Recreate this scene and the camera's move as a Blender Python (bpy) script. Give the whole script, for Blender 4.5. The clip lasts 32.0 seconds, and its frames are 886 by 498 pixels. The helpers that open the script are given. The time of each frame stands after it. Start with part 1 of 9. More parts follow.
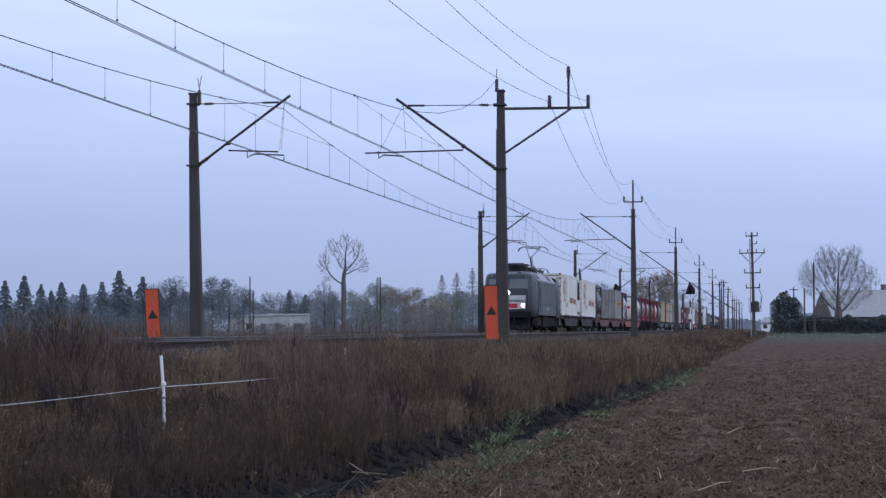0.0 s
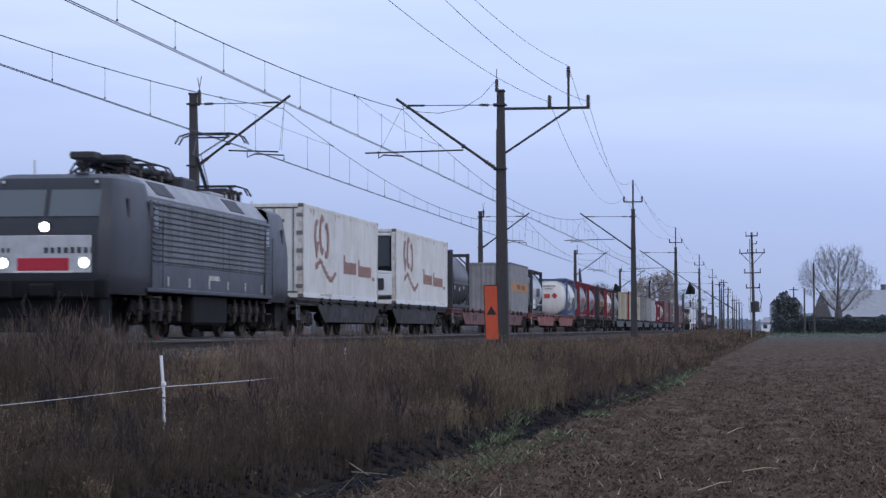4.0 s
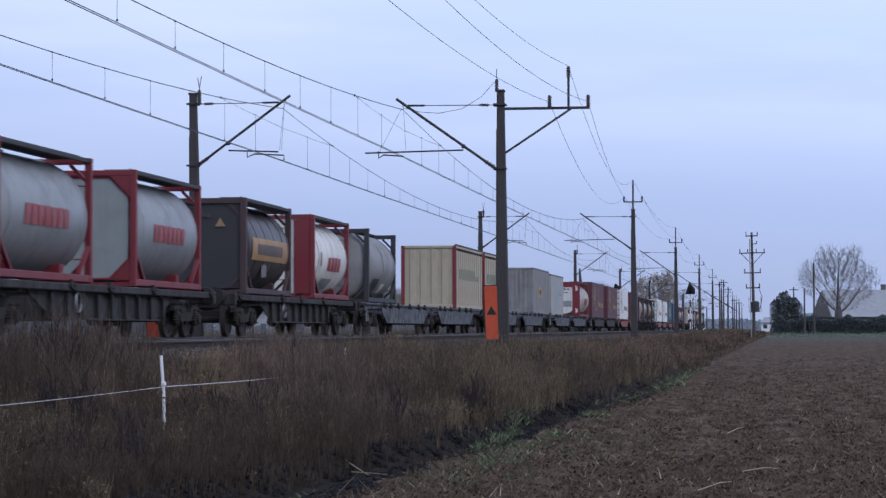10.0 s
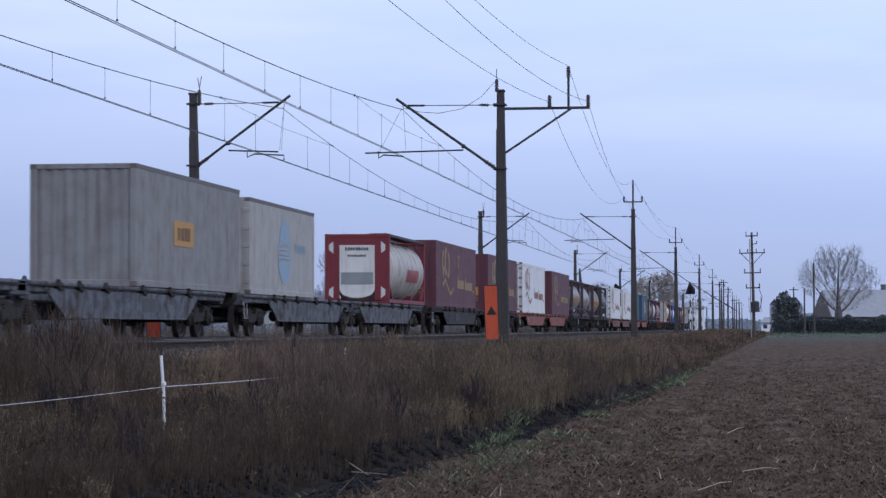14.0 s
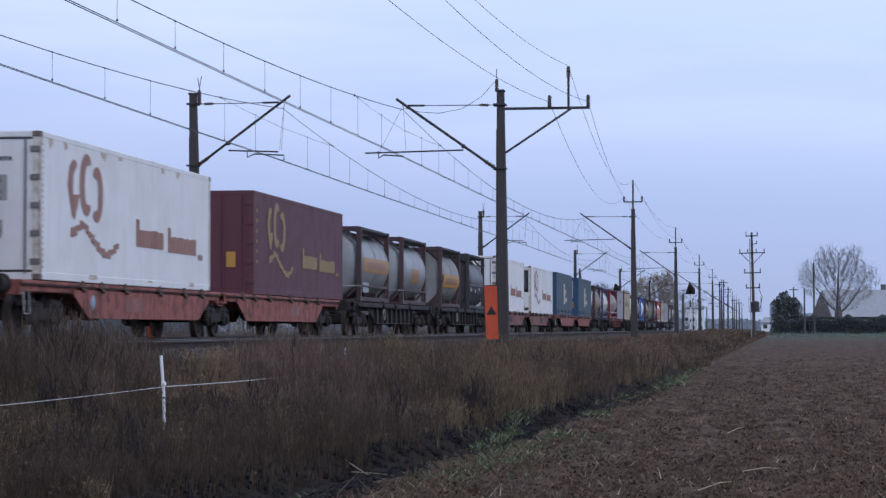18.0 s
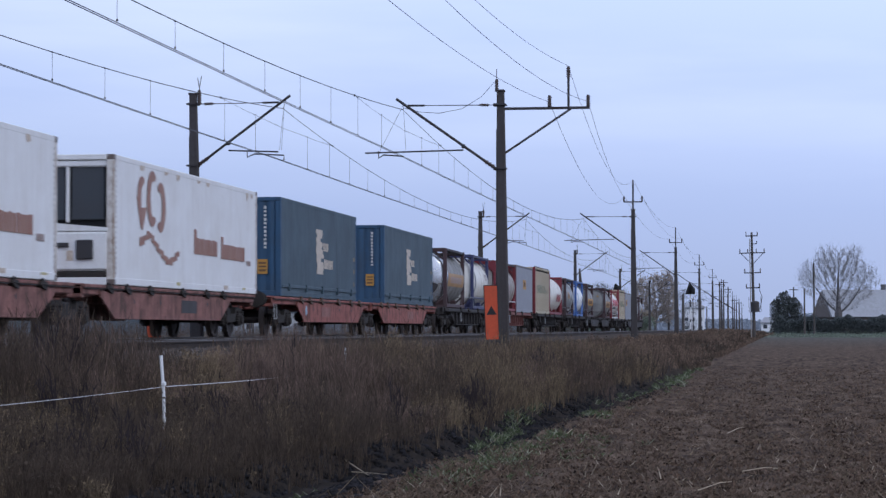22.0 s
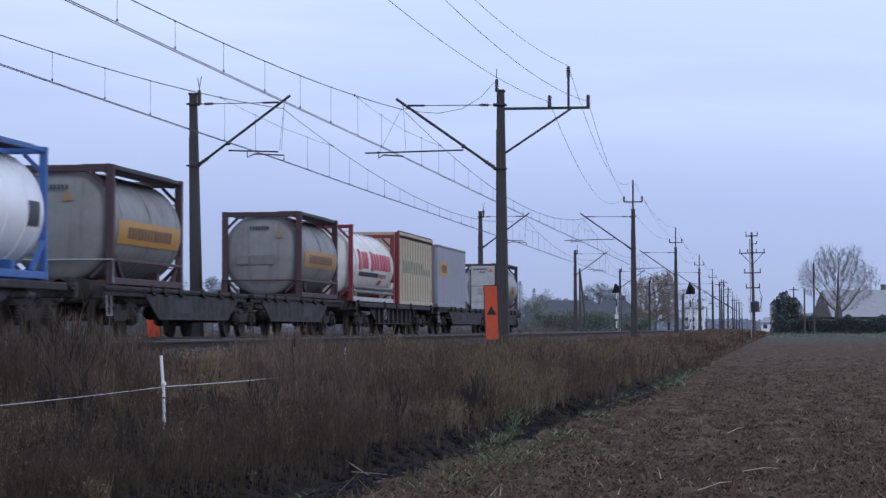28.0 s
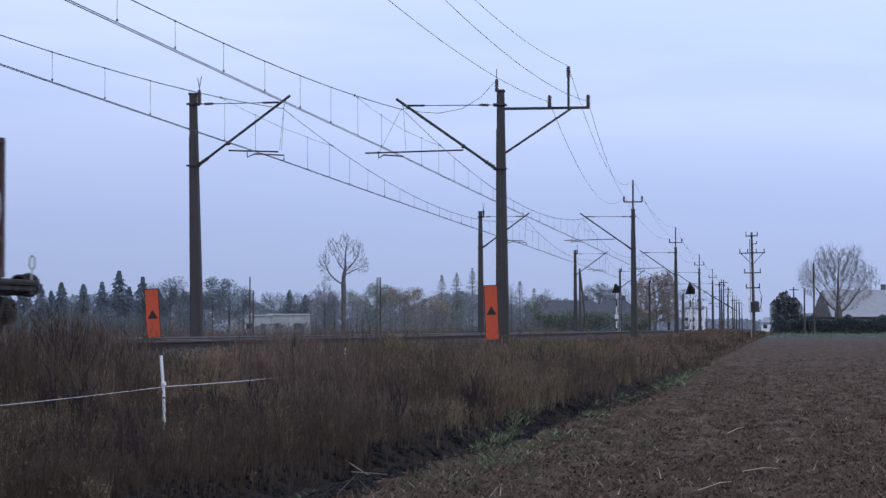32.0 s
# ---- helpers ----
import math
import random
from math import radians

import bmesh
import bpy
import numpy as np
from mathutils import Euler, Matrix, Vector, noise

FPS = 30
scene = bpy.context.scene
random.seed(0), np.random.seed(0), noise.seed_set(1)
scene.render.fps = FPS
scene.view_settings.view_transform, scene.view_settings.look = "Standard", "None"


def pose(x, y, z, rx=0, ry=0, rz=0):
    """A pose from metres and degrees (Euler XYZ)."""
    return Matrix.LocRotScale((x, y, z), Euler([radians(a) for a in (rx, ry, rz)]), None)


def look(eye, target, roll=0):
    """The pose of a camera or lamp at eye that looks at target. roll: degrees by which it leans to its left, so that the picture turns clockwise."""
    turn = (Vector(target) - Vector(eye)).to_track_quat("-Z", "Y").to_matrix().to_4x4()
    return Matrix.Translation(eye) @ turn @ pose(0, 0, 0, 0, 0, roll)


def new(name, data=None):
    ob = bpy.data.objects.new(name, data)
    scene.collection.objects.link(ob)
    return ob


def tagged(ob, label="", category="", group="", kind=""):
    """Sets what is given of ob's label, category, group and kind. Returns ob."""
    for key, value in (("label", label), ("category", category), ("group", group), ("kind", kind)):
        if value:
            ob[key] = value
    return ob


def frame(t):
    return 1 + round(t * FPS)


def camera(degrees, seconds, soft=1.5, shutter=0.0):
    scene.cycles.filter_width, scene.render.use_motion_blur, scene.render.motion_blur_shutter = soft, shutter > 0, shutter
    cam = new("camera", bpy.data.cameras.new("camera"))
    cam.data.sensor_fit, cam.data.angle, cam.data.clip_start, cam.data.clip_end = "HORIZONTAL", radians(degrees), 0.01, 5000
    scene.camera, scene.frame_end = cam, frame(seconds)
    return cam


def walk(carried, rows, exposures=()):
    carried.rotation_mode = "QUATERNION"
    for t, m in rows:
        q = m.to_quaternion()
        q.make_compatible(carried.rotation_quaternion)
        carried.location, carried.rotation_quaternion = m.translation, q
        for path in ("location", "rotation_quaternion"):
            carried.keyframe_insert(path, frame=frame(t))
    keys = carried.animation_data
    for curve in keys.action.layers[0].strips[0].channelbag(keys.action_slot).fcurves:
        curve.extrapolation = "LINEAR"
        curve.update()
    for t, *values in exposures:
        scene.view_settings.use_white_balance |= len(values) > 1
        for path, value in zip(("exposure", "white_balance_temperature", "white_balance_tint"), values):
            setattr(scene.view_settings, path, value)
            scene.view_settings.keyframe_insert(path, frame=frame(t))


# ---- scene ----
# World: rail top of the tracks is z = 0, tracks run along y, the camera stands at x = 0, y = 0.
SECONDS = 32.0
SPEED = 22.37            # train, metres a second towards -y
TRACK_FAR = -15.03       # centre line of the track that the train uses
TRACK_NEAR = -11.03
EYE = Vector((0.0, 0.0, 0.195))
YAW, TILT, ROLL = 7.847, 1.964, -0.08
cam = camera(21.42, SECONDS, soft=1.4, shutter=0.25)
VIEW = pose(EYE.x, EYE.y, EYE.z, 90 + TILT, 0, YAW) @ pose(0, 0, 0, 0, 0, ROLL)
walk(cam, [(0.0, VIEW), (SECONDS, VIEW)], exposures=[(0.0, 0.02, 6300, 10), (SECONDS, 0.02, 6300, 10)])

# ---- light: a bright overcast sky with a weak veiled sun behind the camera ----
SUN_ELEVATION, SUN_AZIMUTH = 32.0, 130.0   # degrees; azimuth clockwise from +y
world = bpy.data.worlds.new("overcast_sky")
scene.world = world
world.use_nodes = True
wn, wl = world.node_tree.nodes, world.node_tree.links
wn.clear()
w_out = wn.new("ShaderNodeOutputWorld")
w_bg = wn.new("ShaderNodeBackground")
w_sky = wn.new("ShaderNodeTexSky")
w_sky.sky_type = "NISHITA"
w_sky.sun_disc = False
w_sky.sun_elevation = radians(SUN_ELEVATION)
w_sky.sun_rotation = radians(SUN_AZIMUTH)
w_sky.air_density, w_sky.dust_density = 1.0, 3.0
w_dim = wn.new("ShaderNodeVectorMath")
w_dim.operation = "SCALE"
w_dim.inputs["Scale"].default_value = 0.10
w_co = wn.new("ShaderNodeTexCoord")
w_sep = wn.new("ShaderNodeSeparateXYZ")
w_ramp = wn.new("ShaderNodeValToRGB")
w_ramp.color_ramp.elements[0].position = 0.0
w_ramp.color_ramp.elements[0].color = (0.43, 0.51, 0.76, 1)
w_ramp.color_ramp.elements[1].position = 0.15
w_ramp.color_ramp.elements[1].color = (0.69, 0.825, 1.23, 1)
mid = w_ramp.color_ramp.elements.new(0.05)
mid.color = (0.475, 0.582, 0.915, 1)
w_map = wn.new("ShaderNodeMapping")
w_map.inputs["Scale"].default_value = (2.6, 2.6, 19.0)
w_noise = wn.new("ShaderNodeTexNoise")
w_noise.inputs["Scale"].default_value = 1.0
w_noise.inputs["Detail"].default_value = 5.0
w_cr = wn.new("ShaderNodeValToRGB")
w_cr.color_ramp.elements[0].position = 0.42
w_cr.color_ramp.elements[0].color = (0, 0, 0, 1)
w_cr.color_ramp.elements[1].position = 0.66
w_cr.color_ramp.elements[1].color = (1, 1, 1, 1)
w_cloud = wn.new("ShaderNodeMix")
w_cloud.data_type = "RGBA"
w_cloud.inputs[7].default_value = (0.83, 0.935, 1.22, 1)
w_mix = wn.new("ShaderNodeMix")
w_mix.data_type = "RGBA"
w_mix.inputs[0].default_value = 0.9
wl.new(w_co.outputs["Generated"], w_sep.inputs[0])
wl.new(w_sep.outputs["Z"], w_ramp.inputs[0])
wl.new(w_co.outputs["Generated"], w_map.inputs[0])
wl.new(w_map.outputs[0], w_noise.inputs["Vector"])
wl.new(w_noise.outputs[0], w_cr.inputs[0])
w_high = wn.new("ShaderNodeMapRange")   # bright streaks only well above the horizon
w_high.inputs["From Min"].default_value, w_high.inputs["From Max"].default_value = 0.05, 0.14
w_part = wn.new("ShaderNodeMath")
w_part.operation = "MULTIPLY"
wl.new(w_sep.outputs["Z"], w_high.inputs["Value"])
wl.new(w_cr.outputs[0], w_part.inputs[0])
wl.new(w_high.outputs[0], w_part.inputs[1])
wl.new(w_part.outputs[0], w_cloud.inputs[0])
wl.new(w_ramp.outputs[0], w_cloud.inputs[6])
wl.new(w_sky.outputs[0], w_dim.inputs[0])
wl.new(w_dim.outputs[0], w_mix.inputs[6])
wl.new(w_cloud.outputs[2], w_mix.inputs[7])
w_side = wn.new("ShaderNodeMapRange")   # the sky is a little brighter towards the veiled sun
w_side.inputs["From Min"].default_value, w_side.inputs["From Max"].default_value = -0.35, 0.10
w_side.inputs["To Min"].default_value, w_side.inputs["To Max"].default_value = 0.91, 1.03
w_gain = wn.new("ShaderNodeVectorMath")
w_gain.operation = "SCALE"
wl.new(w_sep.outputs["X"], w_side.inputs["Value"])
wl.new(w_side.outputs[0], w_gain.inputs["Scale"])
wl.new(w_mix.outputs[2], w_gain.inputs[0])
wl.new(w_gain.outputs[0], w_bg.inputs["Color"])
w_bg.inputs["Strength"].default_value = 1.0
wl.new(w_bg.outputs[0], w_out.inputs[0])

sun = new("sun", bpy.data.lights.new("sun", "SUN"))
sun.data.energy = 0.7
sun.data.angle = radians(20)
sun.data.color = (0.96, 0.97, 1.0)
_az, _el = radians(SUN_AZIMUTH), radians(SUN_ELEVATION)
sun.matrix_world = look((0, 0, 40), Vector((0, 0, 40)) - Vector((math.sin(_az) * math.cos(_el), math.cos(_az) * math.cos(_el), math.sin(_el))))
# ---- mesh and material helpers ----
class Mesh:
    """Collects vertices and faces of one part."""

    def __init__(self):
        self.v, self.f = [], []

    def add(self, verts, faces):
        o = len(self.v)
        self.v.extend(tuple(p) for p in verts)
        self.f.extend(tuple(o + i for i in f) for f in faces)
        return self

    def box(self, c, s, ch=0.0, m=None):
        """Box of centre c and size s with chamfered edges ch."""
        hx, hy, hz = s[0] / 2, s[1] / 2, s[2] / 2
        ch = min(ch, 0.45 * min(s))
        if ch <= 0:
            vs = [(sx * hx, sy * hy, sz * hz) for sz in (-1, 1) for sx, sy in ((-1, -1), (1, -1), (1, 1), (-1, 1))]
            fs = [(3, 2, 1, 0), (4, 5, 6, 7), (0, 1, 5, 4), (1, 2, 6, 5), (2, 3, 7, 6), (3, 0, 4, 7)]
        else:
            vs, idx, fs = [], {}, []
            for a in (-1, 1):
                for b in (-1, 1):
                    for c_ in (-1, 1):
                        idx[a, b, c_] = len(vs)
                        vs += [(a * hx, b * (hy - ch), c_ * (hz - ch)), (a * (hx - ch), b * hy, c_ * (hz - ch)), (a * (hx - ch), b * (hy - ch), c_ * hz)]
            def face(ids, out):
                p = [Vector(vs[i]) for i in ids]
                n = (p[1] - p[0]).cross(p[2] - p[0])
                fs.append(tuple(ids) if n.dot(Vector(out)) > 0 else tuple(reversed(ids)))
            for ax in range(3):
                for s_ in (-1, 1):
                    q = []
                    for b, c_ in ((-1, -1), (1, -1), (1, 1), (-1, 1)):
                        k = [b, c_]
                        k.insert(ax, s_)
                        q.append(idx[tuple(k)] + ax)
                    o = [0, 0, 0]
                    o[ax] = s_
                    face(q, o)
            for ax in range(3):
                u, w = [i for i in range(3) if i != ax]
                for b in (-1, 1):
                    for c_ in (-1, 1):
                        k0, k1 = [0, 0, 0], [0, 0, 0]
                        k0[ax], k1[ax] = -1, 1
                        k0[u] = k1[u] = b
                        k0[w] = k1[w] = c_
                        i0, i1 = idx[tuple(k0)], idx[tuple(k1)]
                        o = [0, 0, 0]
                        o[u], o[w] = b, c_
                        face([i0 + u, i1 + u, i1 + w, i0 + w], o)
            for k, i in idx.items():
                face([i, i + 1, i + 2], k)
        if m is not None:
            vs = [tuple(m @ Vector(p)) for p in vs]
        return self.add([(p[0] + c[0], p[1] + c[1], p[2] + c[2]) for p in vs], fs)

    def beam(self, a, b, w, h=None, ch=0.0):
        """Rectangular bar from a to b."""
        a, b = Vector(a), Vector(b)
        d = b - a
        h = h or w
        rot = d.to_track_quat("Y", "Z").to_matrix()
        return self.box((a + b) / 2, (w, d.length, h), ch, rot)

    def tube(self, pts, r, n=8, r2=None, cap=True):
        """Round tube along points, radius from r to r2."""
        pts = [Vector(p) for p in pts]
        r2 = r if r2 is None else r2
        vs, fs = [], []
        last = len(pts) - 1
        ref = Vector((0.0, 0.0, 1.0))
        d0 = (pts[-1] - pts[0]).normalized()
        if abs(d0.z) > 0.95:
            ref = Vector((1.0, 0.0, 0.0))
        for i, p in enumerate(pts):
            d = (pts[min(i + 1, last)] - pts[max(i - 1, 0)]).normalized()
            u = d.cross(ref)
            u = u.normalized() if u.length > 1e-6 else Vector((1, 0, 0))
            w = u.cross(d)
            rr = r + (r2 - r) * i / max(last, 1)
            for k in range(n):
                a = 2 * math.pi * k / n
                vs.append(p + (u * math.cos(a) + w * math.sin(a)) * rr)
        for i in range(last):
            for k in range(n):
                k2 = (k + 1) % n
                fs.append((i * n + k2, i * n + k, (i + 1) * n + k, (i + 1) * n + k2))
        if cap:
            fs.append(tuple(range(n)))
            fs.append(tuple(reversed(range(last * n, last * n + n))))
        return self.add(vs, fs)

    def lathe(self, prof, n=32, axis="y", c=(0, 0, 0), a0=0.0, a1=2 * math.pi):
        """Turns the profile (place along the axis, radius) round the axis."""
        full = abs(a1 - a0 - 2 * math.pi) < 1e-6
        cols = n if full else n + 1
        vs, fs = [], []
        for s, r in prof:
            for k in range(cols):
                a = a0 + (a1 - a0) * k / n
                p, q = r * math.cos(a), r * math.sin(a)
                vs.append((c[0] + p, c[1] + s, c[2] + q) if axis == "y" else (c[0] + s, c[1] + p, c[2] + q) if axis == "x" else (c[0] + p, c[1] + q, c[2] + s))
        for i in range(len(prof) - 1):
            for k in range(n):
                k2 = (k + 1) % cols
                q = (i * cols + k, i * cols + k2, (i + 1) * cols + k2, (i + 1) * cols + k)
                fs.append(tuple(reversed(q)) if axis == "z" else q)
        return self.add(vs, fs)

    def prism(self, poly, a, b, axis="x"):
        """Extrudes a polygon from a to b along the axis. poly: the two other coordinates."""
        n = len(poly)
        def at(p, s):
            return (s, p[0], p[1]) if axis == "x" else (p[0], s, p[1]) if axis == "y" else (p[0], p[1], s)
        vs = [at(p, a) for p in poly] + [at(p, b) for p in poly]
        fs = [tuple(reversed(range(n))), tuple(range(n, 2 * n))]
        fs += [(i, (i + 1) % n, n + (i + 1) % n, n + i) for i in range(n)]
        return self.add(vs, fs)

    def wave(self, length, height, pitch, depth, at, flat=0.35):
        """Corrugated sheet: at(s, z, out) maps place along, height and relief to a point."""
        n = max(1, round(length / pitch))
        step = length / n
        prof = []
        for i in range(n):
            s = i * step
            prof += [(s, 0), (s + step * flat * 0.5, 0), (s + step * 0.5 * (1 - 0.15), depth), (s + step * (0.5 + flat * 0.5), depth)]
        prof.append((length, 0))
        vs = [at(s, z, o) for z in (0, height) for s, o in prof]
        m = len(prof)
        return self.add(vs, [(i, i + 1, m + i + 1, m + i) for i in range(m - 1)])

    def data(self, name, smooth=None):
        me = bpy.data.meshes.new(name)
        me.from_pydata(self.v, [], self.f)
        me.update()
        if smooth:
            me.shade_smooth()
            me.set_sharp_from_angle(angle=radians(smooth))
        return me


def thing(name, label, category, m=None, group="", kind=""):
    ob = new(name)
    ob.empty_display_size = 0.3
    if m is not None:
        ob.matrix_basis = m
    return tagged(ob, label, category, group, kind)


def part(name, mesh, mat, parent=None, label="", smooth=35):
    data = mesh.data(name, smooth) if isinstance(mesh, Mesh) else mesh
    ob = new(name, data)
    if not data.materials:
        data.materials.append(mat)
    if parent is not None:
        ob.parent = parent
    if label:
        tagged(ob, label)
    return ob


def word(mesh, mat, parent):
    """Lettering as one part for each of its separate bars."""
    root = list(range(len(mesh.v)))

    def find(i):
        while root[i] != i:
            i = root[i]
        return i
    for f in mesh.f:
        for i in f[1:]:
            root[find(i)] = find(f[0])
    bars = {}
    for f in mesh.f:
        bars.setdefault(find(f[0]), []).append(f)
    for faces in bars.values():
        used = sorted({i for f in faces for i in f})
        at = {i: k for k, i in enumerate(used)}
        part("letter", Mesh().add([mesh.v[i] for i in used], [tuple(at[i] for i in f) for f in faces]), mat, parent)


def solid(name, mesh, mat, label, category, m=None, group="", kind="", smooth=35):
    ob = part(name, mesh, mat, None, "", smooth)
    if m is not None:
        ob.matrix_basis = m
    return tagged(ob, label, category, group, kind)


MATS = {}


def paint(name, color, rough=0.55, dirt=0.35, dirt_color=(0.06, 0.05, 0.045), metal=0.0, streak=0.5, grain=60.0, bump=0.08, island=0.0, vary=0.12, spec=0.4, patch=1.6, thin=0.0):
    """Painted or raw surface with stains at two scales, vertical streaks and a fine relief."""
    if name in MATS:
        return MATS[name]
    mat = bpy.data.materials.new(name)
    mat.use_nodes = True
    nt = mat.node_tree
    nd, lk = nt.nodes, nt.links
    bs = nd["Principled BSDF"]
    co = nd.new("ShaderNodeTexCoord")
    n1 = nd.new("ShaderNodeTexNoise")
    n1.inputs["Scale"].default_value = patch
    n1.inputs["Detail"].default_value = 6
    n1.inputs["Roughness"].default_value = 0.65
    lk.new(co.outputs["Object"], n1.inputs["Vector"])
    mp = nd.new("ShaderNodeMapping")
    mp.inputs["Scale"].default_value = (5.0, 5.0, 0.35)
    lk.new(co.outputs["Object"], mp.inputs[0])
    n2 = nd.new("ShaderNodeTexNoise")
    n2.inputs["Scale"].default_value = 1.3
    n2.inputs["Detail"].default_value = 4
    lk.new(mp.outputs[0], n2.inputs["Vector"])
    n3 = nd.new("ShaderNodeTexNoise")
    n3.inputs["Scale"].default_value = grain
    n3.inputs["Detail"].default_value = 3
    lk.new(co.outputs["Object"], n3.inputs["Vector"])
    def span(src, lo, hi, amount):
        r = nd.new("ShaderNodeMapRange")
        r.inputs["From Min"].default_value = lo
        r.inputs["From Max"].default_value = hi
        r.inputs["To Max"].default_value = amount
        lk.new(src, r.inputs["Value"])
        return r.outputs[0]
    a = span(n1.outputs[0], 0.42, 0.75, dirt)
    b = span(n2.outputs[0], 0.48, 0.78, dirt * streak)
    su = nd.new("ShaderNodeMath")
    su.operation = "ADD"
    su.use_clamp = True
    lk.new(a, su.inputs[0])
    lk.new(b, su.inputs[1])
    base = nd.new("ShaderNodeHueSaturation")
    base.inputs["Color"].default_value = (*color, 1)
    val = span(n3.outputs[0], 0.25, 0.75, 2 * vary)
    ad = nd.new("ShaderNodeMath")
    ad.operation = "ADD"
    lk.new(val, ad.inputs[0])
    ad.inputs[1].default_value = 1.0 - vary
    if island:
        ge = nd.new("ShaderNodeNewGeometry")
        isl = nd.new("ShaderNodeMath")
        isl.operation = "MULTIPLY_ADD"
        lk.new(ge.outputs["Random Per Island"], isl.inputs[0])
        isl.inputs[1].default_value = 2 * island
        isl.inputs[2].default_value = -island
        ad2 = nd.new("ShaderNodeMath")
        ad2.operation = "ADD"
        lk.new(ad.outputs[0], ad2.inputs[0])
        lk.new(isl.outputs[0], ad2.inputs[1])
        ad = ad2
    lk.new(ad.outputs[0], base.inputs["Value"])
    mx = nd.new("ShaderNodeMix")
    mx.data_type = "RGBA"
    lk.new(su.outputs[0], mx.inputs[0])
    lk.new(base.outputs[0], mx.inputs[6])
    mx.inputs[7].default_value = (*dirt_color, 1)
    lk.new(mx.outputs[2], bs.inputs["Base Color"])
    rr = nd.new("ShaderNodeMath")
    rr.operation = "MULTIPLY_ADD"
    rr.use_clamp = True
    lk.new(su.outputs[0], rr.inputs[0])
    rr.inputs[1].default_value = 0.35
    rr.inputs[2].default_value = rough
    lk.new(rr.outputs[0], bs.inputs["Roughness"])
    bs.inputs["Metallic"].default_value = metal
    bs.inputs["Specular IOR Level"].default_value = spec
    if bump:
        bp = nd.new("ShaderNodeBump")
        bp.inputs["Strength"].default_value = bump
        bp.inputs["Distance"].default_value = 0.02
        lk.new(n3.outputs[0], bp.inputs["Height"])
        lk.new(bp.outputs[0], bs.inputs["Normal"])
    if thin:
        tr = nd.new("ShaderNodeBsdfTranslucent")
        lk.new(mx.outputs[2], tr.inputs["Color"])
        ms = nd.new("ShaderNodeMixShader")
        ms.inputs[0].default_value = thin
        lk.new(bs.outputs[0], ms.inputs[1])
        lk.new(tr.outputs[0], ms.inputs[2])
        lk.new(ms.outputs[0], nd["Material Output"].inputs["Surface"])
    MATS[name] = mat
    return mat


def glow(name, color, strength):
    if name in MATS:
        return MATS[name]
    mat = bpy.data.materials.new(name)
    mat.use_nodes = True
    bs = mat.node_tree.nodes["Principled BSDF"]
    bs.inputs["Base Color"].default_value = (0.8, 0.8, 0.8, 1)
    bs.inputs["Emission Color"].default_value = (*color, 1)
    bs.inputs["Emission Strength"].default_value = strength
    MATS[name] = mat
    return mat


def glassy(name, color, rough=0.08):
    if name in MATS:
        return MATS[name]
    mat = bpy.data.materials.new(name)
    mat.use_nodes = True
    bs = mat.node_tree.nodes["Principled BSDF"]
    bs.inputs["Base Color"].default_value = (*color, 1)
    bs.inputs["Roughness"].default_value = rough
    bs.inputs["Specular IOR Level"].default_value = 0.6
    MATS[name] = mat
    return mat


MOVING = []   # things of the train: object and its place along the train
# ---- ground ----
PROFILE = [(-900, -1.2), (-60, -1.1), (-24, -1.15), (-20.5, -0.95), (-18.4, -0.42), (-17.2, -0.34), (-9.0, -0.34), (-8.2, -0.62), (-7.0, -1.0),
           (-5.6, -1.22), (-4.60, -1.24), (-4.33, -1.46), (-3.95, -1.5), (-3.5, -1.34), (-3.0, -1.36), (900, -1.36)]


def drift(y):
    """The furrow winds and bends away from the track, shaped to fit the camera's view."""
    y = np.asarray(y, float)
    wind = 0.12 * np.cos((y - 22.0) * 0.571) * np.clip((44 - y) / 8, 0, 1) * np.clip((y - 10) / 5, 0, 1)
    swerve = np.interp(y, [23.0, 28.5], [-0.85, 0.0])
    away = np.interp(y, [105.0, 316.0], [0.0, 3.35])
    return 0.1 + 0.95 * np.clip((y - 28.0) / 38.0, 0, 1) + wind + swerve + away


def field_edge(y):
    """As drift(), for the field's side of the furrow, which widens at its near end."""
    return drift(y) + np.interp(y, [22.0, 28.0], [0.45, 0.0])


def beside_furrow(x):
    return np.clip((np.asarray(x, float) + 6.5) / 2.0, 0, 1)


def ground_z(x, y):
    """Height of the ground sheet; the far field is raised to fit the camera's view."""
    d = drift(y)
    w = np.clip((x + 6.5) / (2.0 + d), 0, 1)
    z = np.interp(x - d * w, [p[0] for p in PROFILE], [p[1] for p in PROFILE])
    rise = np.clip((y - 90.0) / 150.0, 0, 1) * 0.75
    return z + rise * (np.clip((x + 8.5) / 3.0, 0, 1) + np.clip((-20.0 - x) / 6.0, 0, 1) * 0.6)


def axis(*runs):
    out = [runs[0][0]]
    for a, b, n in runs:
        out += list(np.linspace(a, b, n + 1)[1:])
    return np.array(out)


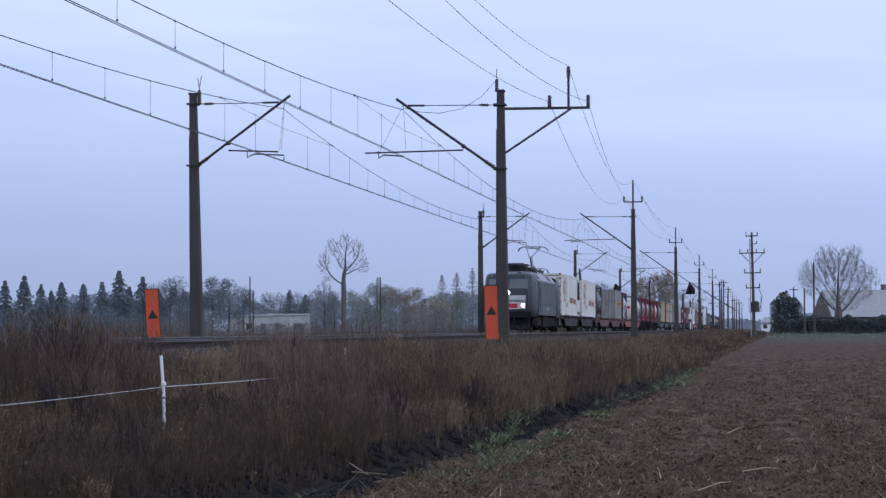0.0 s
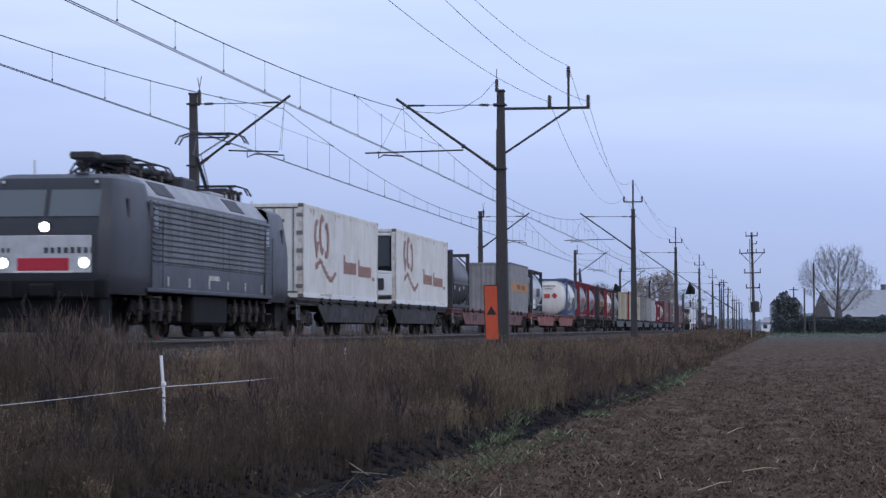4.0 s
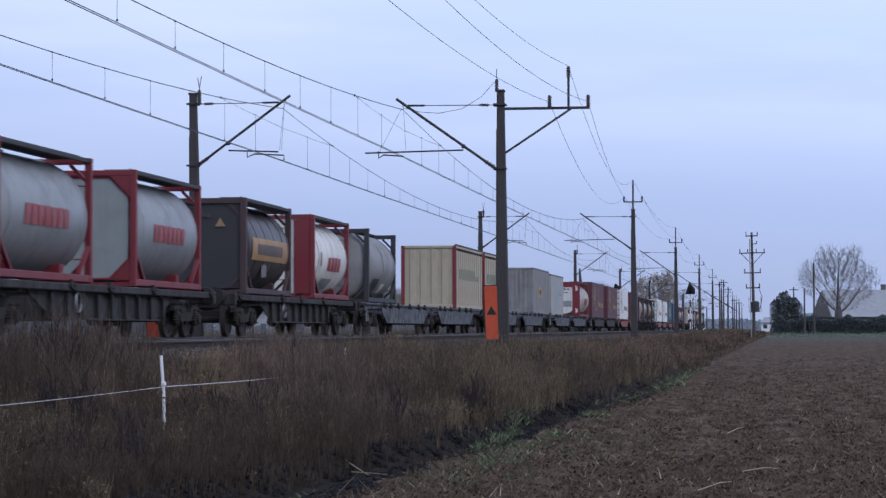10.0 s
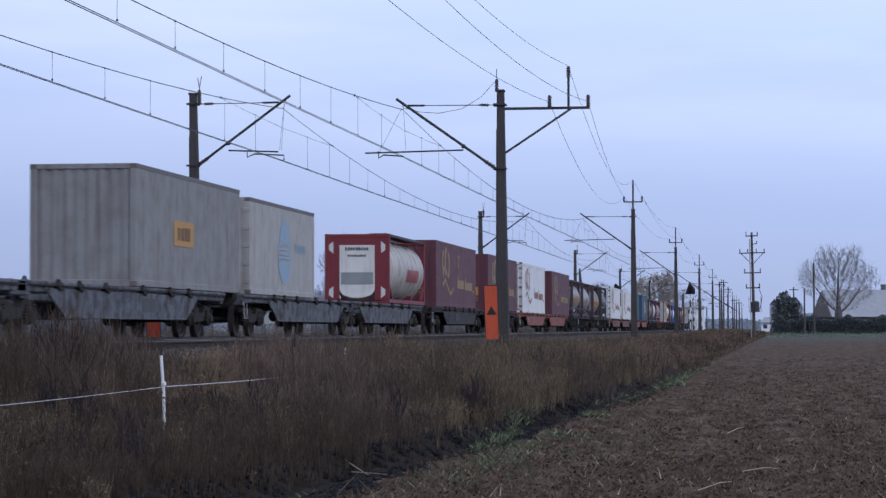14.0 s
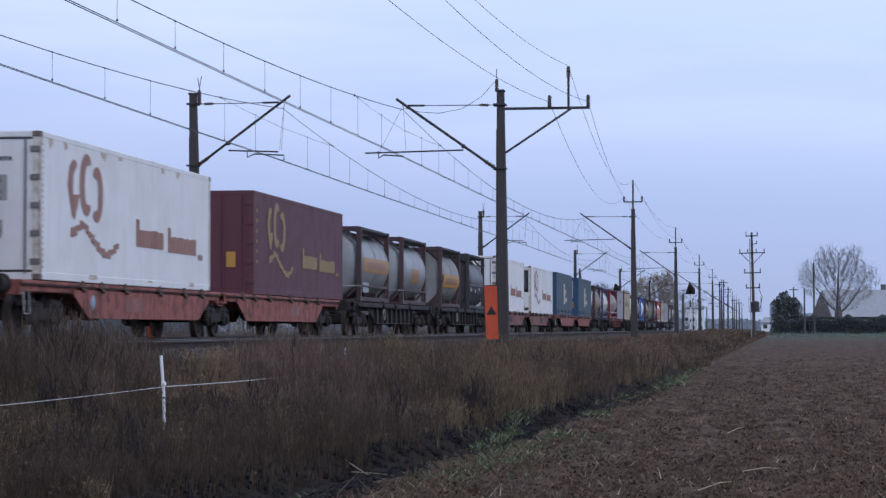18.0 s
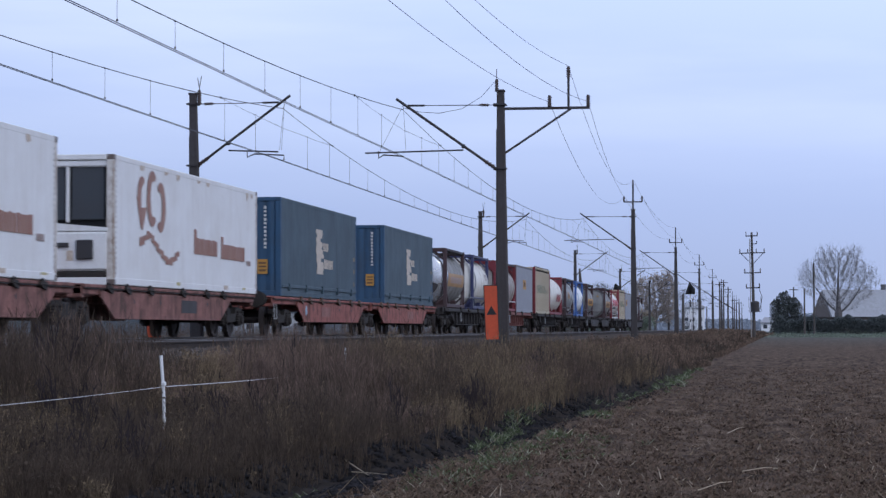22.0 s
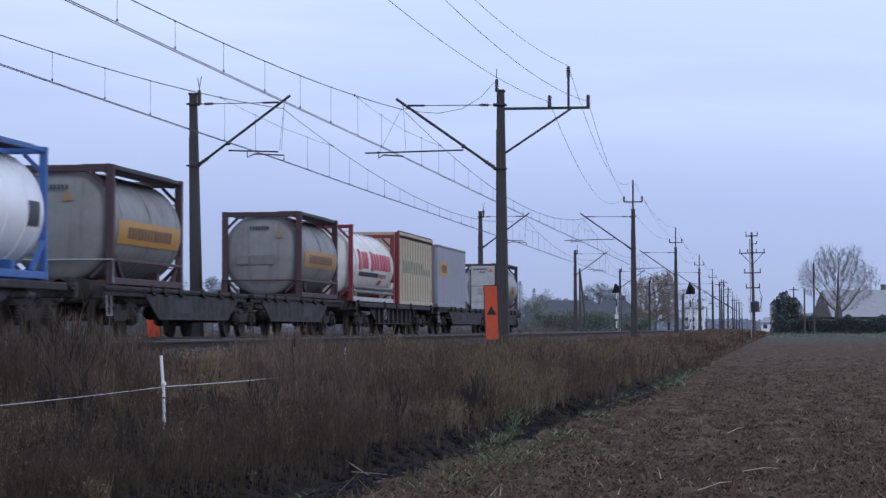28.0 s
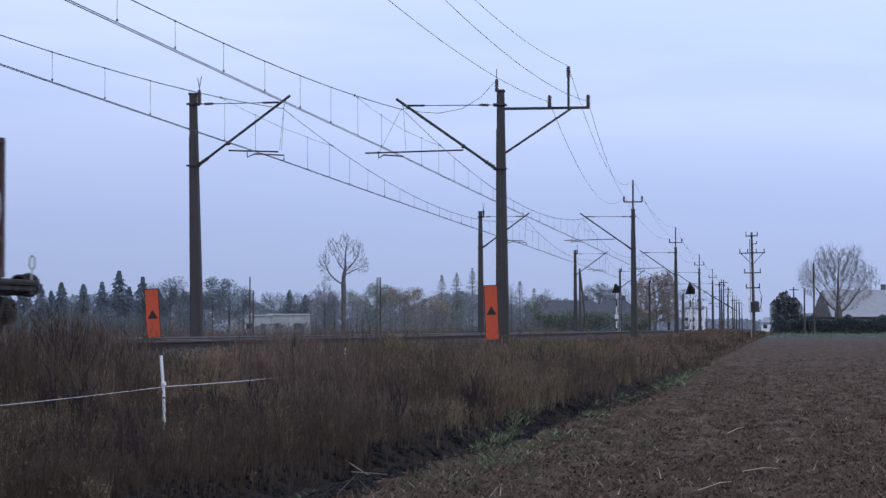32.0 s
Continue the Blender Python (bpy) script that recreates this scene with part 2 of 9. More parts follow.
def make_ground():
    xs = axis((-1500, -60, 16), (-60, -20, 20), (-20, -10, 20), (-10, -2.5, 60), (-2.5, 8, 60), (8, 40, 24), (40, 1500, 16))
    ys = axis((-300, 10, 16), (10, 60, 260), (60, 120, 150), (120, 300, 60), (300, 3500, 24))
    gx, gy = np.meshgrid(xs, ys)
    rng = np.random.default_rng(4)
    z = ground_z(gx, gy)
    near = (gy > 10) & (gy < 130)
    clod = rng.normal(0, 1, gx.shape)
    field = near & (gx > -4.8) & (gx < 9)
    furrow = near & (gx - drift(gy) > -4.7) & (gx - drift(gy) < -3.45)
    wave = np.sin(gx * 5.2 + np.sin(gy * 0.35) * 0.6) * 0.012
    z = z + np.where(field, clod * 0.02 + wave, 0) + np.where(furrow, clod * 0.012, 0) + np.where(near & (gx > -20) & (gx <= -4.8), clod * 0.02, 0)
    nx, ny = len(xs), len(ys)
    me = bpy.data.meshes.new("ground")
    i = np.arange(nx * ny).reshape(ny, nx)
    quads = np.stack([i[:-1, :-1], i[:-1, 1:], i[1:, 1:], i[1:, :-1]], -1).reshape(-1, 4)
    me.vertices.add(nx * ny)
    me.vertices.foreach_set("co", np.stack([gx, gy, z], -1).ravel())
    me.loops.add(quads.size)
    me.loops.foreach_set("vertex_index", quads.ravel().astype(np.int32))
    me.polygons.add(len(quads))
    me.polygons.foreach_set("loop_start", np.arange(0, quads.size, 4, dtype=np.int32))
    me.update(calc_edges=True)
    me.shade_smooth()
    return me


def soil_material():
    """Brown stubble field, dark furrow, dry grass verge: by place across the track, with two scales of noise."""
    mat = bpy.data.materials.new("ground_soil")
    mat.use_nodes = True
    nd, lk = mat.node_tree.nodes, mat.node_tree.links
    bs = nd["Principled BSDF"]
    co = nd.new("ShaderNodeTexCoord")
    sep = nd.new("ShaderNodeSeparateXYZ")
    lk.new(co.outputs["Object"], sep.inputs[0])
    def tex(scale, detail, stretch=(1, 1, 1)):
        mp = nd.new("ShaderNodeMapping")
        mp.inputs["Scale"].default_value = stretch
        lk.new(co.outputs["Object"], mp.inputs[0])
        n = nd.new("ShaderNodeTexNoise")
        n.inputs["Scale"].default_value = scale
        n.inputs["Detail"].default_value = detail
        n.inputs["Roughness"].default_value = 0.7
        lk.new(mp.outputs[0], n.inputs["Vector"])
        return n.outputs[0]
    big, mid_, fine = tex(0.35, 5), tex(3.4, 9, (1, 0.3, 1)), tex(30, 4, (1, 0.25, 1))
    ragged = tex(2.2, 5, (1, 0.4, 1))
    def ramp(src, stops):
        r = nd.new("ShaderNodeValToRGB")
        els = r.color_ramp.elements
        els[0].position, els[0].color = stops[0][0], (*stops[0][1], 1)
        els[1].position, els[1].color = stops[-1][0], (*stops[-1][1], 1)
        for p, c in stops[1:-1]:
            e = els.new(p)
            e.color = (*c, 1)
        lk.new(src, r.inputs[0])
        return r.outputs[0]
    def mix(fac, a, b, mode="MIX"):
        m = nd.new("ShaderNodeMix")
        m.data_type = "RGBA"
        m.blend_type = mode
        if isinstance(fac, float):
            m.inputs[0].default_value = fac
        else:
            lk.new(fac, m.inputs[0])
        lk.new(a, m.inputs[6])
        lk.new(b, m.inputs[7])
        return m.outputs[2]
    stubble = ramp(mid_, [(0.30, (0.019, 0.013, 0.011)), (0.45, (0.084, 0.059, 0.044)), (0.58, (0.162, 0.115, 0.083)), (0.75, (0.29, 0.22, 0.158))])
    speck = ramp(fine, [(0.35, (0.35, 0.33, 0.30)), (0.62, (1, 1, 1))])
    stubble = mix(0.8, stubble, speck, "MULTIPLY")
    furrow = ramp(mid_, [(0.3, (0.012, 0.010, 0.009)), (0.7, (0.040, 0.032, 0.026))])
    verge = ramp(mid_, [(0.3, (0.024, 0.017, 0.012)), (0.55, (0.055, 0.040, 0.027)), (0.75, (0.11, 0.082, 0.055))])
    bend = nd.new("ShaderNodeMapRange")
    for key, value in (("From Min", 28.0), ("From Max", 66.0), ("To Min", 0.1), ("To Max", 1.05)):
        bend.inputs[key].default_value = value
    lk.new(sep.outputs["Y"], bend.inputs["Value"])
    across = nd.new("ShaderNodeMath")
    across.operation = "SUBTRACT"
    lk.new(sep.outputs["X"], across.inputs[0])
    swerve = nd.new("ShaderNodeMapRange")
    for key, value in (("From Min", 23.0), ("From Max", 28.5), ("To Min", -0.85), ("To Max", 0.0)):
        swerve.inputs[key].default_value = value
    lk.new(sep.outputs["Y"], swerve.inputs["Value"])
    away = nd.new("ShaderNodeMapRange")
    for key, value in (("From Min", 105.0), ("From Max", 316.0), ("To Min", 0.0), ("To Max", 3.35)):
        away.inputs[key].default_value = value
    lk.new(sep.outputs["Y"], away.inputs["Value"])
    bends = nd.new("ShaderNodeMath")
    bends.operation = "ADD"
    lk.new(bend.outputs[0], bends.inputs[0])
    lk.new(away.outputs[0], bends.inputs[1])
    course = nd.new("ShaderNodeMath")
    course.operation = "ADD"
    lk.new(bends.outputs[0], course.inputs[0])
    lk.new(swerve.outputs[0], course.inputs[1])
    lk.new(course.outputs[0], across.inputs[1])

    narrow = nd.new("ShaderNodeMapRange")
    for key, value in (("From Min", 22.0), ("From Max", 28.0), ("To Min", -0.45), ("To Max", 0.0)):
        narrow.inputs[key].default_value = value
    lk.new(sep.outputs["Y"], narrow.inputs["Value"])
    field_side = nd.new("ShaderNodeMath")
    field_side.operation = "ADD"
    lk.new(across.outputs[0], field_side.inputs[0])
    lk.new(narrow.outputs[0], field_side.inputs[1])

    def edge(lo, hi, across=across):
        r = nd.new("ShaderNodeMapRange")
        r.inputs["From Min"].default_value, r.inputs["From Max"].default_value = lo, hi
        ad = nd.new("ShaderNodeMath")
        ad.operation = "MULTIPLY_ADD"
        lk.new(big, ad.inputs[0])
        ad.inputs[1].default_value = 0.8
        ad3 = nd.new("ShaderNodeMath")
        ad3.operation = "MULTIPLY_ADD"
        lk.new(ragged, ad3.inputs[0])
        ad3.inputs[1].default_value = 1.1
        ad2 = nd.new("ShaderNodeMath")
        ad2.operation = "ADD"
        lk.new(across.outputs[0], ad.inputs[2])
        lk.new(ad.outputs[0], ad3.inputs[2])
        lk.new(ad3.outputs[0], ad2.inputs[0])
        ad2.inputs[1].default_value = -0.95
        lk.new(ad2.outputs[0], r.inputs["Value"])
        return r.outputs[0]
    col = mix(edge(-5.0, -4.75), verge, furrow)
    far_ = nd.new("ShaderNodeMapRange")
    far_.inputs["From Min"].default_value, far_.inputs["From Max"].default_value = 60.0, 115.0
    far_.inputs["To Max"].default_value = 0.8
    lk.new(sep.outputs["Y"], far_.inputs["Value"])
    col = mix(far_.outputs[0], col, verge)
    col = mix(edge(-3.80, -3.46, field_side), col, stubble)
    # far grass, with haze put in as a paler tone that fades in slowly
    hazed_meadow = ramp(mid_, [(0.3, (0.062, 0.066, 0.058)), (0.55, (0.102, 0.106, 0.094)), (0.75, (0.15, 0.15, 0.13))])
    back = nd.new("ShaderNodeMapRange")
    back.inputs["From Min"].default_value, back.inputs["From Max"].default_value = 150.0, 270.0
    lk.new(sep.outputs["Y"], back.inputs["Value"])
    col = mix(back.outputs[0], col, hazed_meadow)
    lk.new(col, bs.inputs["Base Color"])
    bs.inputs["Roughness"].default_value = 0.95
    bs.inputs["Specular IOR Level"].default_value = 0.03
    bp = nd.new("ShaderNodeBump")
    bp.inputs["Strength"].default_value = 0.6
    bp.inputs["Distance"].default_value = 0.05
    lk.new(fine, bp.inputs["Height"])
    lk.new(bp.outputs[0], bs.inputs["Normal"])
    return mat


solid("ground", make_ground(), soil_material(), "brown stubble field, dark furrow and weedy railway verge", "ground", kind="structure")

# ---- track ----
M_CONCRETE = paint("old_concrete", (0.13, 0.115, 0.10), 0.95, 0.5, (0.05, 0.04, 0.035), grain=25, bump=0.3, spec=0.0)
M_BALLAST = paint("ballast_bed", (0.085, 0.07, 0.06), 0.98, 0.6, (0.04, 0.032, 0.028), grain=18, bump=0.9, vary=0.45, patch=3, spec=0.0)
M_STONE = paint("ballast_stone", (0.085, 0.070, 0.063), 0.95, 0.4, (0.07, 0.055, 0.045), grain=30, island=0.35)
M_RAIL = paint("rusty_rail", (0.038, 0.028, 0.023), 0.85, 0.4, grain=40, metal=0.3)
M_RAILTOP = paint("worn_rail_head", (0.15, 0.14, 0.135), 0.5, 0.7, (0.05, 0.035, 0.028), metal=0.4, grain=90, bump=0.02, patch=0.6)


def ballast():
    m = Mesh()
    sec = [(-18.3, -0.6), (-17.4, -0.17), (-9.65, -0.17), (-9.3, -0.26), (-8.5, -0.62), (-8.5, -1.3), (-18.3, -1.3)]
    return m.prism([(a, b) for a, b in sec], -80, 1400, "y")


solid("ballast_bed", ballast(), M_BALLAST, "grey-brown gravel bed under the two tracks", "ballast", kind="structure")


def stones():
    """Loose stones on the near shoulder of the bed."""
    rng = np.random.default_rng(8)
    m = Mesh()
    for _ in range(7000):
        y = 33 + 60 * rng.random() ** 1.5
        x = -9.6 + rng.normal(0.4, 0.45)
        z = np.interp(x, [-9.65, -9.3, -8.5], [-0.17, -0.26, -0.62])
        r = 0.022 + 0.03 * rng.random()
        q = Euler(rng.random(3) * 6).to_matrix()
        vs = [q @ Vector(p) * r * (0.8 + 0.5 * rng.random()) for p in ((1, 0, 0), (-1, 0, 0), (0, 1, 0), (0, -1, 0), (0, 0, 1), (0, 0, -1))]
        m.add([(v.x + x, v.y + y, v.z + z + 0.01) for v in vs], [(0, 2, 4), (2, 1, 4), (1, 3, 4), (3, 0, 4), (2, 0, 5), (1, 2, 5), (3, 1, 5), (0, 3, 5)])
    return m


solid("ballast_stones", stones(), M_STONE, "loose grey ballast stones on the bed's shoulder", "gravel", kind="stuff", smooth=None)


def rail(x, name):
    ob = thing(name, "steel rail with worn bright head on sleepers", "rail", kind="structure", group="rails")
    m = Mesh()
    m.box((x, 660, -0.165), (0.14, 1480, 0.018))
    m.box((x, 660, -0.10), (0.018, 1480, 0.115))
    m.box((x, 660, -0.03), (0.068, 1480, 0.032), 0.008)
    part("rail_web", m, M_RAIL, ob)
    part("rail_head", Mesh().box((x, 660, -0.007), (0.066, 1480, 0.014), 0.004), M_RAILTOP, ob, "shiny worn rail head")


for c in (TRACK_NEAR, TRACK_FAR):
    for s in (-0.7535, 0.7535):
        rail(c + s, "rail")

SLEEPER = Mesh().box((0, 0, 0), (2.5, 0.26, 0.16), 0.03).data("sleeper")
SLEEPER.materials.append(M_CONCRETE)
for c, y0, n in ((TRACK_NEAR, 34.0, 110), (TRACK_FAR, 40.0, 60)):
    ob = thing("sleeper_row", "weathered concrete sleepers half sunk in gravel", "sleepers", kind="structure")
    for i in range(n):
        s = part("sleeper", SLEEPER, M_CONCRETE, ob)
        s.matrix_basis = pose(c, y0 + 0.6 * i, -0.26)

# ---- overhead line ----
M_MAST = paint("mast_concrete", (0.060, 0.055, 0.056), 0.9, 0.5, (0.05, 0.04, 0.035), grain=22, bump=0.3, streak=1.0)
M_STEEL = paint("dark_steel", (0.045, 0.045, 0.05), 0.6, 0.4, (0.07, 0.04, 0.03), metal=0.3, grain=50)
M_WIRE = paint("wire_copper", (0.045, 0.043, 0.048), 0.6, 0.1, metal=0.2, bump=0)
M_INSUL = paint("brown_insulator", (0.05, 0.03, 0.025), 0.3, 0.2)
M_GALV_POLE = paint("pale_strip", (0.30, 0.28, 0.25), 0.7, 0.4)
CONTACT, MESS_LOW, MESS_TOP = 5.5, 5.98, 6.98


def pole_mesh(h0, h1, w0, w1, t0, t1, lean=0.0):
    m = Mesh()
    vs = []
    for z, w, t in ((h0, w0, t0), (h1, w1, t1)):
        c = 0.2
        vs += [(sx * w / 2 * (1 if k else 1 - c) + (lean if z == h0 else 0.0), sy * t / 2 * ((1 - c) if k else 1), z) for sx, sy, k in
               ((-1, -1, 1), (-1, -1, 0), (1, -1, 0), (1, -1, 1), (1, 1, 1), (1, 1, 0), (-1, 1, 0), (-1, 1, 1))]
    m.add(vs, [tuple(reversed(range(8))), tuple(range(8, 16))] + [(i, (i + 1) % 8, 8 + (i + 1) % 8, 8 + i) for i in range(8)])
    return m


def insulator(a, b, r=0.06, n=5):
    """Ribbed insulator from a to b."""
    a, b = Vector(a), Vector(b)
    m = Mesh()
    k = 2 * n + 1
    for i in range(n):
        p, q = a.lerp(b, (2 * i + 0.6) / k), a.lerp(b, (2 * i + 1.6) / k)
        m.tube([p, q], r, 8, r * 0.75)
    m.tube([a, b], r * 0.66, 6)
    return m


def catenary_mast(y, side, top, lift=0.0, feeder="", lean=0.0):
    """Concrete mast beside the track; side +1 stands right of the near track, -1 left of the far one. Local x points to the track."""
    x0 = -8.0 if side > 0 else -17.93
    m = Matrix.Translation((x0, y, 0)) @ Matrix.Diagonal((-side, 1, 1, 1))
    ob = thing("catenary_mast", "tapered concrete catenary mast with slanted steel cantilever", "mast", Matrix.Translation((x0, y, 0)), group="catenary masts")
    s = -side                               # towards the track
    reach = 3.03 if side > 0 else 2.93
    part("post", pole_mesh(-1.4, top, 0.42, 0.22, 0.34, 0.20, lean), M_MAST, ob)
    part("earth_strip", Mesh().box((-side * 0.0 - 0.172 + lean * 0.55, -0.05, 2.6), (0.018, 0.03, 7.4), 0.0, Matrix.Rotation(math.atan2(0.09 - lean, 8.8), 3, "Y")), M_GALV_POLE, ob, "pale earthing strip down the post")
    part("pole_cap", Mesh().box((0, 0, top + 0.03), (0.27, 0.25, 0.07), 0.015), M_STEEL, ob)
    e = lift
    arm = Mesh().tube([(s * 0.15, 0, 5.1 + e), (s * (reach + 0.2), 0, 7.28 + e)], 0.042, 8)
    part("cantilever_tube", arm, M_STEEL, ob)
    part("arm_insulator", insulator((s * 0.2, 0, 5.14 + e), (s * 0.52, 0, 5.36 + e), 0.075, 3), M_INSUL, ob)
    part("tube_clamp", Mesh().box((s * 1.15, 0, 5.80 + e), (0.11, 0.12, 0.13), 0.02), M_STEEL, ob)
    part("top_tie", Mesh().tube([(s * 0.1, 0, 7.05 + e), (s * reach, 0, 7.07 + e)], 0.014, 6), M_STEEL, ob)
    part("tie_insulator", insulator((s * 0.36, 0, 7.05 + e), (s * 0.66, 0, 7.06 + e), 0.052, 3), M_INSUL, ob)
    part("tie_clamp", Mesh().tube([(s * (reach - 0.68), 0, 7.065 + e), (s * (reach - 0.16), 0, 7.07 + e)], 0.032, 8), M_STEEL, ob)
    for z in (5.1 + e, 7.05 + e):
        part("bracket", Mesh().box((s * 0.16, 0, z), (0.14, 0.12, 0.1), 0.02).box((0, 0, z), (0.36, 0.34, 0.05)), M_STEEL, ob)
    z = 5.68 + e * 0.6
    part("steady_tube", Mesh().tube([(s * 1.15, 0, z), (s * 4.2 if side > 0 else s * 2.75, 0, z - 0.06)], 0.027, 6), M_STEEL, ob)
    a = reach + 0.75 if side > 0 else 1.75
    b = reach - 0.02 if side > 0 else reach
    reg = Mesh().tube([(s * a, 0, z), (s * a, 0, z - 0.22), (s * (a * 0.8 + b * 0.2), 0, z - 0.12), (s * b, 0, z - 0.17), (s * b, 0, CONTACT + 0.02)], 0.024, 6)
    part("registration_arm", reg, M_STEEL, ob)
    for top_x, foot_x in ((reach, a - 0.04), (reach - 0.02, reach - 0.1)) if side > 0 else ((reach, reach - 0.14), (reach + 0.02, reach - 0.08)):
        part("hanger_wire", Mesh().tube([(s * top_x, 0, 7.06 + e), (s * foot_x, 0, z)], 0.005, 4), M_WIRE, ob)
    if side < 0:
        horn = Mesh().tube([(s * 0.2, 0, top), (s * 0.2, 0, top + 0.22), (s * 0.14, 0, top + 0.55)], 0.012, 5).tube([(s * 0.2, 0, top + 0.22), (s * 0.27, 0, top + 0.6)], 0.012, 5)
        part("lightning_horn", horn, M_STEEL, ob)
        part("top_insulator", insulator((s * 0.2, 0, top - 0.3), (s * 0.2, 0, top + 0.15), 0.08), M_INSUL, ob)
    if feeder == "bracket":
        cr = Mesh().box((1.35, 0, 6.93), (2.75, 0.08, 0.08), 0.01).beam((0.1, 0, 5.55), (2.15, 0, 6.9), 0.06).box((2.08, 0, 7.4), (0.07, 0.07, 0.95), 0.01)
        part("feeder_crossarm", cr, M_STEEL, ob)
        for fx, fz in ((1.5, 6.97), (2.08, 7.85), (2.68, 6.97)):
            part("feeder_insulator", insulator((fx, 0, fz), (fx, 0, fz + 0.35), 0.075), M_INSUL, ob)
        part("top_insulator", insulator((-0.12, 0, top), (-0.12, 0, top + 0.4), 0.07).tube([(-0.12, 0, top + 0.4), (-0.12, 0, top + 0.7)], 0.012, 5), M_INSUL, ob)
        part("jumper_wire", Mesh().tube([(-0.15, 0, top + 0.35), (-0.6, 0, top - 0.15), (-1.2, 0, 6.95), (-1.9, 0, 6.82), (-2.5, 0, 6.87), (-3.0, 0, 7.0)], 0.008, 4), M_WIRE, ob)
    if feeder == "rod":
        part("extension_rod", Mesh().box((0, 0, (top + 9.1) / 2), (0.1, 0.1, 9.1 - top), 0.01).box((0, 0, 7.95), (1.15, 0.08, 0.07), 0.01), M_STEEL, ob)
        for fx in (-0.55, 0.55):
            part("feeder_insulator", insulator((fx, 0, 7.97), (fx, 0, 8.3), 0.07), M_INSUL, ob)
        part("feeder_insulator", insulator((0, 0, 9.05), (0, 0, 9.3), 0.06), M_INSUL, ob)
    return ob


NEAR_Y = [-1.0, 71.0, 143.0, 211.0, 286.0, 357.0, 429.0, 500.0, 572.0, 644.0, 716.0, 790.0]
FAR_Y = [0.0, 72.2, 147.5, 222.0, 291.0, 365.0, 437.0, 510.0, 582.0, 654.0]
for i, y in enumerate(NEAR_Y[1:]):
    catenary_mast(y, 1, 7.45, 0.0, "bracket" if i == 0 else "rod", 0.06)
for y in FAR_Y[1:]:
    catenary_mast(y, -1, 7.62, 0.28, "", 0.16 if y < 80 else 0.04)


def sag(a, b, low, n=18):
    """Wire between two supports that hangs down by low in the middle."""
    a, b = Vector(a), Vector(b)
    return [a.lerp(b, i / n) - Vector((0, 0, 4 * low * (i / n) * (1 - i / n))) for i in range(n + 1)]


def overhead(track, ys, support, name):
    ob = thing(name, "overhead contact line with hangers above the track", "overhead line", kind="structure")
    for a, b in zip(ys, ys[1:]):
        fine = a < 150
        lean = 0.12
        for dx in (-0.035, 0.035):
            part("contact_wire", Mesh().tube(sag((track + dx, a, CONTACT), (track + dx, b, CONTACT), 0.04, 8), 0.0095, 4), M_WIRE, ob)
        depth = support - MESS_LOW + (0.0 if a < 50 else 0.13)
        pts = sag((track, a, support), (track, b, support), depth, 24)
        part("messenger_wire", Mesh().tube(pts, 0.011, 4), M_WIRE, ob)
        bridle = 8.5                        # reach of the stitch wire on each side of a support
        k = bridle / (b - a)
        z_end, z_mid = support - 4 * depth * k * (1 - k), support - 0.62
        if a < 240:
            for foot, mast_y in ((a + bridle, a), (b - bridle, b)):
                part("stitch_wire", Mesh().tube([(track, foot, z_end), (track, (foot * 2 + mast_y) / 3, z_end * 0.5 + z_mid * 0.5), (track, mast_y, z_mid)], 0.006, 4), M_WIRE, ob)
                part("wire_clamp", Mesh().box((track, foot, z_end), (0.035, 0.09, 0.05)), M_WIRE, ob)
        n = int((b - a) / 3.95)
        for k in range(1, n):
            t = k / n
            y = a + (b - a) * t
            z = support - 4 * depth * t * (1 - t)
            off = min(y - a, b - y)
            if off < bridle and a < 240:
                z = z_mid + (z_end - z_mid) * off / bridle
            if fine or k % 2:
                part("hanger", Mesh().tube([(track, y, z), (track, y, CONTACT)], 0.0045, 4).box((track, y, CONTACT + 0.02), (0.03, 0.035, 0.04)).box((track, y, z), (0.022, 0.04, 0.03)), M_WIRE, ob)


overhead(TRACK_NEAR, NEAR_Y[:9], 6.95, "overhead_line")
overhead(TRACK_FAR, FAR_Y[:8], 7.15, "overhead_line")

feeders = thing("feeder_line", "three thin feeder wires on the masts", "power line", kind="structure")
starts = ((-6.5, 7.12), (-5.92, 8.22), (-5.32, 7.12))
ends = ((-8.55, 8.3), (-8.0, 9.3), (-7.45, 8.3))
for (xa, za), (xb, zb), low in zip(starts, ends, (1.2, 1.4, 1.4)):
    part("feeder_wire", Mesh().tube(sag((xa, -1.0, za), (xa, 71.0, za), low, 24), 0.007, 4), M_WIRE, feeders)
    part("feeder_wire", Mesh().tube(sag((xa, 71.0, za), (xb, 143.0, zb), 1.5, 24), 0.007, 4), M_WIRE, feeders)
    for a, b in zip(NEAR_Y[2:8], NEAR_Y[3:9]):
        part("feeder_wire", Mesh().tube(sag((xb, a, zb), (xb, b, zb), 0.8, 16), 0.009, 4), M_WIRE, feeders)

# ---- warning plates beside the track ----
M_ORANGE = paint("orange_plate", (0.52, 0.075, 0.026), 0.65, 0.35, (0.24, 0.06, 0.035), grain=20)
M_BLACK = paint("black_paint", (0.012, 0.012, 0.013), 0.6, 0.2)


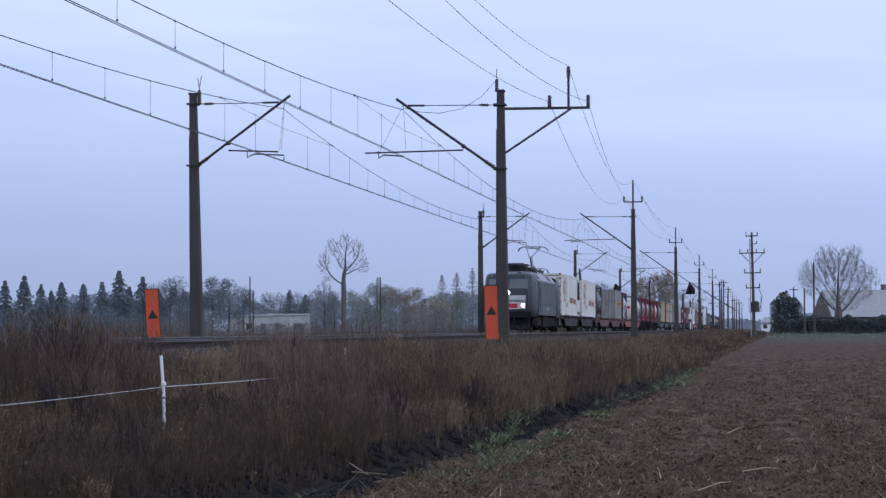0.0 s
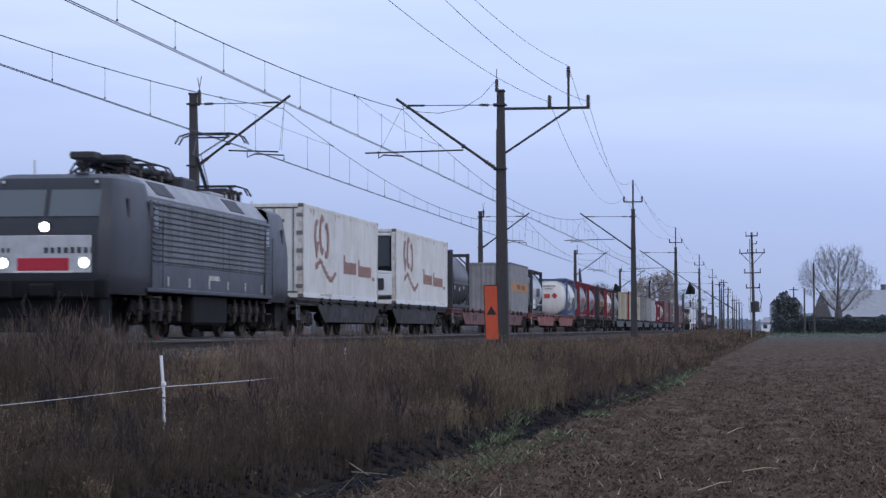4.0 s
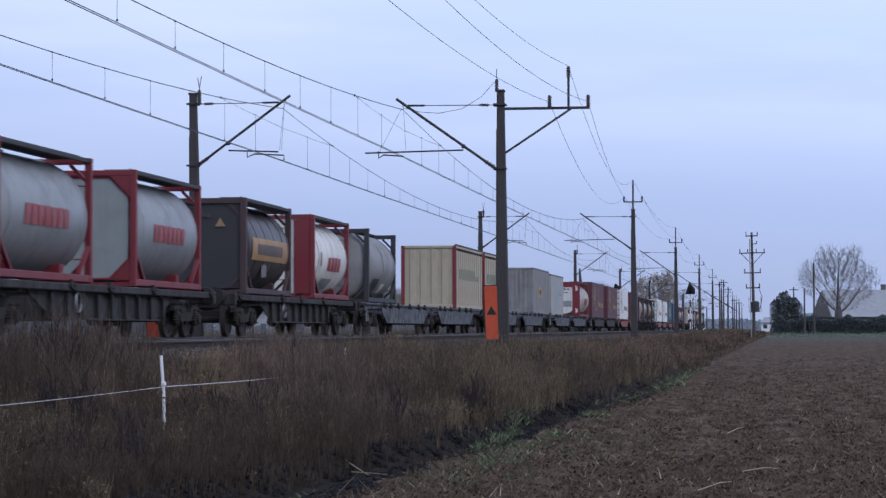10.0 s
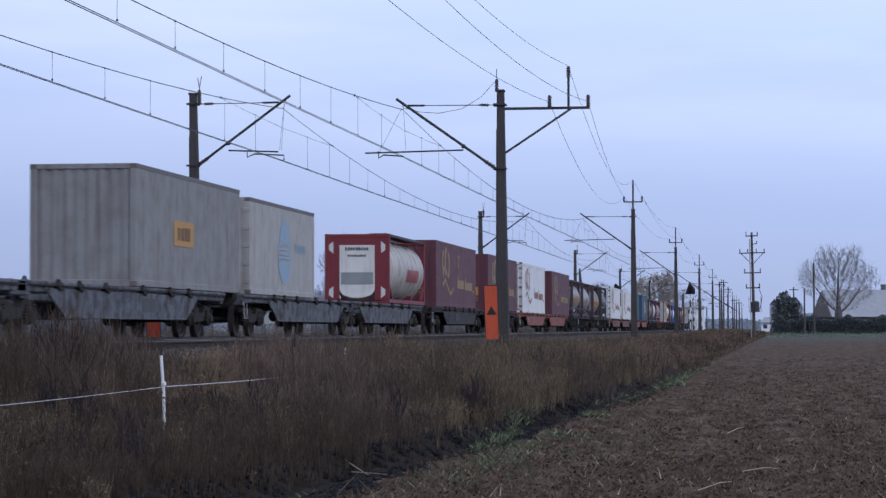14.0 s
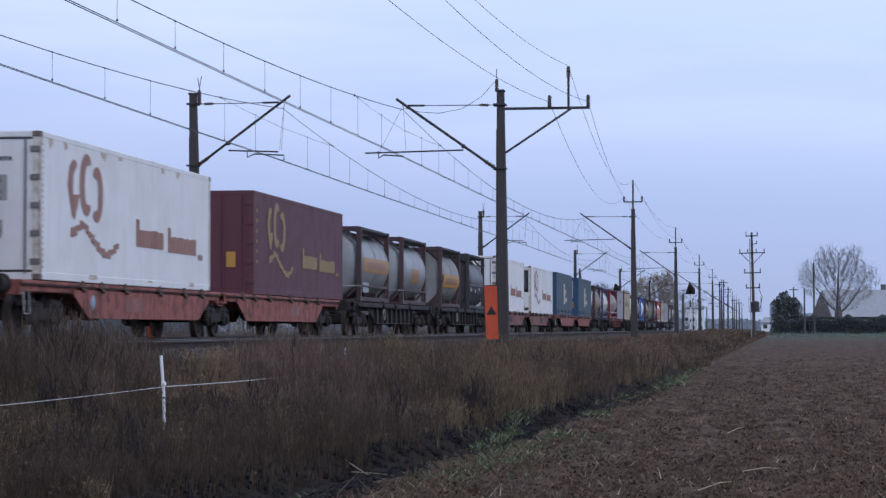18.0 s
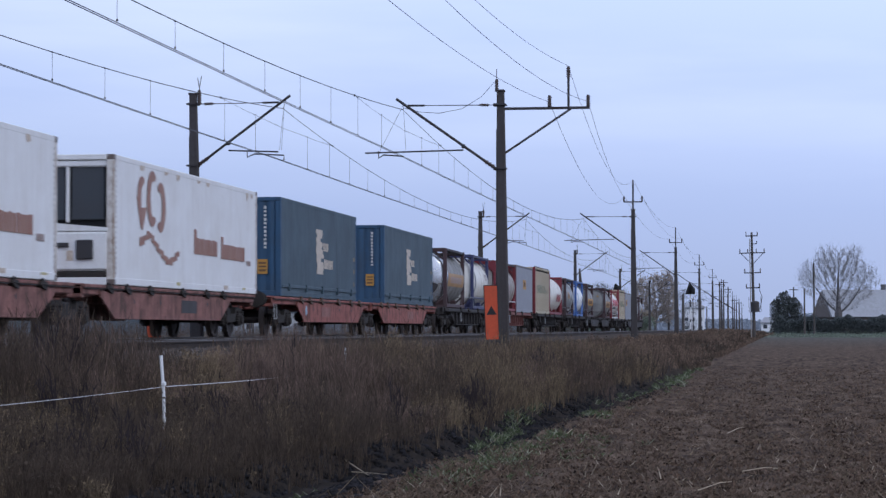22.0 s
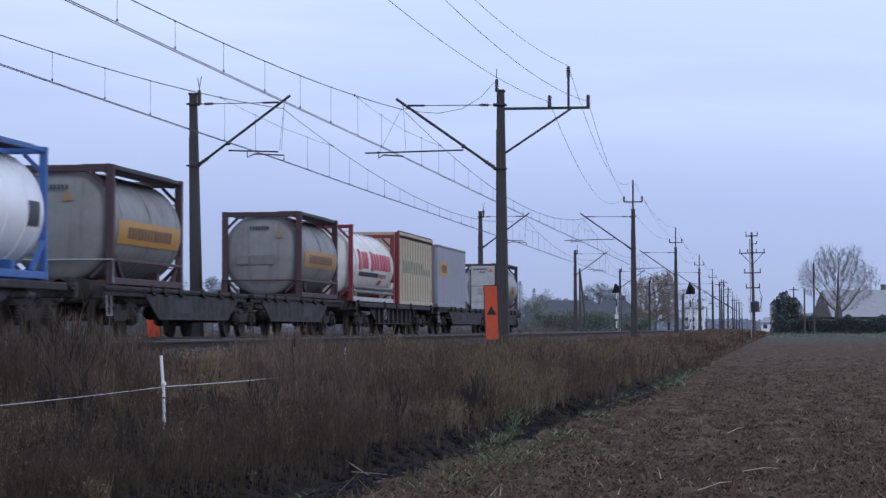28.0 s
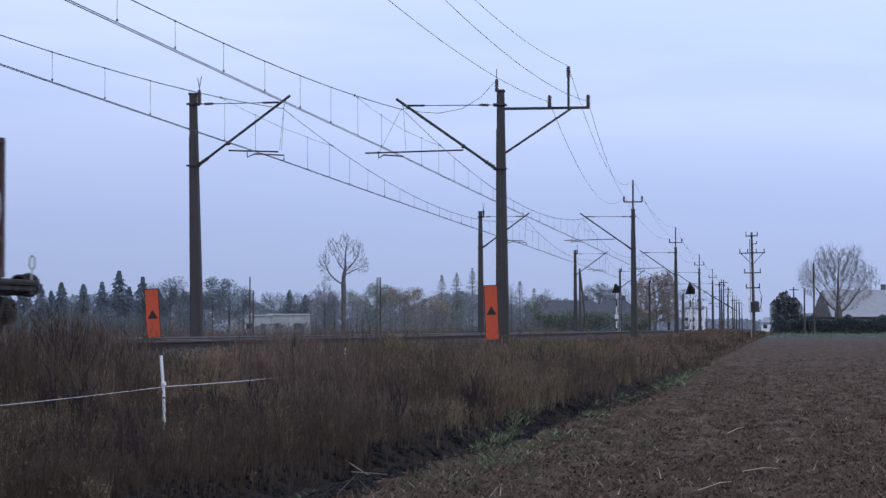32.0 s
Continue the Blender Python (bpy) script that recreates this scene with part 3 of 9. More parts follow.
def warning_plate(x, y, z, lean, tall=1.5):
    ob = thing("warning_plate", "orange upright board with a black triangle beside the track", "sign", pose(x, y, z, 0, lean, 12), group="orange boards")
    part("board", Mesh().box((0, 0, 0.01 + tall / 2), (0.41, 0.03, tall), 0.008), M_ORANGE, ob)
    part("triangle", Mesh().prism([(-0.15, 0.46 * tall), (0.15, 0.46 * tall), (0.0, 0.46 * tall + 0.27)], -0.022, -0.017, "y"), M_BLACK, ob)
    part("edge_frame", Mesh().box((-0.2, -0.004, 0.01 + tall / 2), (0.02, 0.04, tall)).box((0.2, -0.004, 0.01 + tall / 2), (0.02, 0.04, tall)).box((0, -0.004, tall), (0.41, 0.04, 0.02)), M_BLACK, ob)
    part("stake", Mesh().tube([(0, 0.04, -0.75), (0, 0.04, 1.3)], 0.025, 8), M_STEEL, ob)


warning_plate(-8.07, 69.3, -0.12, -2.0, 1.62)
warning_plate(-17.6, 66.3, -0.22, -3.5, 1.6)
# ---- train: shared materials ----
DIRT = (0.055, 0.045, 0.038)
M_WAGON_DARK = paint("wagon_dark", (0.046, 0.043, 0.045), 0.85, 0.9, (0.024, 0.019, 0.016), grain=30, streak=0.9, patch=2.6, vary=0.2)
M_WAGON_GREY = paint("wagon_grey", (0.118, 0.128, 0.146), 0.75, 1.25, (0.040, 0.029, 0.024), grain=26, streak=0.45, patch=2.4, vary=0.2)
M_WAGON_PLUM = paint("wagon_plum", (0.180, 0.074, 0.070), 0.75, 0.8, (0.075, 0.045, 0.042), grain=26, streak=1.0)
M_WAGON_FADED = paint("wagon_faded", (0.245, 0.110, 0.092), 0.8, 1.0, (0.085, 0.050, 0.042), grain=26, streak=1.0, patch=2.0, vary=0.25)
M_WAGON_RED = paint("wagon_red", (0.305, 0.098, 0.080), 0.75, 0.9, (0.085, 0.050, 0.040), grain=26, streak=0.9, patch=2.4, vary=0.18)
M_WAGON_BROWN = paint("wagon_brown", (0.20, 0.075, 0.065), 0.75, 0.6, (0.06, 0.045, 0.04), grain=26)
M_BOGIE = paint("bogie_grime", (0.024, 0.022, 0.021), 0.9, 0.6, (0.048, 0.036, 0.029), grain=35, bump=0.3)
M_WHEEL = paint("wheel_steel", (0.055, 0.045, 0.04), 0.6, 0.5, (0.05, 0.035, 0.03), metal=0.4)
M_WHITE = paint("white_gelcoat", (0.73, 0.73, 0.72), 0.5, 0.26, (0.42, 0.36, 0.30), streak=0.7, bump=0.02, patch=0.9)
M_WHITE_OLD = paint("yellowed_gelcoat", (0.70, 0.685, 0.63), 0.55, 0.4, (0.40, 0.33, 0.26), streak=1.0, bump=0.02, patch=0.9)
M_WHITE_DIRTY = paint("white_stained", (0.62, 0.59, 0.54), 0.6, 0.85, (0.20, 0.125, 0.08), streak=1.2, patch=4.0)
M_CREAM = paint("cream_paint", (0.42, 0.365, 0.26), 0.55, 0.32, (0.27, 0.20, 0.135), streak=1.0)
M_GREY_BOX = paint("grey_box_paint", (0.236, 0.231, 0.224), 0.6, 0.5, (0.13, 0.105, 0.082), streak=1.0)
M_GREY_BLUE = paint("blue_grey_paint", (0.242, 0.255, 0.287), 0.5, 0.3, (0.22, 0.20, 0.19))
M_PALE_BOX = paint("pale_box_paint", (0.37, 0.365, 0.345), 0.55, 0.4, (0.24, 0.175, 0.12), streak=1.3)
M_MAROON = paint("maroon_paint", (0.108, 0.036, 0.047), 0.55, 0.35, (0.085, 0.052, 0.052), spec=0.3, streak=0.9)
M_TEAL = paint("teal_side", (0.047, 0.082, 0.106), 0.6, 0.4, (0.055, 0.062, 0.064), streak=0.9, patch=0.8)
M_BLUE_END = paint("blue_end", (0.024, 0.072, 0.135), 0.55, 0.4, (0.04, 0.05, 0.06), streak=1.0)
M_RED = paint("red_frame", (0.175, 0.022, 0.030), 0.5, 0.3, (0.16, 0.04, 0.035))
M_BLUE = paint("blue_frame", (0.05, 0.13, 0.36), 0.5, 0.3, (0.05, 0.06, 0.09))
M_STEEL_BLUE = paint("steel_blue_frame", (0.062, 0.105, 0.195), 0.5, 0.4, (0.05, 0.06, 0.08))
M_NAVY = paint("navy_frame", (0.036, 0.042, 0.110), 0.5, 0.3, DIRT)
M_BROWN = paint("brown_frame", (0.062, 0.034, 0.036), 0.6, 0.35, DIRT)
M_DARK = paint("dark_frame", (0.035, 0.034, 0.037), 0.6, 0.35, (0.06, 0.05, 0.045))
M_TANK_WHITE = paint("tank_white", (0.68, 0.66, 0.605), 0.38, 0.4, (0.36, 0.30, 0.23), streak=0.6, bump=0.02, patch=1.1)
M_TANK_SILVER = paint("tank_silver", (0.285, 0.295, 0.295), 0.42, 0.4, (0.13, 0.115, 0.10), metal=0.25, streak=0.6, bump=0.02, patch=1.1)
M_TANK_GREY = paint("tank_grey", (0.225, 0.222, 0.212), 0.5, 0.5, (0.10, 0.085, 0.07), streak=0.6, bump=0.02, patch=1.1)
M_TANK_DARK = paint("tank_dark", (0.042, 0.037, 0.037), 0.38, 0.4, (0.15, 0.13, 0.12), streak=0.7, bump=0.02, patch=1.1)
M_GREEN_GREY = paint("end_collar", (0.26, 0.28, 0.27), 0.55, 0.3, (0.14, 0.12, 0.11))
M_AMBER = paint("amber_label", (0.38, 0.215, 0.085), 0.5, 0.35, (0.19, 0.13, 0.075))
M_YELLOW = paint("yellow_label", (0.45, 0.235, 0.048), 0.5, 0.25, (0.30, 0.20, 0.09))
M_OCHRE = paint("ochre_lettering", (0.27, 0.18, 0.062), 0.5, 0.15, (0.25, 0.16, 0.06))
M_RUST_INK = paint("brown_lettering", (0.27, 0.125, 0.085), 0.5, 0.25, (0.5, 0.42, 0.36))
M_TAUPE_INK = paint("taupe_lettering", (0.30, 0.22, 0.20), 0.5, 0.25, (0.5, 0.45, 0.4))
M_GREEN_INK = paint("green_lettering", (0.040, 0.110, 0.070), 0.5, 0.35, (0.25, 0.24, 0.18))
M_RED_INK = paint("red_lettering", (0.32, 0.05, 0.058), 0.5, 0.35, (0.36, 0.24, 0.22))
M_RED_BRIGHT = paint("bright_red_lettering", (0.46, 0.04, 0.06), 0.5, 0.15, (0.5, 0.25, 0.22))
M_BLUE_INK = paint("blue_lettering", (0.22, 0.34, 0.45), 0.5, 0.6, (0.34, 0.36, 0.36))
M_DARK_INK = paint("dark_lettering", (0.05, 0.05, 0.055), 0.5, 0.2)
M_PALE_INK = paint("pale_lettering", (0.62, 0.60, 0.55), 0.5, 0.25, (0.25, 0.25, 0.25))
M_HAZARD = paint("hazard_orange", (0.46, 0.065, 0.045), 0.5, 0.1)
M_HAZARD_RED = paint("hazard_red", (0.38, 0.035, 0.045), 0.5, 0.1)
M_REEFER_DARK = paint("reefer_panel", (0.045, 0.052, 0.06), 0.35, 0.2)
M_BARS = paint("zinc_bars", (0.46, 0.46, 0.46), 0.5, 0.4, (0.2, 0.17, 0.14))
M_ZINC_DARK = paint("dull_zinc", (0.17, 0.16, 0.155), 0.6, 0.5, (0.08, 0.06, 0.05), patch=5)
M_FLAP = paint("rusty_flap", (0.115, 0.078, 0.06), 0.85, 0.6, (0.07, 0.045, 0.035), patch=8)
M_TANK_BEIGE = paint("tank_beige", (0.335, 0.305, 0.275), 0.5, 0.6, (0.16, 0.125, 0.095), streak=0.9, bump=0.02, patch=1.3)
M_PLATE_INK = paint("faded_plate", (0.30, 0.28, 0.275), 0.5, 0.5, (0.42, 0.39, 0.36), patch=9)
M_LABEL_INK = paint("label_print", (0.13, 0.07, 0.035), 0.6, 0.4, (0.3, 0.17, 0.07), patch=6)
M_FADED_YELLOW = paint("faded_yellow_mark", (0.42, 0.36, 0.16), 0.6, 0.5, (0.5, 0.48, 0.42), patch=5)
M_STAIN = paint("rust_stain", (0.58, 0.51, 0.43), 0.7, 0.9, (0.30, 0.19, 0.12), patch=7)
M_TRIANGLE = paint("faded_triangle", (0.30, 0.20, 0.10), 0.6, 0.4, (0.22, 0.18, 0.13))
M_CREAM_INK = paint("cream_emblem", (0.55, 0.465, 0.37), 0.5, 0.5, (0.3, 0.3, 0.28), patch=6)
M_CASTING = paint("worn_casting", (0.16, 0.14, 0.13), 0.7, 0.6, (0.10, 0.06, 0.045), patch=6)
# dark colour stands in for the shade between the ribs
M_CREAM_GROOVE = paint("cream_groove_shade", (0.075, 0.06, 0.045), 0.7, 0.6, (0.04, 0.03, 0.022), streak=1.2)
M_RAIL_WORN = paint("worn_top_rail", (0.115, 0.11, 0.115), 0.7, 0.8, (0.22, 0.205, 0.19), patch=5)
M_CREAM_RIB = paint("cream_rib", (0.43, 0.375, 0.28), 0.55, 0.4, (0.30, 0.22, 0.14), streak=1.0)
M_GALV = paint("galvanised", (0.36, 0.37, 0.38), 0.45, 0.3, (0.14, 0.12, 0.1), metal=0.5)

DECK = 1.155
KEEP = {}


def kept(key, build, mat, smooth=35):
    """One mesh for all alike parts."""
    if key not in KEEP:
        KEEP[key] = build().data(key, smooth)
        KEEP[key].materials.append(mat)
    return KEEP[key]


def put(name, key, build, mat, parent, m, label=""):
    ob = part(name, kept(key, build, mat), mat, parent, label)
    ob.matrix_basis = m
    return ob


# ---- running gear ----
def wheel_mesh():
    m = Mesh()
    m.lathe([(-0.07, 0.0), (-0.07, 0.10), (-0.03, 0.14), (-0.02, 0.36), (-0.065, 0.39), (-0.065, 0.455), (0.05, 0.465), (0.07, 0.49), (0.08, 0.39), (0.03, 0.36), (0.03, 0.14), (0.09, 0.10), (0.09, 0.0)], 24, "x")
    return m


def bogie_frame_mesh():
    m = Mesh()
    pts = [(-1.25, 0.66), (-1.2, 0.76), (-0.55, 0.80), (-0.4, 0.62), (0.4, 0.62), (0.55, 0.80), (1.2, 0.76), (1.25, 0.66), (1.1, 0.58), (0.6, 0.6), (0.42, 0.40), (-0.42, 0.40), (-0.6, 0.6), (-1.1, 0.58)]
    m.prism(pts, -0.06, 0.06, "x")
    return m


def axlebox_mesh():
    m = Mesh()
    m.box((0, 0, 0.46), (0.2, 0.3, 0.34), 0.05)
    m.lathe([(0.1, 0.12), (0.15, 0.11), (0.16, 0.0)], 12, "x", (0, 0, 0.46))
    return m


def spring_mesh():
    m = Mesh()
    for i in range(5):
        m.lathe([(0.40 + i * 0.06, 0.055), (0.43 + i * 0.06, 0.075), (0.46 + i * 0.06, 0.055)], 10, "z")
    return m


def bogie(parent, y, base=1.8):
    b = part("bogie", kept("bogie_bolster", lambda: Mesh().box((0, 0, 0.62), (2.0, 0.5, 0.28), 0.05).box((0, 0, 0.85), (0.6, 0.6, 0.22), 0.05), M_BOGIE), M_BOGIE, parent)
    b.matrix_basis = pose(0, y, 0)
    for s in (-1, 1):
        put("side_frame", "bogie_frame", bogie_frame_mesh, M_BOGIE, b, pose(s * 1.0, 0, 0))
        for a in (-base / 2, base / 2):
            put("wheel", "wheel", wheel_mesh, M_WHEEL, b, pose(s * 0.755, a, 0.465, 0, 0, 0 if s < 0 else 180))
            put("axle_box", "axlebox", axlebox_mesh, M_BOGIE, b, pose(s * 1.02, a, 0.0, 0, 0, 0 if s > 0 else 180))
            for k in (-0.22, 0.22):
                put("spring", "bogie_spring", spring_mesh, M_BOGIE, b, pose(s * 1.06, a + k, 0.0))
        put("brake_shoe", "brake_shoe", lambda: Mesh().box((0, 0, 0.46), (0.1, 0.08, 0.34), 0.02).beam((0, 0, 0.6), (0, 0.25, 0.85), 0.04), M_BOGIE, b, pose(s * 0.755, base / 2 - 0.54, 0.0))
    for a in (-base / 2, base / 2):
        put("axle", "axle", lambda: Mesh().tube([(-0.72, 0, 0.465), (0.72, 0, 0.465)], 0.085, 10), M_BOGIE, b, pose(0, a, 0))
    return b


def buffer_mesh():
    m = Mesh()
    m.lathe([(0.62, 0.16), (0.60, 0.2), (0.55, 0.13), (0.3, 0.12), (0.28, 0.085), (0.06, 0.085), (0.05, 0.2), (0.0, 0.24), (-0.02, 0.0)], 18, "y")
    return m


def ends(parent, length, z=1.06):
    for y, turn in ((0.62, 0), (length - 0.62, 180)):
        for s in (-0.875, 0.875):
            put("buffer", "buffer", buffer_mesh, M_BOGIE, parent, pose(s, y - 0.62 if not turn else length, z, 0, 0, turn))
        put("coupling", "coupling", lambda: Mesh().tube([(0, 0.5, 0), (0, 0.1, 0), (0, -0.05, -0.12)], 0.045, 8).tube([(0.3, 0.5, -0.05), (0.33, 0.2, -0.35), (0.28, 0.02, -0.3)], 0.025, 6), M_BOGIE, parent, pose(0, 0 if not turn else length, z, 0, 0, turn))


def skirt_mesh(top, low, z1=1.0, z0=0.42):
    """Pressed side panel: a slanted-ended plate with a rim and a bottom flange."""
    m = Mesh()
    d = (top - low) / 2
    poly = [(0, z1), (0.02, z1 - 0.12), (d, z0), (top - d, z0), (top - 0.02, z1 - 0.12), (top, z1)]
    m.prism(poly, -0.02, 0.02, "x")
    m.box((-0.03, top / 2, z0 + 0.02), (0.12, low, 0.04), 0.01)
    return m


def flap_mesh():
    m = Mesh()
    m.prism([(-0.20, 0.04), (-0.06, -0.03), (0.18, -0.06), (0.22, 0.0), (0.14, 0.10), (-0.17, 0.11)], -0.05, 0.07, "x")
    m.box((0.02, -0.02, 0.12), (0.08, 0.12, 0.10), 0.02)
    m.tube([(0.06, -0.16, 0.06), (0.08, 0.16, 0.04)], 0.018, 6)
    return m


def articulated_wagon(u, length, mat, colour, data_panel=True):
    ob = thing("container_wagon", f"{colour} articulated container wagon on three bogies", "freight wagon", group="freight wagons")
    half = length / 2
    for k, (y0, y1) in enumerate(((0.62, half - 0.35), (half + 0.35, length - 0.62))):
        body = Mesh()
        for s in (-1, 1):
            body.box((s * 1.11, (y0 + y1) / 2, 1.0), (0.22, y1 - y0, 0.16), 0.02)
            part("deck_edge", Mesh().box((s * 1.15, (y0 + y1) / 2, 1.1), (0.24, y1 - y0, 0.08), 0.02), mat, ob)
            # dark strip in place of the shade below the deck edge
            part("deck_edge_shade", Mesh().box((s * 1.255, (y0 + y1) / 2, 1.055), (0.02, y1 - y0, 0.025)), M_BOGIE, ob, "dark strip painted in for shade under the deck edge")
        body.box((0, (y0 + y1) / 2, 0.93), (0.7, y1 - y0, 0.3), 0.02)
        body.box((0, y0 + 0.12, 1.0), (2.4, 0.24, 0.3), 0.02).box((0, y1 - 0.12, 1.0), (2.4, 0.24, 0.3), 0.02)
        for i in range(5):
            body.box((0, y0 + 1.5 + (y1 - y0 - 3.0) * i / 4, 1.0), (2.3, 0.2, 0.2))
        frame_ = part("underframe", body, mat, ob)
        a, b = (3.9, half - 1.7) if k == 0 else (half + 1.5, length - 3.7)
        for s in (-1, 1):
            sk = part("side_panel", kept(f"skirt{b - a:.2f}{colour}", lambda: skirt_mesh(b - a, b - a - 2.2), mat), mat, ob)
            sk.matrix_basis = pose(s * 1.26, a, 0, 0, 0, 0)
            for i in range(6):
                put("lock_flap", "lock_flap_" + colour, flap_mesh, M_FLAP if colour == "faded red" else M_BOGIE, sk, pose(0.0 if s > 0 else -0.04, (b - a) * (0.05, 0.17, 0.33, 0.58, 0.78, 0.93)[i], 1.02))
            for i in range(4):
                put("drain_hole", "drain_hole", lambda: Mesh().lathe([(0.0, 0.06), (0.004, 0.0)], 8, "x"), M_BLACK, sk, pose(0.021 if s > 0 else -0.021, (b - a) * (0.22 + 0.19 * i), 0.82, 0, 0, 0 if s > 0 else 180))
        if data_panel:
            panel_m = paint("faded_panel_" + colour.replace(" ", "_"), (0.28, 0.125, 0.11) if colour == "faded red" else (0.085, 0.087, 0.095) if colour == "weathered grey" else (0.05, 0.05, 0.055), 0.8, 0.6)
            part("data_panel", Mesh().box((1.284, (a + b) / 2 + (1.6 if k else -1.2), 0.74), (0.006, 1.5, 0.3)), panel_m, ob, "faded rectangle of unreadable lettering")
        if k == 0 and colour == "faded red":
            part("round_sticker", Mesh().lathe([(0.0, 0.15), (0.006, 0.14), (0.007, 0.0)], 16, "x", (1.281, a + 1.35, 0.76)), M_BLUE_INK, ob, "small round blue sticker")
        part("air_tank", Mesh().lathe([(-0.7, 0.0), (-0.65, 0.17), (0.65, 0.17), (0.7, 0.0)], 14, "y", (0.3, (a + b) / 2, 0.6)), M_BOGIE, ob)
    for y in (2.6, half, length - 2.6):
        bogie(ob, y)
    part("step_iron", Mesh().tube([(1.2, 0.9, 1.0), (1.22, 0.9, 0.5), (1.22, 1.25, 0.5), (1.2, 1.25, 1.0)], 0.018, 6), M_GALV, ob)
    ends(ob, length)
    MOVING.append((ob, Matrix(), u))
    return ob


def flat_wagon(u, mat, colour, length=19.74):
    ob = thing("container_wagon", f"{colour} four-axle flat container wagon with deep sills", "freight wagon", group="freight wagons")
    sill = Mesh()
    for s in (-1, 1):
        sill.box((s * 1.2, length / 2, 1.05), (0.14, length - 1.24, 0.16), 0.02)
    sill.box((0, 0.74, 1.0), (2.55, 0.24, 0.32), 0.02).box((0, length - 0.74, 1.0), (2.55, 0.24, 0.32), 0.02)
    for i in range(9):
        sill.box((0, 1.6 + (length - 3.2) * i / 8, 1.02), (2.4, 0.16, 0.18))
    part("underframe", sill, mat, ob)
    a, b = 4.3, length - 4.3
    for s in (-1, 1):
        web = Mesh().prism([(a, 0.98), (a + 0.1, 0.9), (a + 1.7, 0.40), (b - 1.7, 0.40), (b - 0.1, 0.9), (b, 0.98)], -0.015, 0.015, "x")
        web.box((0, (a + b) / 2, 0.41), (0.2, b - a - 3.0, 0.04), 0.01)
        w = part("fishbelly_sill", web, mat, ob)
        w.matrix_basis = pose(s * 1.1, 0, 0)
        for i in range(9):
            y = a + 1.3 + (b - a - 2.6) * i / 8
            put("stiffener", f"stiffener_{colour}", lambda: Mesh().box((0.06, 0, 0.68), (0.12, 0.03, 0.52), 0.006).box((0.12, 0, 0.68), (0.02, 0.12, 0.5)), mat, w, pose(0, y, 0, 0, 0, 0 if s > 0 else 180))
    for i in range(5):
        for s in (-1, 1):
            put("lock_flap", "lock_flap", flap_mesh, M_BOGIE, ob, pose(s * 1.27 - 0.02, length * (0.06, 0.34, 0.48, 0.66, 0.94)[i], 1.04))
    part("brake_wheel", Mesh().lathe([(0.0, 0.2), (0.03, 0.22), (0.05, 0.2), (0.03, 0.18), (0.0, 0.2)], 18, "x", (1.15, length * 0.38, 0.75)), M_GALV, ob)
    part("air_tank", Mesh().lathe([(-0.6, 0.0), (-0.55, 0.18), (0.55, 0.18), (0.6, 0.0)], 14, "y", (0.45, length * 0.56, 0.62)), M_BOGIE, ob)
    for y in (2.77, length - 2.77):
        bogie(ob, y)
    ends(ob, length)
    MOVING.append((ob, Matrix(), u))
    return ob


# ---- lettering as plain strokes and shapes on a side wall ----
def strokes(y, z, length, height, seed, pitch=0.75, fill=0.55, x=0.0, caps=()):
    """Row of plain upright bars in place of a word."""
    r = random.Random(seed)
    m = Mesh()
    step = height * pitch
    n = max(1, int(length / step))
    step = length / n
    for i in range(n):
        h = height * (1.5 if i in caps else r.choice((0.94, 1.0)))
        w = step * (0.9 if i in caps else r.uniform(fill, min(0.9, fill + 0.2)))
        m.box((x, y + i * step + w / 2, z + h / 2), (0.008, w, h))
    return m


def ribbon(y, z, length, drop, width, x=0.0):
    """Stepped line that humps at its start and sags towards its end."""
    m = Mesh()
    n = 17
    for i in range(n):
        t = (i + 0.5) / n
        c = z + 0.20 * math.exp(-((t - 0.24) / 0.13) ** 2) - drop * math.exp(-((t - 0.74) / 0.25) ** 2)
        w = width * (1.25 if i % 2 else 0.8) * (1.6 if i == 0 else 1)
        m.box((x, y + length * t, c), (0.006, length / n * 1.02, w))
    return m


def arc_band(y, z, a, b, t, a0, a1, x=0.0):
    """Part of an elliptic ring of thickness t, fading out at both ends."""
    m = Mesh()
    n = 18
    vs = []
    for i in range(n + 1):
        k = i / n
        g = radians(a0 + (a1 - a0) * k)
        w = t * (0.35 + 0.65 * math.sin(math.pi * k) ** 0.6)
        vs += [(x, y + a * math.cos(g), z + b * math.sin(g)), (x, y + max(a - w, 0.02) * math.cos(g), z + max(b - w, 0.02) * math.sin(g))]
    return m.add(vs, [(2 * i + 1, 2 * i, 2 * i + 2, 2 * i + 3) for i in range(n)])


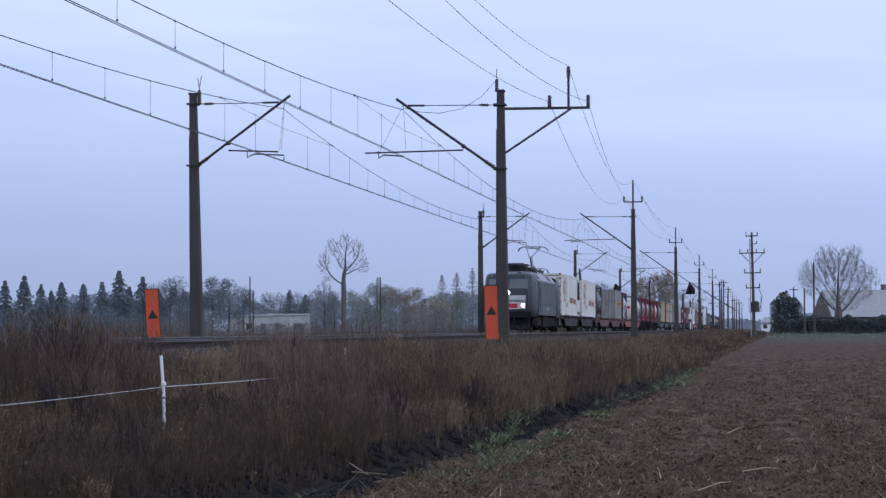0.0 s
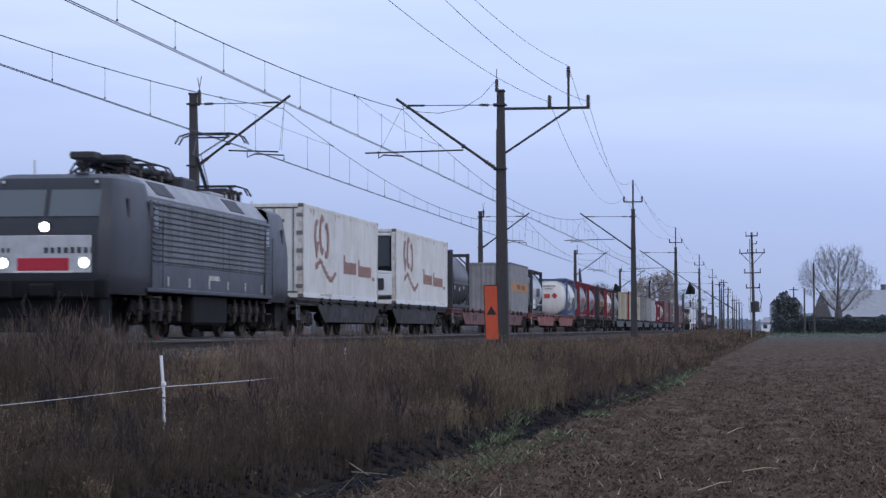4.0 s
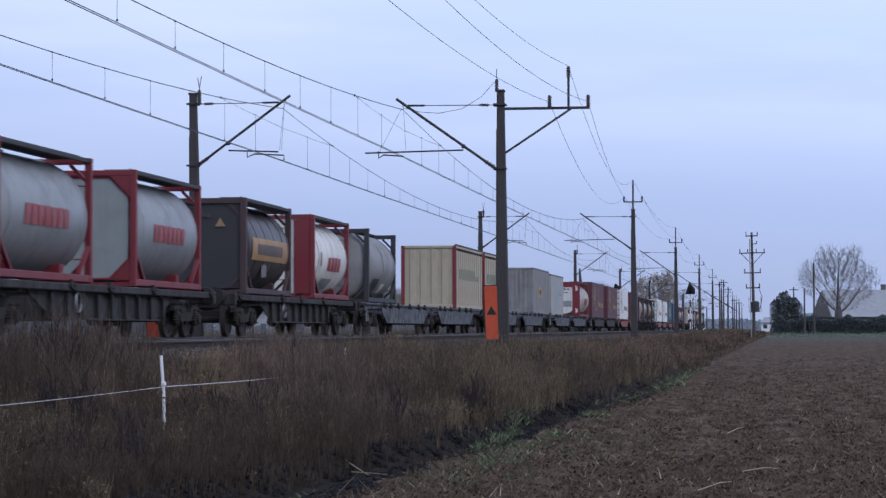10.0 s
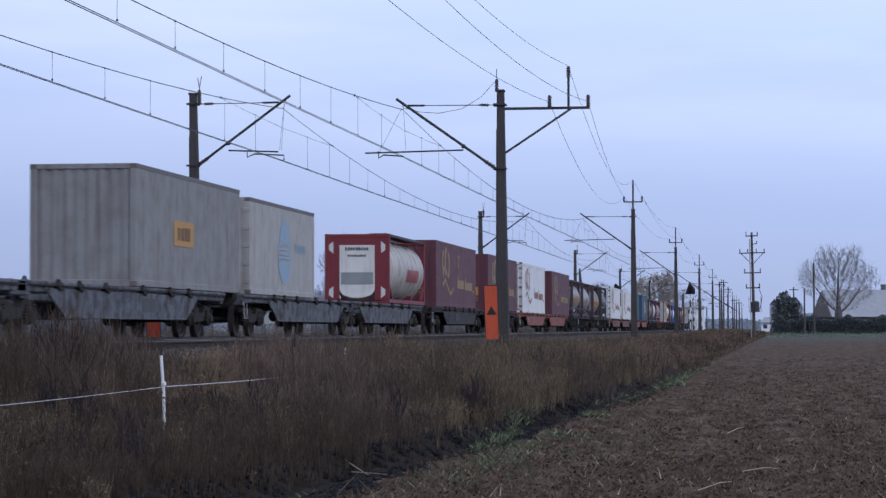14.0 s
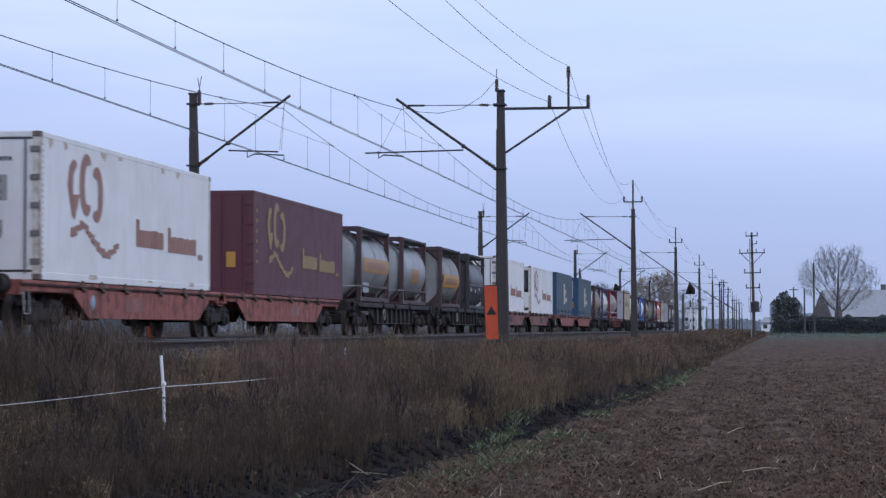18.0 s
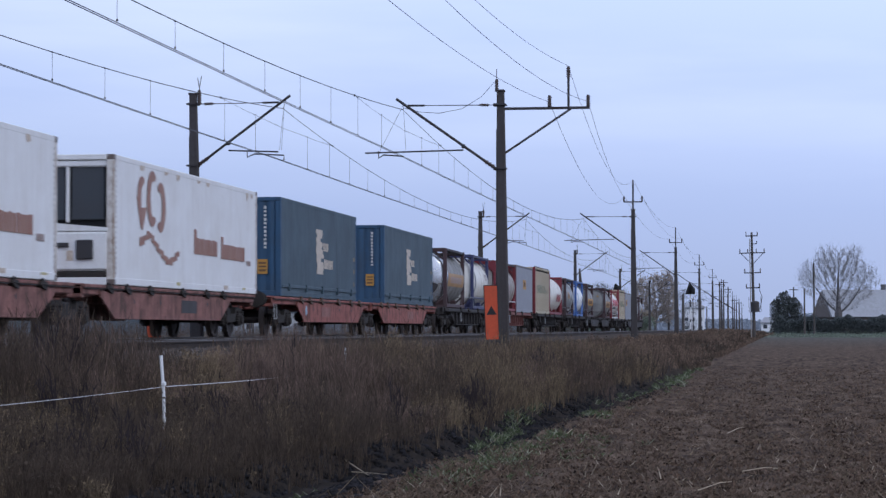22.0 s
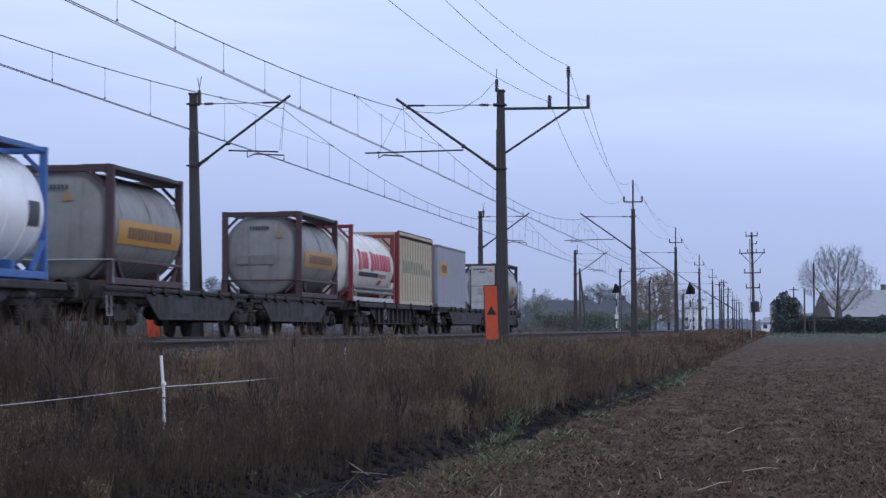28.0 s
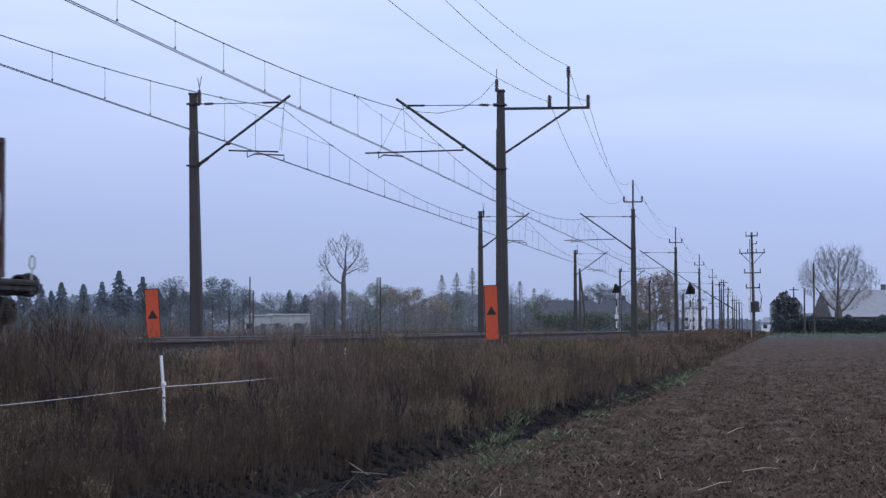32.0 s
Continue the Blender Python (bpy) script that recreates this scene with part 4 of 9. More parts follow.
def flame_logo(ob, w, length, ink, ink2, seed):
    """Emblem, ribbon and two words on the camera side of a long box."""
    x = w / 2 + 0.008
    k = length / 14.0
    y = 2.35 * k
    for dy, z0, a_, b_, start, stop in ((-0.1, 1.98, 0.40, 0.48, 60, 270), (0.78, 2.0, 0.48, 0.64, 50, 310), (1.52, 1.84, 0.46, 0.58, -130, 130)):
        part("emblem_crescent", arc_band(y + dy, z0, a_, b_, 0.34, start, stop, x), ink, ob)
    part("emblem_stem", Mesh().prism([(y - 0.54, 1.95), (y - 0.26, 2.35), (y - 0.16, 1.75), (y + 0.30, 1.78), (y - 0.06, 1.25), (y - 0.22, 1.33)], x - 0.003, x + 0.003, "x"), ink, ob)
    part("emblem_ribbon", ribbon(2.05 * k, 0.98, 3.5 * k, 0.36, 0.15, x), ink, ob)
    word(strokes(7.0 * k, 0.88, 2.4 * k, 0.40, seed, 0.62, 0.76, x, (0,)), ink, ob)
    word(strokes(9.8 * k, 0.84, 2.7 * k, 0.38, seed + 1, 0.62, 0.76, x, (0,)), ink, ob)
    part("small_print", strokes(12.7 * k, 0.74, 0.5 * k, 0.14, seed + 2, 0.8, 0.5, x), ink2, ob)


# ---- box containers ----
def castings(ob, length, w, h, mat):
    for s in (-1, 1):
        for y in (0.09, length - 0.09):
            for z in (0.06, h - 0.06):
                put("corner_casting", f"casting_{mat.name}", lambda: Mesh().box((0, 0, 0), (0.16, 0.178, 0.118), 0.012), mat, ob, pose(s * (w / 2 - 0.075), y, z))


def door_end(ob, w, h, mat, bars=None, y=0.0):
    bars = bars or (M_ZINC_DARK if mat in (M_WHITE, M_WHITE_OLD) else mat)
    for s in (-1, 1):
        part("door", Mesh().box((s * (w / 4 - 0.035), y - 0.01, h / 2 + 0.02), (w / 2 - 0.085, 0.05, h - 0.26), 0.012), mat, ob)
        for k in (0.32, 0.78):
            part("lock_bar", Mesh().tube([(s * w * 0.5 * k, y - 0.06, 0.12), (s * w * 0.5 * k, y - 0.06, h - 0.12)], 0.02, 8), bars, ob)
        for i in range(5):
            part("hinge", Mesh().box((s * (w / 2 - 0.09), y - 0.045, 0.35 + (h - 0.7) * i / 4), (0.2, 0.04, 0.12), 0.01), bars, ob)
    if mat is M_MAROON:
        part("door_mark", Mesh().box((-0.35, y - 0.038, h * 0.62), (0.05, 0.006, 1.1)), M_OCHRE, ob, "faded ochre upright bar")
        return
    if mat in (M_WHITE, M_WHITE_OLD):
        part("door_gasket", Mesh().box((0, y - 0.037, h / 2 + 0.02), (0.045, 0.006, h - 0.3)).box((0, y - 0.037, h - 0.14), (w - 0.3, 0.006, 0.04)).box((0, y - 0.037, 0.17), (w - 0.3, 0.006, 0.05)), M_DARK, ob, "dark rubber door seal")
        for i in range(9):
            z = h * (0.86, 0.80, 0.66, 0.62, 0.58, 0.54, 0.36, 0.32, 0.28)[i]
            part("stencil", strokes(0, 0, 0.62 if i < 2 else 0.4, 0.09 if i < 2 else 0.06, 100 + i, 0.9, 0.6), M_DARK_INK, ob).matrix_basis = pose(0.12 if i % 3 else -0.85, y - 0.037, z, 0, 0, -90)
    part("door_plate", Mesh().box((0.35 * w * 0.5, y - 0.038, h * 0.62), (0.35, 0.006, 0.5)).box((0.3 * w * 0.5, y - 0.038, h * 0.35), (0.3, 0.006, 0.3)), M_PLATE_INK, ob, "faded data plates")


def reefer_end(ob, w, h, y=0.0):
    part("unit_recess", Mesh().box((0, y + 0.32, h / 2), (w - 0.18, 0.05, h - 0.2)), M_BLACK, ob)
    part("unit_housing", Mesh().box((0, y + 0.15, 0.72), (w - 0.24, 0.36, 0.85), 0.05).prism([(-w / 2 + 0.12, 1.15), (w / 2 - 0.12, 1.15), (w / 2 - 0.12, 1.22), (-w / 2 + 0.12, 1.42)], y - 0.02, y + 0.3, "y"), M_WHITE, ob)
    for gx, gw in ((-0.45, 1.24), (0.68, 0.74)):
        part("unit_grille", Mesh().box((gx, y + 0.12, h * 0.71), (gw, 0.05, h * 0.42), 0.03), M_REEFER_DARK, ob, "dark cooling panel")
    for px in (-w / 2 + 0.14, 0.24, w / 2 - 0.14):
        part("unit_post", Mesh().box((px, y + 0.08, h * 0.71), (0.07, 0.1, h * 0.46), 0.02), M_WHITE, ob)
    part("unit_header", Mesh().box((0, y + 0.08, h - 0.2), (w - 0.2, 0.12, 0.14), 0.03), M_WHITE, ob)
    part("control_box", Mesh().box((0.65, y - 0.06, 0.75), (0.36, 0.1, 0.42), 0.02).box((0.1, y - 0.06, 0.85), (0.4, 0.04, 0.1), 0.01), M_DARK, ob)
    for z_, mat in ((0.48, M_GREEN_INK), (0.60, M_GREEN_INK), (0.72, M_RED_BRIGHT), (0.90, M_RED_BRIGHT)):
        part("sticker", Mesh().box((-0.80, y - 0.036, z_), (0.30, 0.006, 0.10)), mat, ob)
    for z_ in (0.98, 1.10):
        part("stencil", strokes(0, 0, 0.62, 0.07, 14, 0.9), M_DARK_INK, ob).matrix_basis = pose(-1.0, y - 0.035, z_, 0, 0, -90)
    part("side_stain", Mesh().box((0.32, y - 0.034, 0.62), (0.14, 0.006, 0.22)), M_STAIN, ob)
    part("bottom_guard", Mesh().box((0, y + 0.05, 0.2), (w - 0.2, 0.1, 0.16), 0.02), M_BOGIE, ob)


def box_container(u0, u1, w, h, side, label, end=None, posts=None, front="door", walls="smooth", rails=None, roof=None, pitch=0.28, floor_rail=None):
    length = u1 - u0
    end, posts, rails = end or side, posts or side, rails or side
    ob = thing("freight_container", label, "container", group="containers on the train")
    for s in (-1, 1):
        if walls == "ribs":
            # recessed sheet, coloured dark for the shade in the grooves
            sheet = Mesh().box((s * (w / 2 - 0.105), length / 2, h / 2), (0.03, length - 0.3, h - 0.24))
            part("side_wall", sheet, M_CREAM_GROOVE, ob, "recessed sheet with the grooves' shade in its colour")
            n = 12
            for i in range(n + 1):
                y = 0.50 + (length - 1.0) * i / n
                half = (length - 1.0) / n / 2 - 0.185
                put("wall_rib", f"rib{h:.2f}{length:.2f}", lambda: Mesh().prism([(-half, 0), (0.03 - half, 0.095), (half - 0.03, 0.095), (half, 0)], 0.0, h - 0.40, "z"), M_CREAM_RIB, ob, pose(s * (w / 2 - 0.091), y, 0.17, 0, 0, -90 if s > 0 else 90))
        elif walls == "corrugated":
            sheet = Mesh().wave(length - 0.3, h - 0.26, pitch, 0.04, lambda a, z, o: (s * (w / 2 - 0.05 + o), 0.15 + a, 0.13 + z))
            part("side_wall", sheet, side, ob)
        else:
            part("side_wall", Mesh().box((s * (w / 2 - 0.03), length / 2, h / 2 + 0.02), (0.05, length - 0.26, h - 0.22), 0.008), side, ob)
        part("top_rail", Mesh().box((s * (w / 2 - 0.045), length / 2, h - 0.06), (0.09, length - 0.2, 0.12), 0.012), M_RAIL_WORN if side in (M_GREY_BOX, M_PALE_BOX, M_GREY_BLUE) else rails, ob)
        part("bottom_rail", Mesh().box((s * (w / 2 - 0.05), length / 2, 0.08), (0.11, length - 0.2, 0.16), 0.015), floor_rail or rails, ob)
        for y in (0.09, length - 0.09):
            part("corner_post", Mesh().box((s * (w / 2 - 0.08), y, h / 2), (0.165, 0.17, h - 0.2), 0.02), posts, ob)
    castings(ob, length, w, h, M_CASTING if side in (M_WHITE, M_WHITE_OLD, M_GREY_BOX, M_GREY_BLUE, M_PALE_BOX) else posts)
    if side in (M_WHITE, M_WHITE_OLD):
        gr = random.Random(int(length * 100))
        for i in range(7):
            y = gr.uniform(0.4, length - 0.4)
            part("rust_stain", Mesh().prism([(y, h - 0.1), (y + gr.uniform(0.1, 0.5), h - 0.1), (y + 0.3, h - gr.uniform(0.14, 0.22)), (y + 0.08, h - gr.uniform(0.16, 0.34))], w / 2 + 0.001, w / 2 + 0.004, "x"), M_STAIN, ob)
            y = gr.uniform(0.4, length - 0.8)
            if i < 4:
                part("bottom_stain", Mesh().box((w / 2 + 0.006, y, 0.12), (0.004, gr.uniform(0.15, 0.6), gr.uniform(0.04, 0.12))), M_STAIN if i % 2 else M_FADED_YELLOW, ob)
        for y in (0.2, length - 0.2):
            m = Mesh()
            for i in range(22):
                m.box((w / 2, y, 0.25 + (h - 0.5) * i / 21), (0.012, 0.04, 0.045))
            part("rivet_row", m, M_BARS, ob, "row of grey rivets")
    part("roof", Mesh().box((0, length / 2, h - 0.04), (w - 0.1, length - 0.1, 0.05), 0.01), roof or side, ob)
    part("floor", Mesh().box((0, length / 2, 0.12), (w - 0.12, length - 0.2, 0.1)), M_BOGIE, ob)
    part("rear_wall", Mesh().box((0, length - 0.05, h / 2), (w - 0.2, 0.06, h - 0.22), 0.01), end, ob)
    for y in (0.06, length - 0.06):
        part("end_sill", Mesh().box((0, y, 0.08), (w - 0.3, 0.1, 0.16), 0.012), end, ob)
        part("end_header", Mesh().box((0, y, h - 0.06), (w - 0.3, 0.1, 0.12), 0.012), end, ob)
    if front == "door":
        door_end(ob, w, h, end, y=0.05)
    elif front == "reefer":
        reefer_end(ob, w, h, 0.02)
    elif front == "corrugated":
        part("front_wall", Mesh().wave(w - 0.3, h - 0.24, pitch, -0.045, lambda a, z, o: (-w / 2 + 0.15 + a, 0.07 + o, 0.12 + z)), end, ob)
    elif front == "panels":
        part("front_wall", Mesh().box((0, 0.1, h / 2), (w - 0.3, 0.04, h - 0.24)), end, ob)
        for i in range(4):
            put("wall_rib", f"endrib{h:.2f}{end.name}", lambda: Mesh().prism([(-0.15, 0), (-0.11, 0.06), (0.11, 0.06), (0.15, 0)], 0.0, h - 0.32, "z"), end, ob, pose(-w / 2 + 0.52 + (w - 1.04) * i / 3, 0.085, 0.16, 0, 0, 180))
    MOVING.append((ob, Matrix.Translation((0, 0, DECK)), u0))
    return ob


def rib_words(ob, y0, y1, z, seed, length, w=2.5):
    """Green word painted across the upright ribs, broken up by them."""
    r = random.Random(seed)
    m = Mesh()
    for i in range(13):
        y = 0.50 + (length - 1.0) * i / 12
        if y0 < y < y1:
            tall = 0.50 if y < y1 - 1.5 else 0.26
            wide = (length - 1.0) / 24 - 0.215
            for k in (-0.5, 0.5):
                m.box((w / 2 + 0.004, y + k * wide, z + tall / 2), (0.010, wide - 0.015 + r.uniform(-0.012, 0.012), tall * r.choice((1.0, 0.92))))
    word(m, M_GREEN_INK, ob)


# ---- tank containers ----
def patch_mesh(r, y0, y1, a0, a1, zc, n=12):
    """Piece of cylinder wall for a label on the shell; angles from the camera side upwards."""
    return Mesh().lathe([(y0, r), (y1, r)], n, "y", (0, 0, zc), radians(a0), radians(a1))


def curved_strokes(r, zc, y0, length, height, a_mid, seed, tall=()):
    rr = random.Random(seed)
    m = Mesh()
    step = height * 1.0
    n = max(1, int(length / step))
    step = length / n
    da = height / r
    for i in range(n):
        k = 1.15 if i in tall else rr.choice((0.95, 1.0))
        y, w = y0 + i * step, rr.choice((0.70, 0.78, 0.84))
        m.lathe([(y, r), (y + step * w, r)], 4, "y", (0, 0, zc), a_mid - da / 2 * k, a_mid + da / 2 * k)
    return m


def end_frame(w, h, y, t=0.14, gusset=0.5):
    m = Mesh()
    for s in (-1, 1):
        m.box((s * (w / 2 - t / 2), y, h / 2), (t, t, h), 0.015)
        for z, d in ((h - t, -1), (t, 1)):
            a = (s * (w / 2 - t), y, z + d * gusset)
            b = (s * (w / 2 - t - gusset), y, z)
            m.beam(a, b, 0.09, 0.07)
    m.box((0, y, h - t / 2), (w - 2 * t, t * 0.8, t * 0.9), 0.012).box((0, y, t * 0.3), (w - 2 * t, t * 0.8, t * 0.6), 0.012)
    return m


def tank_container(u0, u1, shell, frame_mat, label, h=2.591, w=2.438, r=1.24, end="open", collar=None, bands=3, walkway=True, rail_side=0, band_mat=None, plate=None, rail_mat=None, bulge=0.0):
    length = u1 - u0
    zc = h - r - 0.04
    ob = thing("tank_container", label, "tank container", group="containers on the train")
    e = -0.02 if end == "open" else 0.17
    dome = [(e - bulge + (0.32 + bulge) * (1 - math.cos(t)), r * math.sin(t) ** 0.92) for t in [math.pi / 2 * i / 11 for i in range(12)]]
    prof = dome + [(length - p - bulge, q) for p, q in reversed(dome)]
    barrel = part("tank_shell", Mesh().lathe(prof, 44, "y", (0, 0, zc)), shell, ob, smooth=50)
    for i in range(bands):
        y = 0.75 + (length - 1.5) * (i + 0.5) / bands
        part("shell_band", Mesh().lathe([(y - 0.03, r), (y - 0.03, r + 0.014), (y + 0.03, r + 0.014), (y + 0.03, r)], 44, "y", (0, 0, zc)), band_mat or shell, ob)
    for y in (0.62, length - 0.62):
        part("shell_ring", Mesh().lathe([(y - 0.02, r), (y - 0.02, r + 0.008), (y + 0.02, r + 0.008), (y + 0.02, r)], 44, "y", (0, 0, zc)), M_DARK if shell in (M_TANK_WHITE,) else shell, ob)
    for y in (0.075, length - 0.075):
        part("end_frame", end_frame(w, h, y, 0.17 if frame_mat in (M_BROWN, M_DARK) else 0.14, gusset=0.32), frame_mat, ob)
    castings(ob, length, w, h, frame_mat)
    for s in (-1, 1):
        part("bottom_side_rail", Mesh().box((s * (w / 2 - 0.07), length / 2, 0.09), (0.12, length - 0.3, 0.15), 0.012), rail_mat or frame_mat, ob)
        for y, d in ((0.15, 1), (length - 0.15, -1)):
            part("frame_brace", Mesh().beam((s * (w / 2 - 0.06), y, 0.75), (s * (w / 2 - 0.06), y + d * 0.7, 0.16), 0.09, 0.07), rail_mat or frame_mat, ob)
    for y in (length * 0.22, length * 0.78):
        part("saddle", Mesh().box((0, y, 0.22), (w - 0.5, 0.22, 0.3), 0.02), frame_mat, ob)
    if walkway:
        for s in (-1, 1):
            part("top_side_rail", Mesh().box((s * (w / 2 - 0.06), length / 2, h - 0.06), (0.07, length - 0.3, 0.09), 0.01), frame_mat if frame_mat in (M_BLUE, M_NAVY, M_STEEL_BLUE) else M_DARK, ob)
        if frame_mat in (M_BROWN, M_DARK):
            part("walkway_kerb", Mesh().prism([(1.16, h - 0.03), (1.16, h - 0.11), (1.02, h - 0.2), (0.95, h - 0.17), (1.0, h - 0.03)], 0.25, length - 0.25, "y"), M_DARK, ob)
        part("walkway", Mesh().box((0.7, length / 2, h - 0.02), (0.62, length - 0.5, 0.03)).box((0.7, length / 2, h + 0.02), (0.58, length - 0.6, 0.012)).box((1.0, length / 2, h + 0.0), (0.03, length - 0.6, 0.08)), M_DARK, ob, "dark perforated top walkway")
    part("manhole", Mesh().lathe([(-0.1, 0.28), (0.05, 0.28), (0.06, 0.32), (0.1, 0.32), (0.12, 0.0)], 18, "z", (0, length * 0.48, h - 0.14)), M_GALV, ob)
    part("valve_box", Mesh().box((-0.2, length * 0.56, h - 0.08), (0.5, 0.4, 0.16), 0.02), M_GALV, ob)
    for i in range(5):
        part("ladder_rung", Mesh().tube([(0.75, length + 0.005, 0.5 + 0.38 * i), (1.08, length + 0.005, 0.5 + 0.38 * i)], 0.015, 6), frame_mat, ob)
    if rail_side:
        z = zc - r * 0.62
        for s in (-1, 1):
            part("side_walkway", Mesh().box((s * (w / 2 - 0.02), length / 2, z), (0.05, length - 0.1, 0.07), 0.01), plate or frame_mat, ob)
        part("end_handrail", Mesh().tube([(-w / 2, 0.0, z - 0.5), (-w / 2, -0.03, z), (w / 2, -0.03, z), (w / 2, 0.0, z - 0.5)], 0.022, 6), plate or M_GALV, ob)
    if end == "octagon":
        k = 0.46
        a, b, z0, z1 = w / 2 - 0.14, w / 2 - 0.14 - k, 0.15, h - 0.13
        ring = [(-b, z0), (b, z0), (a, z0 + k), (a, z1 - k), (b, z1), (-b, z1), (-a, z1 - k), (-a, z0 + k)]
        part("end_panel", Mesh().prism(ring, 0.1, 0.14, "y"), collar or M_GREEN_GREY, ob)
        part("end_panel_rim", Mesh().tube([(p[0] * 0.97, 0.08, z0 + (p[1] - z0) * 0.98 + 0.02) for p in ring + ring[:1]], 0.03, 6), frame_mat, ob)
        for s in (-1, 1):
            for z, d in ((z0, 1), (z1, -1)):
                part("corner_gusset", Mesh().prism([(s * a, z), (s * b, z), (s * a, z + d * k)], 0.03, 0.09, "y"), frame_mat, ob)
    elif end == "solid":
        part("end_panel", Mesh().box((0, 0.1, h / 2), (w - 0.28, 0.05, h - 0.28), 0.02), collar or frame_mat, ob)
    elif end == "window":
        pw = 0.66
        part("end_plate", Mesh().prism([(-w / 2 + 0.14, 0.14), (-pw, 0.14), (-pw, h - 0.13), (-w / 2 + 0.14, h - 0.13)], 0.03, 0.07, "y").prism([(pw, 0.14), (w / 2 - 0.14, 0.14), (w / 2 - 0.14, h - 0.13), (pw, h - 0.13)], 0.03, 0.07, "y").box((0, 0.05, h - 0.28), (2 * pw, 0.04, 0.3)), frame_mat, ob)
        poly = [(-pw, h - 0.42), (-pw, 0.5), (-pw * 0.8, 0.32), (-pw * 0.3, 0.22), (pw * 0.3, 0.22), (pw * 0.8, 0.32), (pw, 0.5), (pw, h - 0.42)]
        part("end_panel", Mesh().prism(poly, 0.0, 0.05, "y"), collar or M_TANK_WHITE, ob)
        part("data_plate", strokes(0, 0, 0.9, 0.12, 5, 0.8), M_DARK_INK, ob).matrix_basis = pose(-0.45, -0.005, h - 0.62, 0, 0, -90)
        part("data_plate", strokes(0, 0, 0.7, 0.08, 6, 0.8), M_DARK_INK, ob).matrix_basis = pose(-0.35, -0.005, h - 0.85, 0, 0, -90)
        part("grey_plate", Mesh().box((0, -0.005, h * 0.36), (2 * pw - 0.1, 0.006, 0.45)), M_GREEN_GREY, ob)
        for s in (-1, 1):
            for z in (0.42, h - 0.5):
                part("lifting_hole", Mesh().prism([(s * (w / 2 - 0.32), z - 0.22), (s * (w / 2 - 0.16), z - 0.1), (s * (w / 2 - 0.16), z + 0.1), (s * (w / 2 - 0.32), z + 0.22)], 0.024, 0.029, "y"), M_PALE_INK, ob)
    MOVING.append((ob, Matrix.Translation((0, 0, DECK)), u0))
    ob["zc"], ob["r"] = zc, r
    return ob


def label_band(ob, y0, y1, a0, a1, mat, ink, seed=1, letters=True, off=0.016):
    r, zc = ob["r"] + off, ob["zc"]
    a0, a1 = a0 - 19, a1 - 19
    part("label_band", patch_mesh(r, y0, y1, a0, a1, zc), mat, ob)
    if letters:
        am = radians((a0 + a1) / 2)
        word(curved_strokes(r + 0.004, zc, y0 + (y1 - y0) * 0.14, (y1 - y0) * 0.72, r * radians(a1 - a0) * 0.5, am, seed), ink, ob)


def shell_word(ob, y0, length, height, angle, ink, seed, tall=()):
    word(curved_strokes(ob["r"] + 0.018, ob["zc"], y0, length, height, radians(angle - 17), seed, tall), ink, ob)


def dome_plates(ob, y=-0.04):
    zc = ob["zc"]
    part("hazard_plate", Mesh().box((-0.22, y, zc + 0.08), (0.42, 0.02, 0.3)), M_HAZARD, ob, "plain orange hazard plate")
    part("hazard_diamond", Mesh().prism([(0.08, zc + 0.1), (0.3, zc - 0.12), (0.52, zc + 0.1), (0.3, zc + 0.32)], y, y + 0.015, "y"), M_HAZARD_RED, ob, "red diamond hazard label")
    part("stencil", strokes(0, 0, 0.9, 0.13, 8, 0.8), M_TAUPE_INK, ob).matrix_basis = pose(-0.5, y + 0.06, zc + 0.72, 0, 0, -90)
    part("stencil", strokes(0, 0, 0.5, 0.10, 9, 0.8), M_TAUPE_INK, ob).matrix_basis = pose(-0.35, y + 0.03, zc + 0.55, 0, 0, -90)


def lower_cladding(ob, length=6.06):
    """Sloping dark sheets that clad the lower half of a tank, with a belt above and pale plates."""
    part("belt", Mesh().box((1.225, length / 2, 1.12), (0.05, length - 0.5, 0.07), 0.01), M_TANK_DARK, ob)
    for s in (-1, 1):
        part("lower_sheet", Mesh().prism([(s * 1.18, 1.1), (s * 1.215, 1.1), (s * 1.20, 0.72), (s * 0.82, 0.20), (s * 0.78, 0.22), (s * 1.165, 0.74)], 0.5, length - 0.45, "y"), M_DARK, ob, "sloping dark lower cladding")
    for y, z in ((0.75, 0.92), (2.4, 0.86), (3.9, 0.98)):
        part("pale_plate", Mesh().box((1.222, y, z), (0.012, 0.16, 0.17), 0.003), M_PALE_INK, ob)


def end_triangle(ob, x=0.4, y=0.12):
    y -= 0.03
    zc = ob["zc"]
    part("warning_triangle", Mesh().prism([(x - 0.14, zc + 0.5), (x + 0.14, zc + 0.5), (x, zc + 0.74)], y, y + 0.012, "y"), M_TRIANGLE, ob)
    part("stencil", strokes(0, 0, 0.6, 0.1, 12, 0.8), M_DARK_INK, ob).matrix_basis = pose(-0.35, y, zc + 0.75, 0, 0, -90)


# ---- wagons of the train ----
for u, mat, colour in ((157.0, M_WAGON_DARK, "dark grey"), (191.85, M_WAGON_PLUM, "dull plum-red"), (227.2, M_WAGON_RED, "faded red")):
    articulated_wagon(u, 34.2, mat, colour)
flat_wagon(262.4, M_WAGON_DARK, "grimy black")
flat_wagon(283.0, M_WAGON_DARK, "grimy black")
